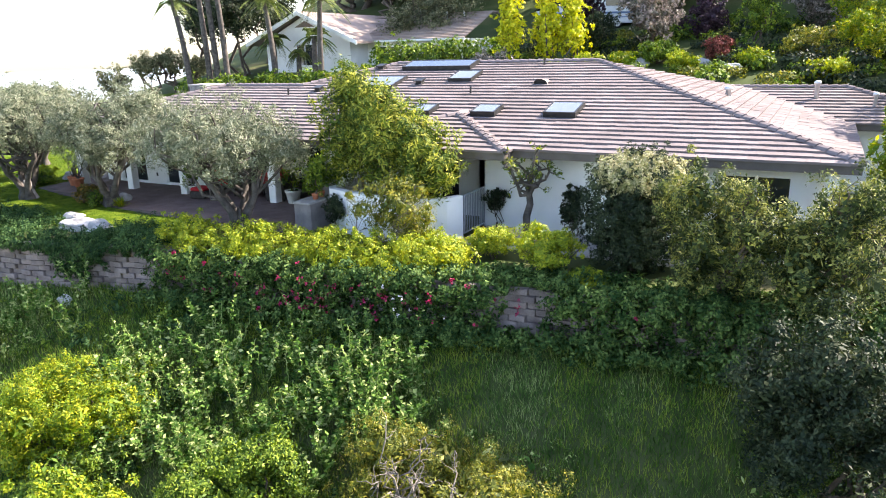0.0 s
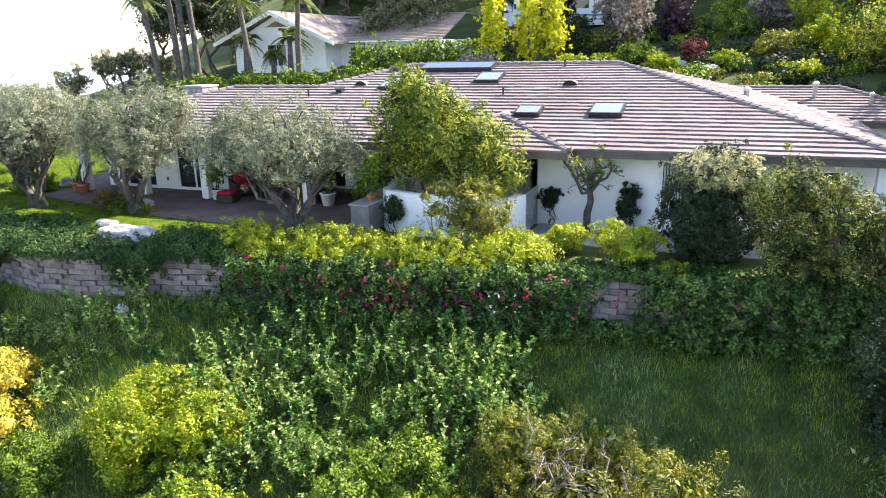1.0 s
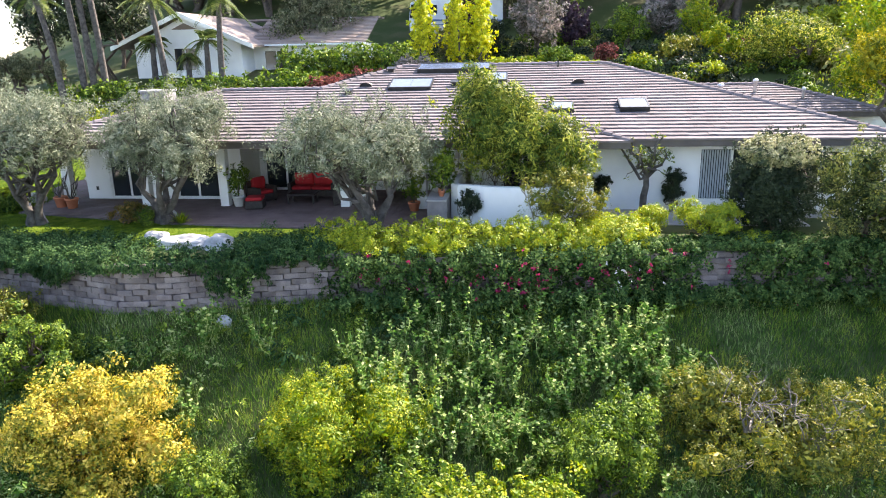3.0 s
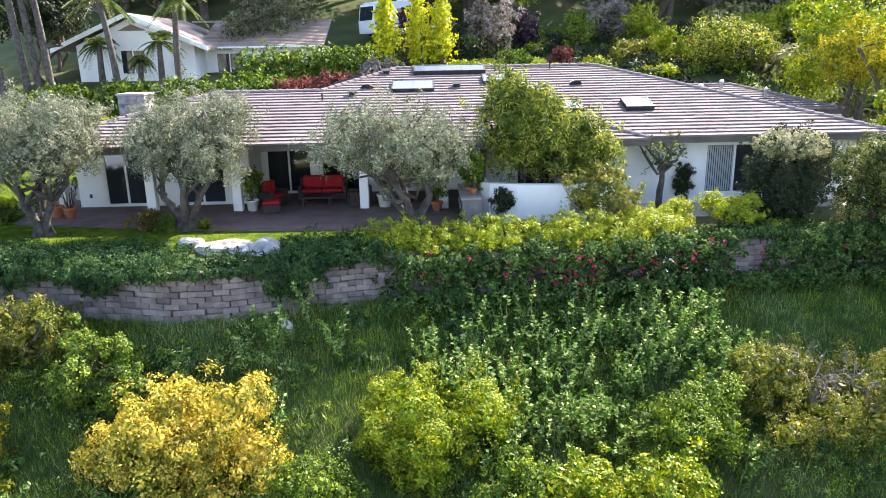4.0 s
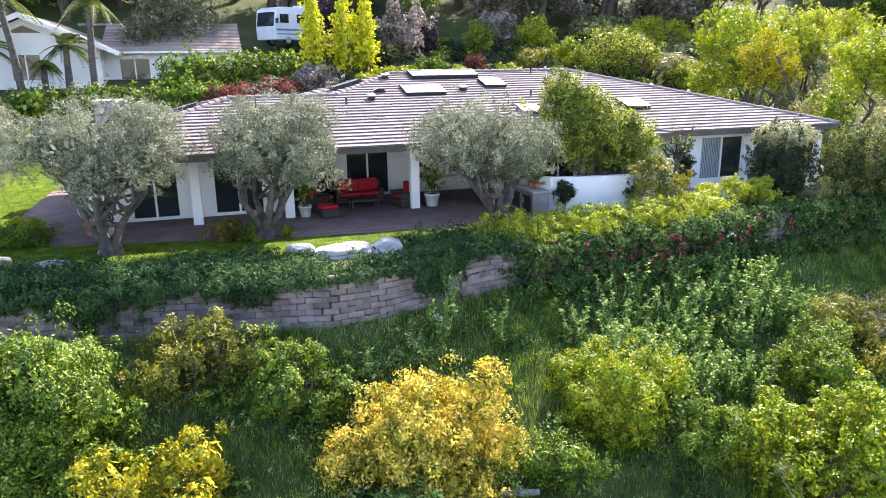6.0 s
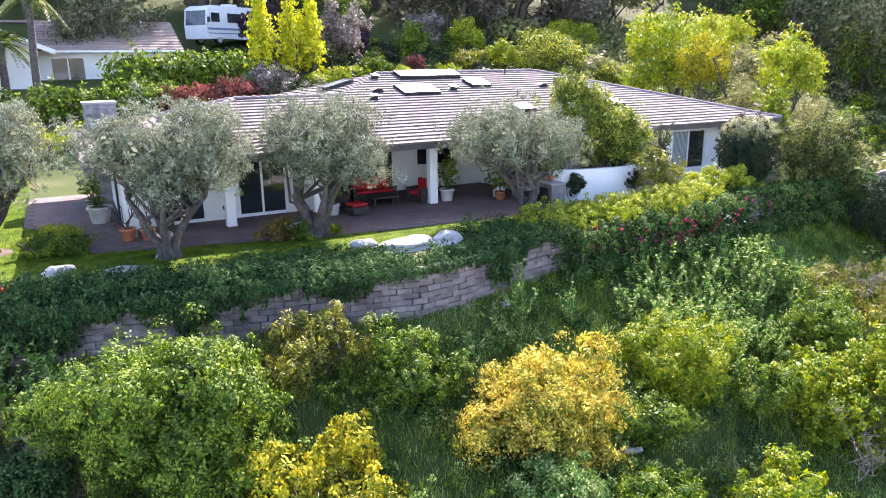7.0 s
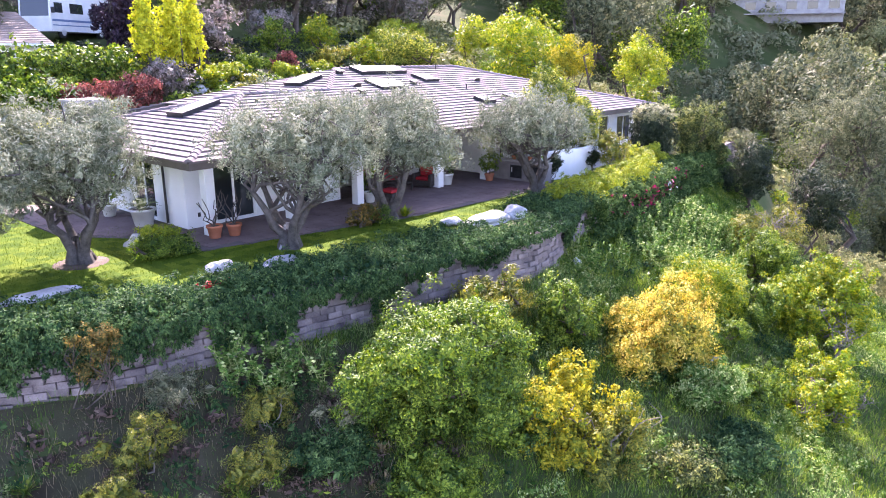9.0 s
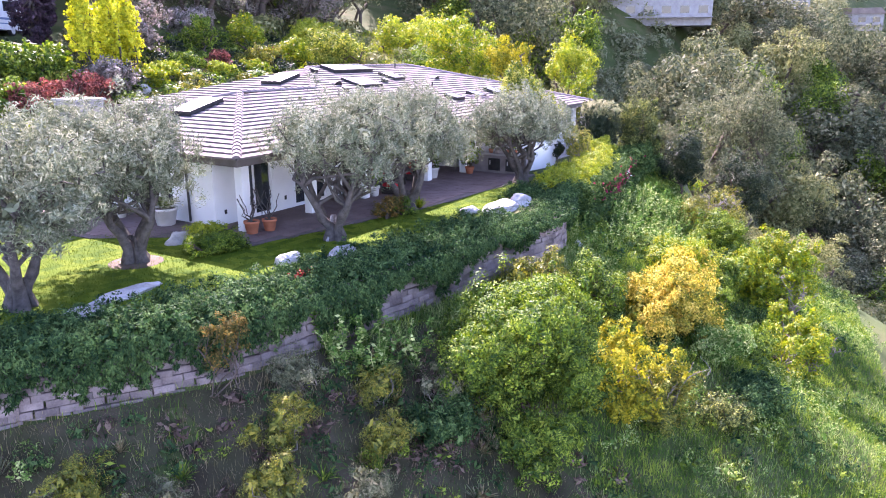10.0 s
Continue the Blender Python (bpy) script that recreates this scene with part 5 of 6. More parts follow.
for cx, n, w in ((-10.6, 16, 0.8), (-9.1, 22, 0.6), (-8.3, 20, 0.5), (-6.6, 14, 0.5), (-5.6, 10, 0.4), (-3.6, 12, 0.8), (-1.4, 6, 0.8), (-12.6, 8, 0.7)):
    for i in range(n):
        x = cx + rng.normal(0, w)
        fl.append((x, wall_y(x) - 0.72 - rng.uniform(0, 0.25), -0.55 + rng.normal(0, 0.3), 0.05, 0.05, 0.05))
o = (-8, 12.4, -1.5)
fb = thing("blossoms", o, "magenta flowers among the creeper", "flowers", kind="stuff")
part("petals", foliage("petals", [(a - o[0], b - o[1], c - o[2], d, e, f) for a, b, c, d, e, f in fl], 115, 7, 0.06, 0.05, 0.05, 65, 0.3), PETAL_PINK, fb)
wf = [(x, wall_y(x) - 0.85, -0.55 + rng.normal(0, 0.2), 0.05, 0.05, 0.05) for x in rng.normal(-5.9, 0.35, 14)]
wb = thing("blossoms", o, "white flowers among the creeper", "flowers", kind="stuff")
part("petals", foliage("petals", [(a - o[0], b - o[1], c - o[2], d, e, f) for a, b, c, d, e, f in wf], 14, 6, 0.05, 0.04, 0.05, 66, 0.3), PETAL_WHITE, wb)
# ivy on the wall top, with hanging strands
rng = np.random.default_rng(67)
ivy = []
for x in np.arange(-41, -14.2, 0.42):
    for s in (0.15, 0.8, 1.45, 2.1):
        if -20.3 < x < -17.6 and s > 1.0:
            continue
        ivy.append((x + rng.normal(0, 0.1), wall_y(x) + s + rng.normal(0, 0.1), 0.02 + rng.uniform(-0.05, 0.1), 0.5, 0.5, rng.uniform(0.16, 0.34)))
iv = (-25, 12.5, -0.06)
plant("ivy", iv, ivy, L_IVY, "thick dark green ivy bed along the wall top", "ivy", clumps=4200, per=14, length=0.10, width=0.055, clump_r=0.13, seed=68, shell=0.6, trunk=False, up=0.5, pieces=8)
lip = []
for x in np.arange(-41, -14.3, 0.34):
    if -20.4 < x < -17.7:
        continue
    full = 0.5 + 0.5 * noise.noise((x * 0.45, 2.0, 0))
    lip.append((x + rng.normal(0, 0.08), wall_y(x) + 0.12 + rng.normal(0, 0.06), 0.06 + 0.12 * full, 0.42, 0.36, 0.26 + 0.12 * full))
    if x < -22:
        lip.append((x + rng.normal(0, 0.08), wall_y(x) + 0.75 + rng.normal(0, 0.1), 0.16 + 0.1 * full, 0.5, 0.5, 0.3))
plant("ivy", (-25, 12.0, -0.06), lip, L_IVY, "thick rounded lip of ivy over the wall edge", "ivy", clumps=2600, per=14, length=0.11, width=0.05, clump_r=0.13, seed=67, shell=0.7, trunk=False, up=0.1, pieces=6)
hang = []
for x in np.arange(-41, -14.4, 0.11):
    drop = 0.4 + 0.4 * noise.noise((x * 0.7, 0.3, 0)) + 0.3 * noise.noise((x * 2.3, 5, 0)) + 0.12 * rng.standard_normal()
    if x < -29:
        drop += 0.4
    if x < -33:
        drop += 0.15
    if -31.2 < x < -30.8:
        drop -= 0.4
    if -17.6 < x < -16.6 or -29.8 < x < -28.6 or -26.5 < x < -25.6:
        drop += 0.5
    if -21.6 < x < -18.0 or -16.0 < x < -14.6:
        drop -= 0.45
    drop = max(0.06, min(drop, 1.2))
    for k in np.arange(0, drop, 0.1):
        thin = 1 - 0.5 * k / drop
        hang.append((x + rng.normal(0, 0.04), wall_y(x) - 0.2 - 0.14 * math.sin(math.pi * min(1, k / drop + 0.15)) - rng.uniform(0, 0.06), 0.05 - k, 0.10 * thin, 0.09 * thin, 0.12))
plant("ivy", (-25, 11.6, -1.3), hang, L_IVY, "ivy strands hanging over the block wall", "ivy", clumps=9000, per=8, length=0.13, width=0.035, clump_r=0.06, seed=69, shell=0.4, trunk=False, up=-0.9, droop=0.6, wild=0.4, pieces=8)
plant("rust_shrub", (-33.4, wall_y(-33.4) - 0.5, gz(-33.4, 12.9)), lumpy((-33.2, wall_y(-33.2) - 0.35, -0.3), (0.62, 0.45, 0.6), 6, 70), PETAL_RUST, "rust-orange shrub against the wall", clumps=190, per=16, length=0.09, width=0.04, clump_r=0.1, seed=70, trunk_r=0.02, stems=7)
plant("red_flowers", (-30.3, wall_y(-30.3) + 0.9, -0.06), [(-30.3 + 0.22 * i, wall_y(-30.3) + 0.9 + 0.1 * (i % 2), 0.26, 0.2, 0.2, 0.1) for i in range(4)], PETAL_RED, "patch of red flowers in the ivy", "flowers", clumps=14, per=9, length=0.06, width=0.04, clump_r=0.09, seed=71, stems=4, trunk_r=0.012)
plant("mixed_shrub", (-29.1, 18.1, -0.06), lumpy((-29.1, 18.1, 0.2), (1.15, 0.6, 0.42), 8, 72), L_GREEN, "low clipped green shrub at the patio corner", clumps=420, per=18, length=0.07, width=0.04, clump_r=0.1, seed=72)
plant("golden_bush", (-28.9, 18.7, -0.06), lumpy((-28.9, 18.7, 0.4), (0.55, 0.45, 0.38), 6, 73), L_HEDGE, "lime-green shrub at the patio corner", clumps=200, per=18, length=0.07, width=0.04, clump_r=0.09, seed=73)
plant("flowering_shrub", (-22.7, 16.3, -0.06), lumpy((-22.7, 16.3, 0.28), (0.62, 0.5, 0.42), 6, 74), PETAL_RUST, "low rusty-pink flowering shrub by the olive", clumps=170, per=16, length=0.07, width=0.04, clump_r=0.09, seed=74)
plant("green_bush", (-22.0, 16.1, -0.06), lumpy((-22.0, 16.1, 0.15), (0.45, 0.4, 0.32), 5, 75), L_GREEN, "low green shrub by the olive", clumps=130, per=16, length=0.08, width=0.03, clump_r=0.09, seed=75)


def strap_plant(at, n, length, label, mat_, seed):
    """A tuft of arching strap leaves."""
    e = thing("strap_plant", at, label, "plant")
    rng = np.random.default_rng(seed)
    q = []
    for i in range(n):
        a, el = rng.uniform(0, 2 * math.pi), rng.uniform(0.6, 1.4)
        d = np.array([math.cos(a) * math.cos(el), math.sin(a) * math.cos(el), math.sin(el)])
        side = np.array([-math.sin(a), math.cos(a), 0]) * 0.018
        L = length * rng.uniform(0.7, 1.1)
        pts = [d * L * s - np.array([0, 0, 0.45 * L * s * s * (1.4 - math.sin(el))]) for s in (0, 0.35, 0.7, 1.0)]
        for k in range(3):
            w0, w1 = (1, 1, 0.75)[k], (1, 0.75, 0.1)[k]
            q.append([pts[k] - side * w0, pts[k] + side * w0, pts[k + 1] + side * w1, pts[k + 1] - side * w1])
    part("leaves", raw_mesh("leaves", q, 4), mat_, e)


strap_plant((-20.7, 16.25, -0.06), 110, 0.6, "tuft of green strap leaves by the olive", L_LIME, 80)
strap_plant((-22.3, 17.0, -0.06), 60, 0.5, "tuft of green strap leaves by the olive", L_GREEN, 81)

# mulch round the olive
mul = part("mulch_bed", lathe([(1.0, -0.05), (0.98, 0.0), (0.6, 0.04), (0.1, 0.06)], 24), SOIL)
mul.location = (-31.0, 19.2, -0.05)
tagged(mul, "ring of bark mulch round the olive trunk", "mulch", kind="stuff")


# ---- lawn and grasses ----
def blades(name, pts, length, width, seed, lean=0.45):
    rng = np.random.default_rng(seed)
    n = len(pts)
    a = rng.uniform(0, 2 * math.pi, n)
    L = length * (0.5 + rng.random(n))[:, None]
    way = unit(np.stack([np.cos(a) * lean * rng.random(n), np.sin(a) * lean * rng.random(n), np.ones(n)], -1))
    b = a + 1.5
    side = np.stack([np.cos(b), np.sin(b), np.zeros(n)], -1) * width
    return raw_mesh(name, np.stack([pts - side, pts + side, pts + way * L], 1).reshape(-1, 3), 3)


def on_lawn(x, y):
    s = y - wall_y(x)
    west = (x < -28.1) & (x > -60) & (s > 2.2) & (y < 40)
    strip = (x >= -28.1) & (x < -13.0) & (s > 2.2) & (y < np.interp(x, [-28.1, -26.2, -20.2, -14.8, -11], [17.7, 17.25, 16.0, 15.55, 15.6]) - 0.02)
    pat = (x > -30.15) & (y > 22.75)
    return (west & ~pat) | strip


gx, gy = np.meshgrid(np.arange(-60, -12.8, 0.3), np.arange(12, 40, 0.3), indexing="ij")
ok = on_lawn(gx, gy)
c = np.stack([gx[ok], gy[ok]], -1)
h_ = 0.15
cells = []
for dx, dy in ((-h_, -h_), (h_, -h_), (h_, h_), (-h_, h_)):
    px, py = c[:, 0] + dx, c[:, 1] + dy
    cells.append(np.stack([px, py, height(px, py) + 0.035], -1))
lawn = part("lawn", raw_mesh("lawn", np.stack(cells, 1).reshape(-1, 3), 4), L_LAWN)
tagged(lawn, "mown bright green lawn", "lawn", kind="stuff")
rng = np.random.default_rng(90)
p = np.stack([rng.uniform(-40, -13, 110000), rng.uniform(12.5, 30, 110000)], -1)
p = p[on_lawn(p[:, 0], p[:, 1])]
p = np.column_stack([p, height(p[:, 0], p[:, 1]) + 0.03])
part("blades", blades("blades", p, 0.05, 0.008, 91), L_LAWN, lawn)

# bare dry soil at the west end of the bank
gx, gy = np.meshgrid(np.arange(-44, -25, 0.3), np.arange(-12, 0.0, 0.3), indexing="ij")
gy = gy + wall_y(gx) - 0.1
edge = np.array([noise.noise((x * 0.5, y * 0.5, 3.0)) + 0.5 * noise.noise((x * 1.7, y * 1.7, 5.0)) for x, y in zip(gx.ravel(), gy.ravel())]).reshape(gx.shape)
ok = (gx < -28.6 + 2.2 * edge) & (edge < 0.62)
c = np.stack([gx[ok], gy[ok]], -1)
cells = []
for dx, dy in ((-h_, -h_), (h_, -h_), (h_, h_), (-h_, h_)):
    px = c[:, 0] + dx
    py = c[:, 1] + dy + wall_y(px) - wall_y(c[:, 0])
    lump = np.array([noise.noise((x * 1.3, y * 1.3, 9.0)) for x, y in zip(px, py)])
    cells.append(np.stack([px, py, height(px, py) + 0.05 + 0.035 * lump], -1))
bare = part("bare_soil", raw_mesh("bare_soil", np.stack(cells, 1).reshape(-1, 3), 4), BARE)
tagged(bare, "bare dry brown soil on the bank", "soil", kind="stuff")

n = 330000
p = np.stack([rng.uniform(-41, 9, n), -13 * rng.random(n) ** 1.3], -1)
p[:, 1] += wall_y(p[:, 0]) - 0.05
dens = np.array([noise.noise((x * 0.35, y * 0.45, 0.0)) for x, y in p])
sparse = (p[:, 0] > -28.5 + 2 * dens) | (rng.random(n) < 0.22)
p, dens, n = p[sparse], dens[sparse], int(sparse.sum())
drymask = (p[:, 0] < -28.5) & (dens + 0.25 * rng.standard_normal(n) > 0.05)
p3 = np.column_stack([p, height(p[:, 0], p[:, 1]) - 0.02])
wet = p3[~drymask]
# Patches of sun on the bank are painted as lighter blades.
sunny = np.array([noise.noise((x * 0.55, y * 0.4, 7.0)) for x, y, z in wet]) + 0.12 * rng.standard_normal(len(wet)) > 0.08
grass = part("grass", blades("grass", wet[~sunny], 0.24, 0.0095, 92, 1.0), L_GRASS)
part("light_grass", blades("light_grass", wet[sunny], 0.22, 0.009, 97, 1.0), L_WEED, grass, "yellow-green grass lightened as sunlit patches")
tagged(grass, "long wild green grass on the bank", "grass", kind="stuff")
dry = part("dry_grass", blades("dry_grass", p3[drymask][:9000], 0.26, 0.008, 93, 0.9), L_DRY)
tagged(dry, "dry pale grass on the bank", "grass", kind="stuff")

# low broad-leaved growth over the bank
for n_, mat_, lb, sd, leaf_l in ((330, L_GREEN, "patches of leafy green weeds on the bank", 94, 0.09), (300, L_WEED, "patches of pale green broad-leaved weeds on the bank", 97, 0.105), (170, L_IVY, "patches of dark green weeds on the bank", 98, 0.10)):
    low_b = []
    while len(low_b) < n_:
        x = rng.uniform(-40, 6)
        y = wall_y(x) - 0.6 - 12 * rng.random() ** 1.25
        open_ = noise.noise((x * 0.3, y * 0.3, 4.0))
        if mat_ is L_WEED and open_ < -0.05 or mat_ is L_IVY and open_ > 0.15 or (-4.5 < x < 2.5 and y > 10.8) or (x < -28 and rng.random() < 0.8):
            continue
        r_ = rng.uniform(0.3, 0.85)
        low_b.append((x, y, gz(x, y) + 0.15, r_, r_, rng.uniform(0.12, 0.36)))
    gc = plant("ground_cover", (-15, 8, gz(-15, 8)), low_b, mat_, lb, "weeds", clumps=int(14 * n_), per=12, length=leaf_l, width=leaf_l * 0.5, clump_r=0.15, seed=sd, shell=0.3, trunk=False, up=0.5)
    gc["kind"] = "stuff"


low_b = []
for i in range(420):
    x = rng.uniform(-42, -27.5)
    y = wall_y(x) - 0.5 - 9 * rng.random()
    r_ = rng.uniform(0.25, 0.6)
    low_b.append((x, y, gz(x, y) + 0.08, r_, r_, rng.uniform(0.12, 0.3)))
gc = plant("ground_cover", (-34, 9, gz(-34, 9)), low_b[:250], L_IVY, "low dark green weeds on the dry bank", "weeds", clumps=3600, per=9, length=0.08, width=0.03, clump_r=0.12, seed=95, shell=0.3, trunk=False)
gc["kind"] = "stuff"
gc = plant("ground_cover", (-34, 9, gz(-34, 9)), low_b[250:], L_DEAD, "low brown dead weeds on the dry bank", "weeds", clumps=2200, per=9, length=0.10, width=0.02, clump_r=0.14, seed=96, shell=0.3, trunk=False, up=0.8)
gc["kind"] = "stuff"


def weed(seed, h):
    """A tall stalk with pairs of broad leaves."""
    e = thing("tall_weed", (0, 0, 0), "tall leafy weed stalk on the bank", "weed", "tall weeds on the bank")
    rng = np.random.default_rng(seed)
    runs, pts, ways = [], [], []
    for i in range(5):
        tip = np.array([rng.normal(0, 0.25), rng.normal(0, 0.25), h * rng.uniform(0.65, 1.0)])
        run = limb((rng.normal(0, 0.06), rng.normal(0, 0.06), -0.05), tip, 0.014, 0.006, 8, 0.08, rng)
        runs.append(run)
        for q in np.linspace(0.12, 1, 44):
            k = min(int(q * 7), 6)
            a = rng.uniform(0, 2 * math.pi)
            pts.append(run[0][k] + (run[0][min(k + 1, 7)] - run[0][k]) * (q * 7 - k))
            ways.append([math.cos(a), math.sin(a), rng.uniform(-0.2, 0.6)])
    part("stalk", tubes("stalk", runs, 5), L_WEED, e)
    part("leaves", raw_mesh("leaves", leaf_quads(np.array(pts), unit(np.array(ways)), 0.10, 0.06, rng).reshape(-1, 3), 4), L_WEED, e)
    return e


protos = [weed(100 + i, h) for i, h in enumerate((1.1, 1.35, 0.95, 1.55))]
spots = []
for cx, cy, n, w in ((-12.2, 10.4, 9, 0.7), (-9.8, 9.9, 26, 1.6), (-7.6, 10.6, 22, 1.1), (-5.9, 11.0, 18, 0.7), (-10.0, 8.2, 22, 1.6), (-16.5, 9.9, 6, 1.0), (-8.4, 9.0, 10, 1.6), (-11.6, 8.8, 8, 1.4), (-5.6, 9.8, 10, 0.9), (-30.5, 12.0, 6, 0.8), (-29.5, 11.6, 5, 0.5)):
    for i in range(n):
        spots.append((cx + rng.normal(0, w), cy + rng.normal(0, w * 0.9)))
for i, (x, y) in enumerate(spots):
    y = min(y, float(wall_y(x)) - 0.5)
    m = pose(x, y, gz(x, y), rng.normal(0, 6), rng.normal(0, 6), rng.uniform(0, 360)) @ Matrix.Diagonal((1, 1, rng.uniform(0.8, 1.15), 1))
    if i < len(protos):
        protos[i].matrix_world = m
    else:
        copy_thing(protos[i % len(protos)], m)
# low leggy shrubs at the bare end of the bank
for bx, by, sd in ((-33.3, 11.6, 110), (-32.0, 12.2, 111), (-34.3, 11.0, 112), (-36.2, 12.0, 113), (-30.6, 11.0, 114), (-35.2, 10.2, 115), (-31.6, 10.2, 116), (-33.0, 9.6, 117), (-36.8, 13.4, 118), (-29.2, 9.9, 119), (-37.6, 11.2, 120)):
    plant("leggy_shrub", (bx, by, gz(bx, by)), lumpy((bx, by, gz(bx, by) + 0.55), (0.75, 0.6, 0.6), 6, sd), L_GREY if sd % 2 else L_DRYSHRUB, "leggy grey-green shrub on the dry bank", clumps=150, per=22, length=0.075, width=0.024, clump_r=0.12, seed=sd, stems=7, trunk_r=0.02, bark=TWIG)

for i in range(46):
    x, y = rng.uniform(-39, -28.5), 0
    y = float(wall_y(x)) - rng.uniform(0.8, 5.5)
    strap_plant((x, y, gz(x, y)), 34, rng.uniform(0.3, 0.6), "tuft of long grass on the dry bank", (L_DRY, L_GRASS, L_DRY, L_GREY)[i % 4], 500 + i)


# ---- behind the house ----
def far_tree(name, x, y, top, r, mat_, label, category="tree", clumps=260, per=14, leaf_l=0.3, tall=None, seed=1, group="", trunk_r=0.14, up=0.25):
    z = gz(x, y)
    h = top - z
    rz = tall or min(r * 0.95, h * 0.48)
    cz = top - rz
    return plant(name, (x, y, z), lumpy((x, y, cz), (r, r, rz), 9, seed), mat_, label, category, group, clumps, int(per * 1.9), leaf_l * 0.68, leaf_l * 0.34, r * 0.12, seed, 0.5, trunk_r, 3, None, up, near=False, twigs=2)


PO = "slender bright lime-green tree above the roof"
for x, y, top, sd in ((-15.9, 43.6, 10.6, 200), (-13.6, 44.4, 10.4, 201), (-12.0, 44.8, 9.9, 202)):
    z = gz(x, y)
    plant("poplar_tree", (x, y, z), [(x, y, (z + top) / 2 + 0.6 + k * 1.1, 0.85 - 0.12 * abs(k) - 0.17 * k, 0.85 - 0.12 * abs(k) - 0.17 * k, 1.3) for k in (-1.5, -0.6, 0.4, 1.4)], L_POPLAR, PO, "tree", "row of lime trees", 300, 15, 0.17, 0.12, 0.16, sd, 0.3, 0.08, 3, BARK, 0.5, near=False, twigs=2)
far_tree("round_tree", -25.2, 50.0, 10.6, 3.4, L_GREY, "broad round grey-green tree before the neighbour's house", seed=203, clumps=520, leaf_l=0.24)
far_tree("purple_tree", -5.4, 54, 9.2, 1.5, L_PURPLE, "dark purple-leaved tree on the hillside", tall=2.2, seed=204)
far_tree("blossom_tree", -8.0, 49.5, 9.6, 2.0, L_PALEPINK, "pale pink blossoming tree on the hillside", seed=205)
far_tree("blossom_tree", 2.0, 55.5, 9.6, 2.2, L_PALEPINK, "pale pink blossoming tree on the hillside", seed=206)
far_tree("lime_tree", 8.6, 44.0, 7.4, 3.3, L_BAMBOO, "broad yellow-green tree behind the roof", seed=207, clumps=560, leaf_l=0.2)
far_tree("feathery_tree", 9.4, 31.5, 8.4, 3.0, L_LIME, "feathery light green tree behind the roof", seed=208, clumps=620, leaf_l=0.24)
far_tree("golden_tree", 7.2, 26.3, 6.8, 1.7, L_YELLOW2, "golden-green tree beside the roof", seed=209, clumps=420, leaf_l=0.16)
far_tree("lime_tree", 9.3, 22.2, 6.6, 1.9, L_HEDGE, "dense bright green tree beside the roof", seed=210, clumps=560, leaf_l=0.16)
far_tree("lime_tree", 5.0, 19.5, 4.8, 0.95, L_LIME, "slim bright green tree beside the roof", tall=2.2, seed=211, clumps=320, leaf_l=0.15)
for i, (x, y, top, r) in enumerate(((20.9, 56, 9.2, 2.1), (17.5, 55, 9.0, 1.9), (23.4, 47, 9.6, 2.6), (27, 47, 9.8, 2.6), (31, 48, 9.9, 2.8), (14.5, 53, 8.6, 1.7), (36, 50, 10.2, 3.0))):
    far_tree("lime_tree", x, y, top, r, L_HEDGE, "rounded yellow-green tree on the far bank", seed=220 + i, clumps=320, leaf_l=0.26, group="yellow-green trees on the far bank")
for i, (x, y, r, h, mt, nm, lb) in enumerate((
        (-19.8, 39.3, 1.9, 1.6, L_RED, "red_bush", "red-leaved bush on the rising garden"), (-22.0, 39.6, 1.3, 1.3, L_RED, "red_bush", "red-leaved bush on the rising garden"), (-16.2, 41.2, 1.6, 1.7, L_PALEPINK, "blossom_bush", "dusky pink bush"),
        (-17.9, 40.3, 1.0, 1.2, L_RED, "red_bush", "red-leaved bush on the rising garden"), (-12.5, 42.0, 1.1, 0.9, L_LIME, "garden_bush", "rounded bright green bush"), (-10.6, 43.4, 1.2, 0.9, L_HEDGE, "garden_bush", "rounded golden bush"),
        (-8.8, 44.8, 1.0, 0.8, L_LIME, "garden_bush", "rounded bright green bush"), (-6.8, 46.0, 1.3, 1.0, L_GREEN, "garden_bush", "rounded green bush"), (-5.0, 44.0, 1.0, 0.8, L_HEDGE, "garden_bush", "rounded golden bush"),
        (-3.0, 46.5, 1.2, 1.1, L_RED, "red_bush", "red flowering bush"), (-1.0, 44.5, 1.1, 0.9, L_LIME, "garden_bush", "rounded bright green bush"), (1.5, 46.0, 1.5, 1.6, L_DRYSHRUB, "garden_bush", "olive-brown bush"),
        (4.5, 45.5, 1.4, 2.0, L_LIME, "garden_bush", "loose light green bush"), (3.0, 42.0, 1.2, 1.0, L_HEDGE, "garden_bush", "rounded golden bush"), (6.5, 48.5, 1.2, 1.2, L_RED, "red_bush", "red flowering bush"),
        (-14.4, 46.5, 1.4, 2.4, L_GREY, "garden_bush", "grey-green bush"), (-11.5, 48.0, 1.5, 2.6, L_DARK, "garden_bush", "dark green bush"), (12.5, 40.5, 1.8, 2.2, L_BAMBOO, "garden_bush", "yellow-green bush"),
        (13.5, 36.0, 2.0, 2.6, L_GREEN, "garden_bush", "green bush"), (-1.5, 50.0, 1.6, 2.8, L_GREEN, "garden_bush", "green bush"), (4.5, 51.0, 1.7, 3.0, L_LIME, "garden_bush", "loose light green tree"))):
    far_tree(nm, x, y, gz(x, y) + h * 1.25, r, mt, lb + " behind the roof", "shrub", clumps=200, per=13, leaf_l=0.2, seed=240 + i, group="shrubs of the rising garden", trunk_r=0.06)
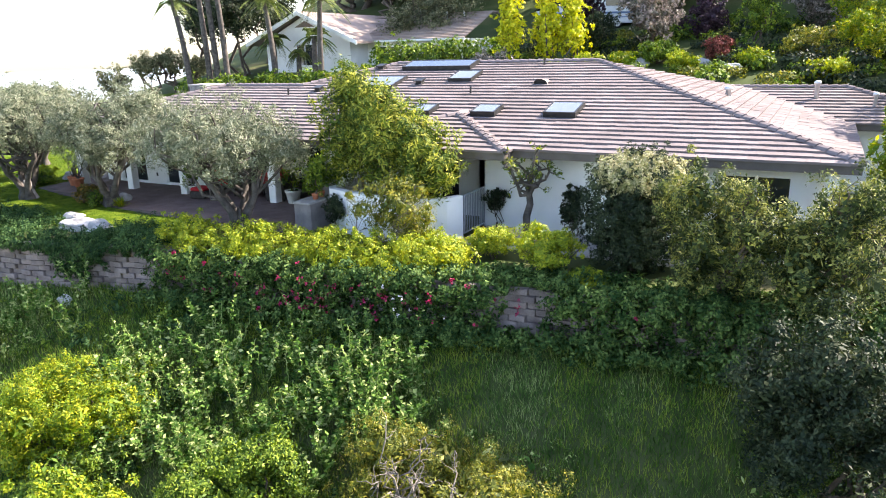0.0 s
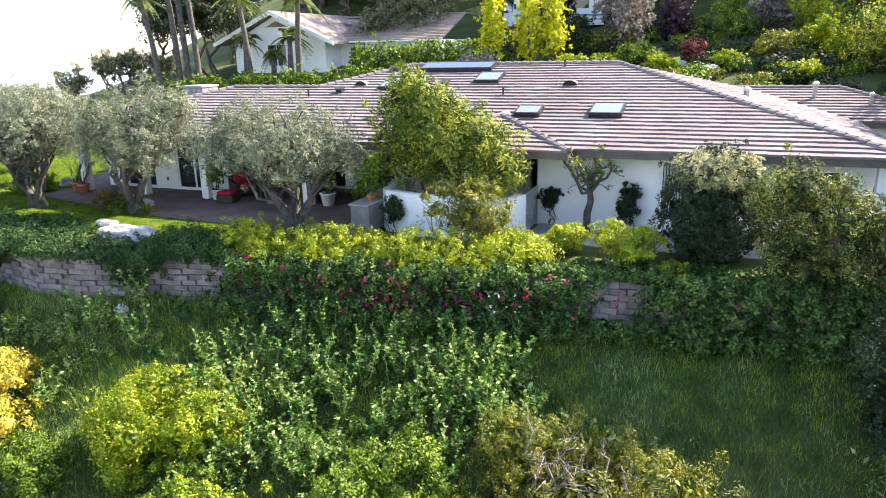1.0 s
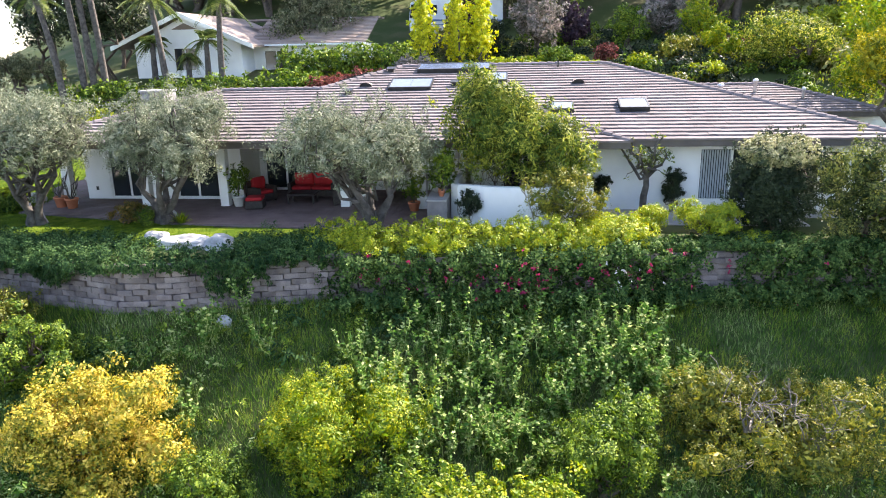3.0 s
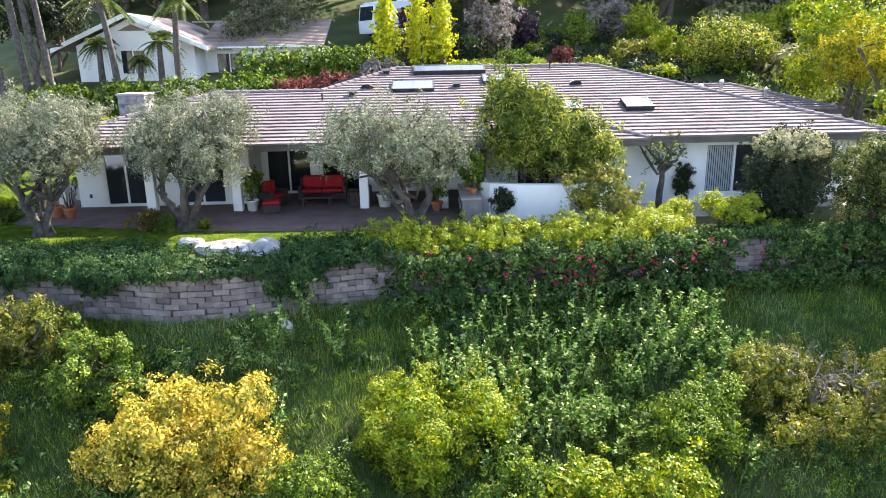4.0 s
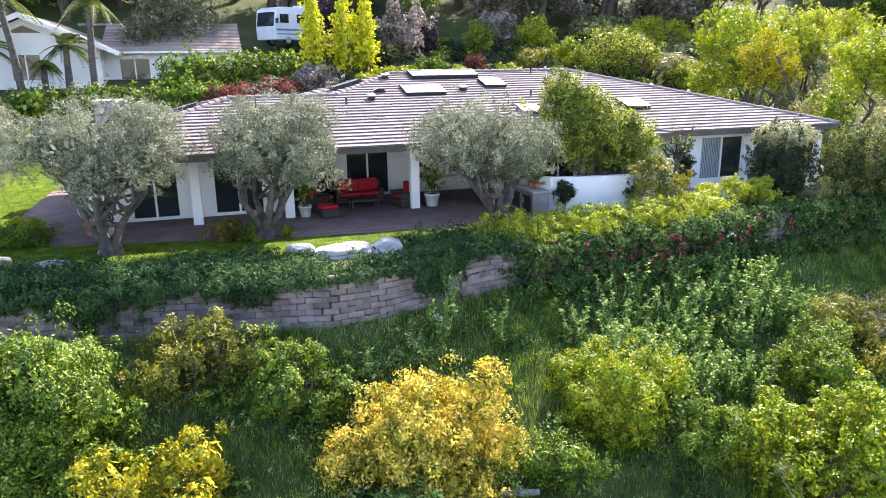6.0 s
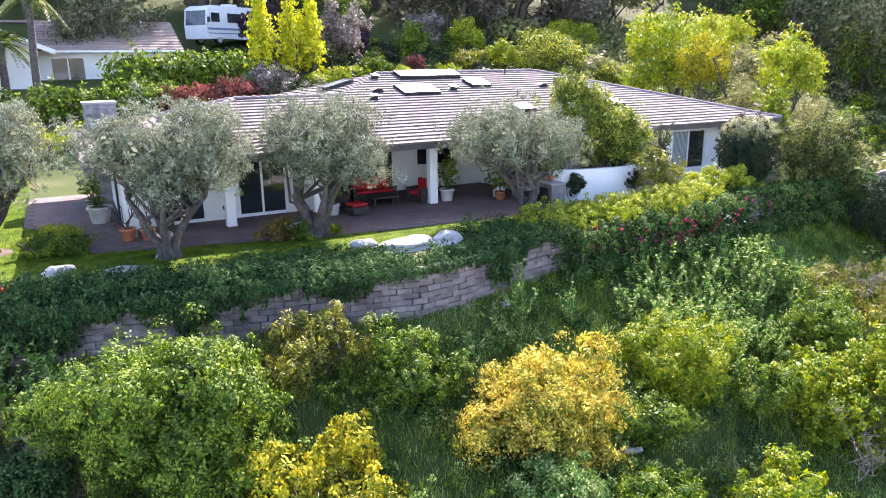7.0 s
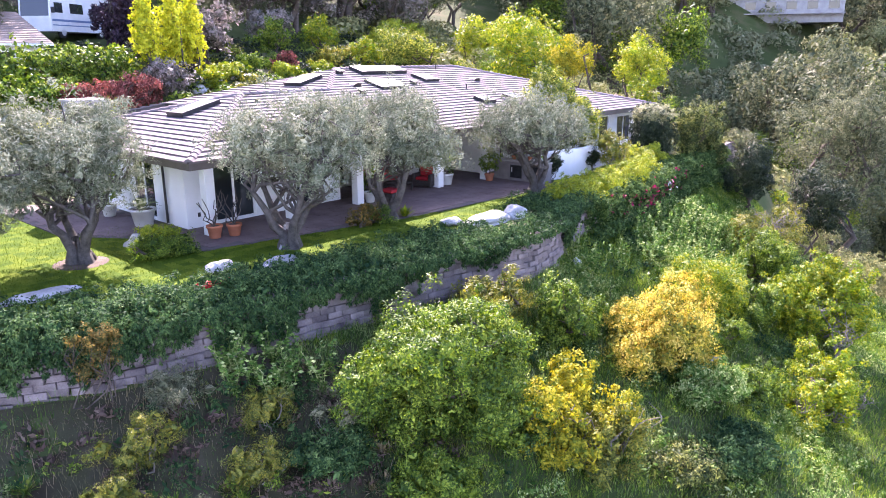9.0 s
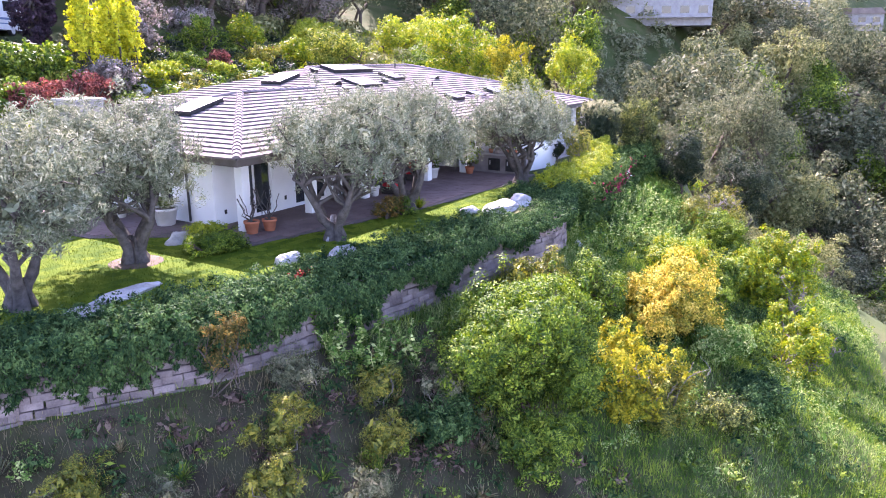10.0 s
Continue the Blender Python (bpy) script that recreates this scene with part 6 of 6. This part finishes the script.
for i, (x, y) in enumerate(((-11.6, 43.0), (-9.6, 44.2), (-7.7, 45.4), (-4.0, 45.2), (-2.0, 43.6), (-13.6, 41.6))):
    boulder((x, y, gz(x, y) + 0.1), (0.55, 0.45, 0.4), 20 + i, "pale rock of the garden rockery")
far_tree("dark_tree", -39.2, 43.2, 11.5, 2.6, L_DARK, "large dark green tree beside the neighbour's house", seed=290, clumps=420)
far_tree("dark_tree", -44.5, 46.0, 13.5, 3.6, L_DARK, "large dark green tree beyond the palms", seed=296, clumps=620)
far_tree("dark_tree", -41.0, 48.5, 13.0, 3.2, L_DARK, "large dark green tree beyond the palms", seed=297, clumps=560)
far_tree("dark_tree", -13.6, 52.5, 11.2, 1.6, L_PURPLE, "dark maroon tree beside the motorhome", tall=2.6, seed=291)
for i, (x, y, top, r) in enumerate(((-45.2, 39.0, 6.1, 1.3), (-43.6, 40.2, 6.2, 1.2), (-42.2, 41.2, 5.6, 1.0), (-47.5, 37.5, 4.9, 1.3))):
    far_tree("knoll_bush", x, y, top, r, L_GREY, "windblown grey-green bush on the knoll", "shrub", seed=292 + i, clumps=300, leaf_l=0.15)
# hedge along the neighbour's edge
hb = [(x, 38.2 + (x + 38) * 0.12, gz(x, 38.2 + (x + 38) * 0.12) + 0.75, 0.8, 0.8, 1.0 + 0.2 * math.sin(x * 1.7)) for x in np.linspace(-40, -22.5, 22)]
plant("hedge", (-32, 39, gz(-32, 39)), hb, L_GREEN, "tall clipped green hedge along the neighbour's garden", "hedge", clumps=1300, per=13, length=0.2, width=0.12, clump_r=0.2, seed=270, stems=20, trunk_r=0.05, near=False, twigs=1)
hb = [(x, 36.2, gz(x, 36.2) + 0.3, 1.0, 1.0, 0.7) for x in np.linspace(-44, -24, 18)]
plant("hedge", (-33, 36.2, gz(-33, 36.2)), hb, L_HEDGE, "low golden-green hedge behind the lawn", "hedge", clumps=700, per=12, length=0.2, width=0.12, clump_r=0.2, seed=271, stems=16, trunk_r=0.05, near=False, twigs=1)
hb = [(x, 43.5 + (x + 21) * 0.3, gz(x, 43.5) + 1.0, 1.0, 0.9, 1.3) for x in np.linspace(-25, -17, 9)]
plant("hedge", (-21, 43.5, gz(-21, 43.5)), hb, L_GREEN, "tall loose green hedge on the rise", "hedge", clumps=800, per=12, length=0.2, width=0.12, clump_r=0.2, seed=272, stems=10, trunk_r=0.05, near=False, twigs=1)


# palms
def palm(x, y, top, seed, lean, label, fan=False, frond=2.2):
    z = gz(x, y)
    e = thing("palm_tree", (x, y, z), label, "palm tree", "palms beside the neighbour's house")
    rng = np.random.default_rng(seed)
    h = top - z
    part("trunk", tubes("trunk", [([(lean * s * s, 0, h * s - 0.1 * (s == 0)) for s in np.linspace(0, 1, 9)], np.linspace(0.24, 0.16, 9))], 9, rough=0.04, seed=seed), BARK, e, "slim grey palm trunk")
    q = []
    for i in range(30):
        a, el = rng.uniform(0, 2 * math.pi), rng.uniform(-0.5, 1.3)
        d = np.array([math.cos(a) * math.cos(el), math.sin(a) * math.cos(el), math.sin(el)])
        side = np.array([-math.sin(a), math.cos(a), 0.0])
        for s in np.linspace(0.12, 1, 22):
            p0 = np.array([lean, 0, h]) + d * s * frond - np.array([0, 0, 0.9 * s * s])
            for sg in (-1, 1):
                w = unit(side * sg + d * 0.5 + np.array([0, 0, -0.35])) * frond * 0.3 * (1.15 - s * 0.8)
                t = np.array([0, 0, 0.02]) + d * 0.035
                q.append([p0, p0 + w * 0.5 + t, p0 + w, p0 + w * 0.5 - t])
    part("fronds", raw_mesh("fronds", q, 4), L_PALM, e)


palm(-33.2, 40.3, 9.6, 300, -0.6, "tall slim palm with drooping fronds")
palm(-29.4, 40.8, 9.4, 301, 0.3, "tall slim palm with drooping fronds")
palm(-38.9, 37.4, 9.6, 302, -1.0, "tall leaning palm at the garden edge")
palm(-38.2, 38.7, 14.5, 303, -0.9, "very tall slim grey palm")
palm(-37.6, 38.9, 15.0, 304, -0.9, "very tall slim grey palm")
palm(-37.0, 39.3, 14.2, 308, -0.8, "very tall slim grey palm")
palm(-35.2, 42.6, 6.6, 305, 0.1, "short palm by the neighbour's wall", frond=1.5)
palm(-31.0, 42.2, 6.8, 306, 0.1, "short palm by the neighbour's wall", frond=1.6)
palm(-32.3, 41.9, 5.6, 307, 0.1, "small palm by the neighbour's wall", frond=1.0)


# neighbour's house
nz = 3.9
nb = thing("neighbour_house", (-30, 48, nz), "white gabled neighbour's house with a brown tiled roof", "house")
NBI = nb.matrix_world.inverted()


def nbp(name, data, mat_, label="", parent=None):
    ob = part(name, data, mat_, parent or nb, label)
    if parent is None:
        ob.matrix_parent_inverse = NBI
    return ob


def prism(pts, y0, y1):
    """An outline in x, z drawn along y."""
    bm = bmesh.new()
    a = [bm.verts.new((x, y0, z)) for x, z in pts]
    b = [bm.verts.new((x, y1, z)) for x, z in pts]
    bm.faces.new(a)
    bm.faces.new(b[::-1])
    for i in range(len(pts)):
        j = (i + 1) % len(pts)
        bm.faces.new((a[j], a[i], b[i], b[j]))
    bmesh.ops.recalc_face_normals(bm, faces=bm.faces)
    return bm


nbp("wall", prism([(-37.6, nz - 0.3), (-29.4, nz - 0.3), (-29.4, 6.55), (-33.6, 8.45), (-37.6, 6.6)], 44.6, 56), STUCCO, "white gable wall")
nbp("wall", boxes(((-29.4, 47.0, nz - 0.3), (-21.0, 53.0, 6.4))), STUCCO, "white side wall")
for s in (-1, 1):
    a = (-33.6, 8.72)
    b = (-39.0, 6.42) if s < 0 else (-28.2, 6.38)
    nbp("roof", prism([a, b, (b[0], b[1] - 0.18), (a[0], a[1] - 0.2)], 43.8, 56.5), TILE_OLD, "brown tiled gable roof")
    nbp("bargeboard", prism([(a[0], a[1] + 0.02), (b[0], b[1] + 0.02), (b[0], b[1] - 0.28), (a[0], a[1] - 0.3)], 43.7, 43.8), WHITE, "white bargeboard")


def slope_x(name, x0, x1, ya, za, yb, zb, mat_, n):
    """A tiled slope facing the garden, in stepped courses."""
    for i in range(n):
        bm = bmesh.new()
        t0, t1 = i / n, (i + 1) / n
        y0, y1, z0, z1 = ya + (yb - ya) * t0, ya + (yb - ya) * t1, za + (zb - za) * t0, za + (zb - za) * t1
        v = [bm.verts.new(c) for c in ((x0, y0, z0 + 0.07), (x1, y0, z0 + 0.07), (x1, y1 + 0.05, z1 + 0.02), (x0, y1 + 0.05, z1 + 0.02), (x0, y0, z0 - 0.05), (x1, y0, z0 - 0.05))]
        bm.faces.new(v[:4])
        bm.faces.new((v[4], v[5], v[1], v[0]))
        nbp("roof_course", bm, mat_, "course of brown tiles")


slope_x("roof", -29.6, -20.5, 46.2, 6.4, 51.5, 8.4, TILE_OLD, 18)
nbp("roof", prism([(-31.5, 8.3), (-20.5, 8.3), (-20.5, 8.45), (-31.5, 8.45)], 51.4, 53.5), TILE_OLD, "brown roof ridge")
nbp("gutter", boxes(((-29.6, 46.1, 6.28), (-20.5, 46.22, 6.4))), WHITE, "white gutter")
for x0, x1, z0, z1, y in ((-34.6, -32.8, 4.6, 6.3, 44.6), (-28.6, -26.6, 4.5, 6.0, 47.0), (-24.5, -22.5, 4.8, 6.0, 47.0)):
    w = nbp("window", boxes(((x0, y - 0.05, z0), (x1, y - 0.003, z0 + 0.08)), ((x0, y - 0.05, z1 - 0.08), (x1, y - 0.003, z1)), ((x0, y - 0.05, z0 + 0.08), (x0 + 0.08, y - 0.003, z1 - 0.08)), ((x1 - 0.08, y - 0.05, z0 + 0.08), (x1, y - 0.003, z1 - 0.08)), (((x0 + x1) / 2 - 0.04, y - 0.05, z0 + 0.08), ((x0 + x1) / 2 + 0.04, y - 0.003, z1 - 0.08))), WHITE, "white window frame")
    nbp("pane", boxes(((x0 + 0.08, y - 0.03, z0 + 0.08), (x1 - 0.08, y - 0.004, z1 - 0.08))), GLASS, parent=w)
nbp("gable_vent", prism([(-34.6, 7.55), (-32.6, 7.55), (-33.6, 8.0)], 44.55, 44.597), TILE_OLD, "louvred gable vent")
for x, y in ((-24, 50.3), (-22.6, 50.5)):
    nbp("vent_pipe", tubes("vent_pipe", [([(x, y, 7.8), (x, y, 8.5)], [0.07, 0.07])]), STEEL)

# motorhome
rv = thing("motorhome", (-14.9, 57.2, gz(-14.9, 57.2) + 0.05), "white motorhome with blue stripes parked on the rise", "motorhome", turn=35)
bm = prism([(-3.9, 0.45), (4.0, 0.45), (4.0, 3.0), (-3.2, 3.0), (-3.75, 2.75), (-3.95, 1.4)], -1.2, 1.2)
body = part("body", bm, RVWHITE, rv)
part("windscreen", prism([(-3.97, 1.5), (-3.8, 2.6), (-3.74, 2.6), (-3.9, 1.5)], -1.05, 1.05), GLASS, rv)
for x0, x1 in ((-3.4, -2.5), (-1.6, 0.0), (1.2, 2.6)):
    part("window", boxes(((x0, -1.225, 1.75), (x1, -1.203, 2.45))), GLASS, rv)
for z0, z1 in ((1.15, 1.3), (0.85, 0.92)):
    part("stripe", boxes(((-3.8, -1.222, z0), (3.95, -1.203, z1))), RVBLUE, rv)
part("roof_unit", boxes(((-0.6, -0.4, 3.001), (0.5, 0.4, 3.25)), bev=0.05), RVWHITE, rv)
part("mirror", boxes(((-3.9, -1.5, 1.7), (-3.8, -1.25, 2.1))), METAL, rv)
for wx in (-2.6, 2.2):
    for sy in (-1, 1):
        bm = lathe([(0.3, -0.14), (0.42, -0.12), (0.42, 0.12), (0.3, 0.14)], 18)
        w = part("wheel", bm, RUBBER, rv)
        w.matrix_basis = pose(wx, sy * 1.05, 0.42, 90)
        part("rim", lathe([(0.2, -0.15), (0.27, -0.15), (0.27, 0.15), (0.2, 0.15)], 14), STEEL, w)

# ---- woods ----
rng = np.random.default_rng(400)
wood_kinds = []
for i, (mt, lb) in enumerate(((L_WOODS, "dark green tree of the woods"), (L_GREY, "grey-green tree of the woods"), (L_PINE, "dense dark tree of the woods"), (L_GREEN, "leafy green tree of the woods"), (L_PALEPINK, "dusty pale tree of the woods"))):
    wood_kinds.append(plant("woodland_tree", (0, 500 + 12 * i, 0), lumpy((0, 500 + 12 * i, 3.4), (2.6, 2.6, 2.7), 10, 410 + i), mt, lb, "tree", "trees of the surrounding woods", 300, 18, 0.11, 0.06, 0.30, 420 + i, 0.55, 0.16, 2, None, 0.25, near=False, twigs=2))
    part("inner_foliage", mass("inner_foliage", (0, 500 + 12 * i, 0), lumpy((0, 500 + 12 * i, 3.4), (2.6, 2.6, 2.7), 10, 410 + i), 430 + i, 170, 0.10), mt, wood_kinds[-1])
fine_kinds = []
for i, (mt, lb) in enumerate(((L_WOODS, "leafy green tree of the valley"), (L_GREY, "grey-green tree of the valley"), (L_GREEN, "dense green tree of the valley"), (L_LIME, "bright green tree of the valley"))):
    fine_kinds.append(plant("valley_tree", (0, 560 + 12 * i, 0), lumpy((0, 560 + 12 * i, 3.2), (2.6, 2.6, 2.7), 12, 450 + i), mt, lb, "tree", "trees of the valley", 320, 20, 0.10, 0.05, 0.28, 460 + i, 0.6, 0.16, 3, None, 0.25, near=False, twigs=2))
    part("inner_foliage", mass("inner_foliage", (0, 560 + 12 * i, 0), lumpy((0, 560 + 12 * i, 3.2), (2.6, 2.6, 2.7), 12, 450 + i), 470 + i, 170, 0.09), mt, fine_kinds[-1])
valley = []
for i in range(30):
    valley.append((rng.uniform(11, 28), rng.uniform(-16, 17), rng.uniform(0.6, 1.15)))
for i in range(16):
    valley.append((rng.uniform(12, 28), rng.uniform(20, 44), rng.uniform(0.6, 1.1)))
for i in range(20):
    valley.append((rng.uniform(28, 55), rng.uniform(-12, 48), rng.uniform(1.1, 1.8)))
for i, (x, y, s) in enumerate(valley):
    m = pose(x, y, gz(x, y) - 0.3, 0, 0, rng.uniform(0, 360)) @ Matrix.Diagonal((s, s, s * rng.uniform(0.8, 1.1), 1))
    if i < 4:
        fine_kinds[i].matrix_world = m
    else:
        copy_thing(fine_kinds[(0, 1, 2, 0, 1, 3)[int(rng.integers(0, 6))]], m)
spots = []
for i in range(28):
    spots.append((rng.uniform(-11, 40), rng.uniform(57, 78), rng.uniform(0.9, 1.7)))
for i in range(18):
    spots.append((rng.uniform(-44, -12), rng.uniform(64, 78), rng.uniform(1.2, 2.0)))
for i in range(90):
    x = rng.uniform(46, 120)
    y = rng.uniform(-25, 75)
    spots.append((x, y, rng.uniform(1.1, 2.1)))
for i in range(8):
    spots.append((rng.uniform(-46, -36), rng.uniform(60, 72), rng.uniform(0.9, 1.4)))
for i, (x, y, s) in enumerate(spots):
    k = int(rng.integers(0, 10))
    src = wood_kinds[(0, 0, 0, 2, 1, 2, 2, 3, 3, 4 if x < 40 else 0)[k]]
    m = pose(x, y, gz(x, y) - 0.3, 0, 0, rng.uniform(0, 360)) @ Matrix.Diagonal((s, s, s * rng.uniform(0.8, 1.1), 1))
    if i < 5:
        wood_kinds[i].matrix_world = m
    else:
        copy_thing(src, m)
plant("pine_tree", (29.5, 12.2, gz(29.5, 12.2)), lumpy((29.5, 12.2, -3.0), (6.0, 5.5, 5.6), 14, 440), L_PINE, "broad dark pine tree in the valley", "tree", clumps=1300, per=26, length=0.24, width=0.07, clump_r=0.55, seed=440, trunk_r=0.35, near=False)
# undergrowth filling the rising garden and the valley sides
def undergrowth(n, x0, x1, y0, y1, r0, r1, mat_, label, seed, clumps, leaf_l):
    rg = np.random.default_rng(seed)
    b = []
    while len(b) < n:
        x, y = rg.uniform(x0, x1), rg.uniform(y0, y1)
        if x < 10.5 and y < 37.0 or (-39.5 < x < -19 and 41.0 < y < 58) or (-20 < x < -11 and 53 < y < 60):
            continue
        r = rg.uniform(r0, r1)
        b.append((x, y, gz(x, y) + r * 0.25, r, r, r * rg.uniform(0.5, 0.9)))
    o = ((x0 + x1) / 2, (y0 + y1) / 2, gz((x0 + x1) / 2, (y0 + y1) / 2))
    e = plant("undergrowth", ((x0 + x1) / 2, (y0 + y1) / 2, gz((x0 + x1) / 2, (y0 + y1) / 2)), b, mat_, label, "undergrowth", clumps=clumps, per=13, length=leaf_l, width=leaf_l * 0.5, clump_r=r0 * 0.45, seed=seed, trunk=False, near=False)
    part("inner_foliage", mass("inner_foliage", o, b, seed, 190, 0.13), mat_, e)
    e["kind"] = "stuff"


undergrowth(150, -24, 14, 37, 58, 0.5, 1.1, L_GREEN, "mixed green undergrowth of the rising garden", 470, 1500, 0.2)
undergrowth(110, -24, 16, 38, 58, 0.5, 1.2, L_DARK, "dark green undergrowth of the rising garden", 471, 1000, 0.2)
undergrowth(60, -22, 14, 38, 54, 0.4, 0.9, L_DRYSHRUB, "olive-brown undergrowth of the rising garden", 472, 500, 0.18)
undergrowth(430, 11, 62, -16, 62, 1.1, 2.6, L_WOODS, "grey-green undergrowth of the valley sides", 473, 4600, 0.17)
undergrowth(120, 11, 60, 10, 60, 0.8, 1.8, L_LIME, "bright green undergrowth of the valley sides", 474, 2200, 0.17)
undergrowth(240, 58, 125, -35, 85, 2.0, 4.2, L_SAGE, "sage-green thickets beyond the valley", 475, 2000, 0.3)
# far slope covered in low brush
fb = []
for i in range(900):
    x, y = rng.uniform(60, 260), rng.uniform(-60, 170)
    fb.append((x, y, gz(x, y) + 0.6, rng.uniform(1.5, 3.5), rng.uniform(1.5, 3.5), rng.uniform(1.0, 2.6)))
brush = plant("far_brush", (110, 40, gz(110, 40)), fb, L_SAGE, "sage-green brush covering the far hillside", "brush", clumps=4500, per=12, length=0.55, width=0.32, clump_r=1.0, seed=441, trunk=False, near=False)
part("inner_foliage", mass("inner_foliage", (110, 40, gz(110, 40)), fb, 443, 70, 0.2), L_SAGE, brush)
brush["kind"] = "stuff"
fb = []
for i in range(300):
    x, y = rng.uniform(-45, 90), rng.uniform(76, 140)
    fb.append((x, y, gz(x, y) + 1.0, rng.uniform(2, 4), rng.uniform(2, 4), rng.uniform(2, 4)))
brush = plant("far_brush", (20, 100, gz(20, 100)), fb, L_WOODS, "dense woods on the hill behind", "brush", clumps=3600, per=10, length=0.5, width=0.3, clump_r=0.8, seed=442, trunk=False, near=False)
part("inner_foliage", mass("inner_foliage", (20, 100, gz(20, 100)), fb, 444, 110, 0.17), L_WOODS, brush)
brush["kind"] = "stuff"


# far houses on the ridge
def far_house(x, y, w, d, h, turn, label, storeys=1):
    z = gz(x, y)
    e = thing("hillside_house", (x, y, z), label, "house", "", turn)
    part("wall", boxes(((-w / 2, -d / 2, -1.5), (w / 2, d / 2, h))), CONCRETE, e)
    part("roof", prism([(-w / 2 - 0.6, h), (w / 2 + 0.6, h), (w / 2 - 1, h + 1.6), (-w / 2 + 1, h + 1.6)], -d / 2 - 0.6, d / 2 + 0.6), TILE_OLD, e)
    n = int(w / 3)
    for s in range(storeys):
        for i in range(n):
            x0 = -w / 2 + (i + 0.25) * w / n
            wn_ = part("window", boxes(((x0, -d / 2 - 0.06, 0.8 + s * 2.7), (x0 + w / n * 0.5, -d / 2 - 0.002, 2.1 + s * 2.7))), GLASS, e)
    part("balcony", boxes(((-w / 2, -d / 2 - 1.6, -0.1), (w / 2, -d / 2 - 0.07, 0.1))), CONCRETE, e)


far_house(104, 41.5, 20, 9, 5.6, -70, "long pale grey two-storey hillside house with a deck", 2)
far_house(146, 27, 17, 9, 3.0, -75, "pale hillside house on the ridge")
far_house(200, 10.5, 14, 9, 3.0, -85, "pale hillside house on the ridge")
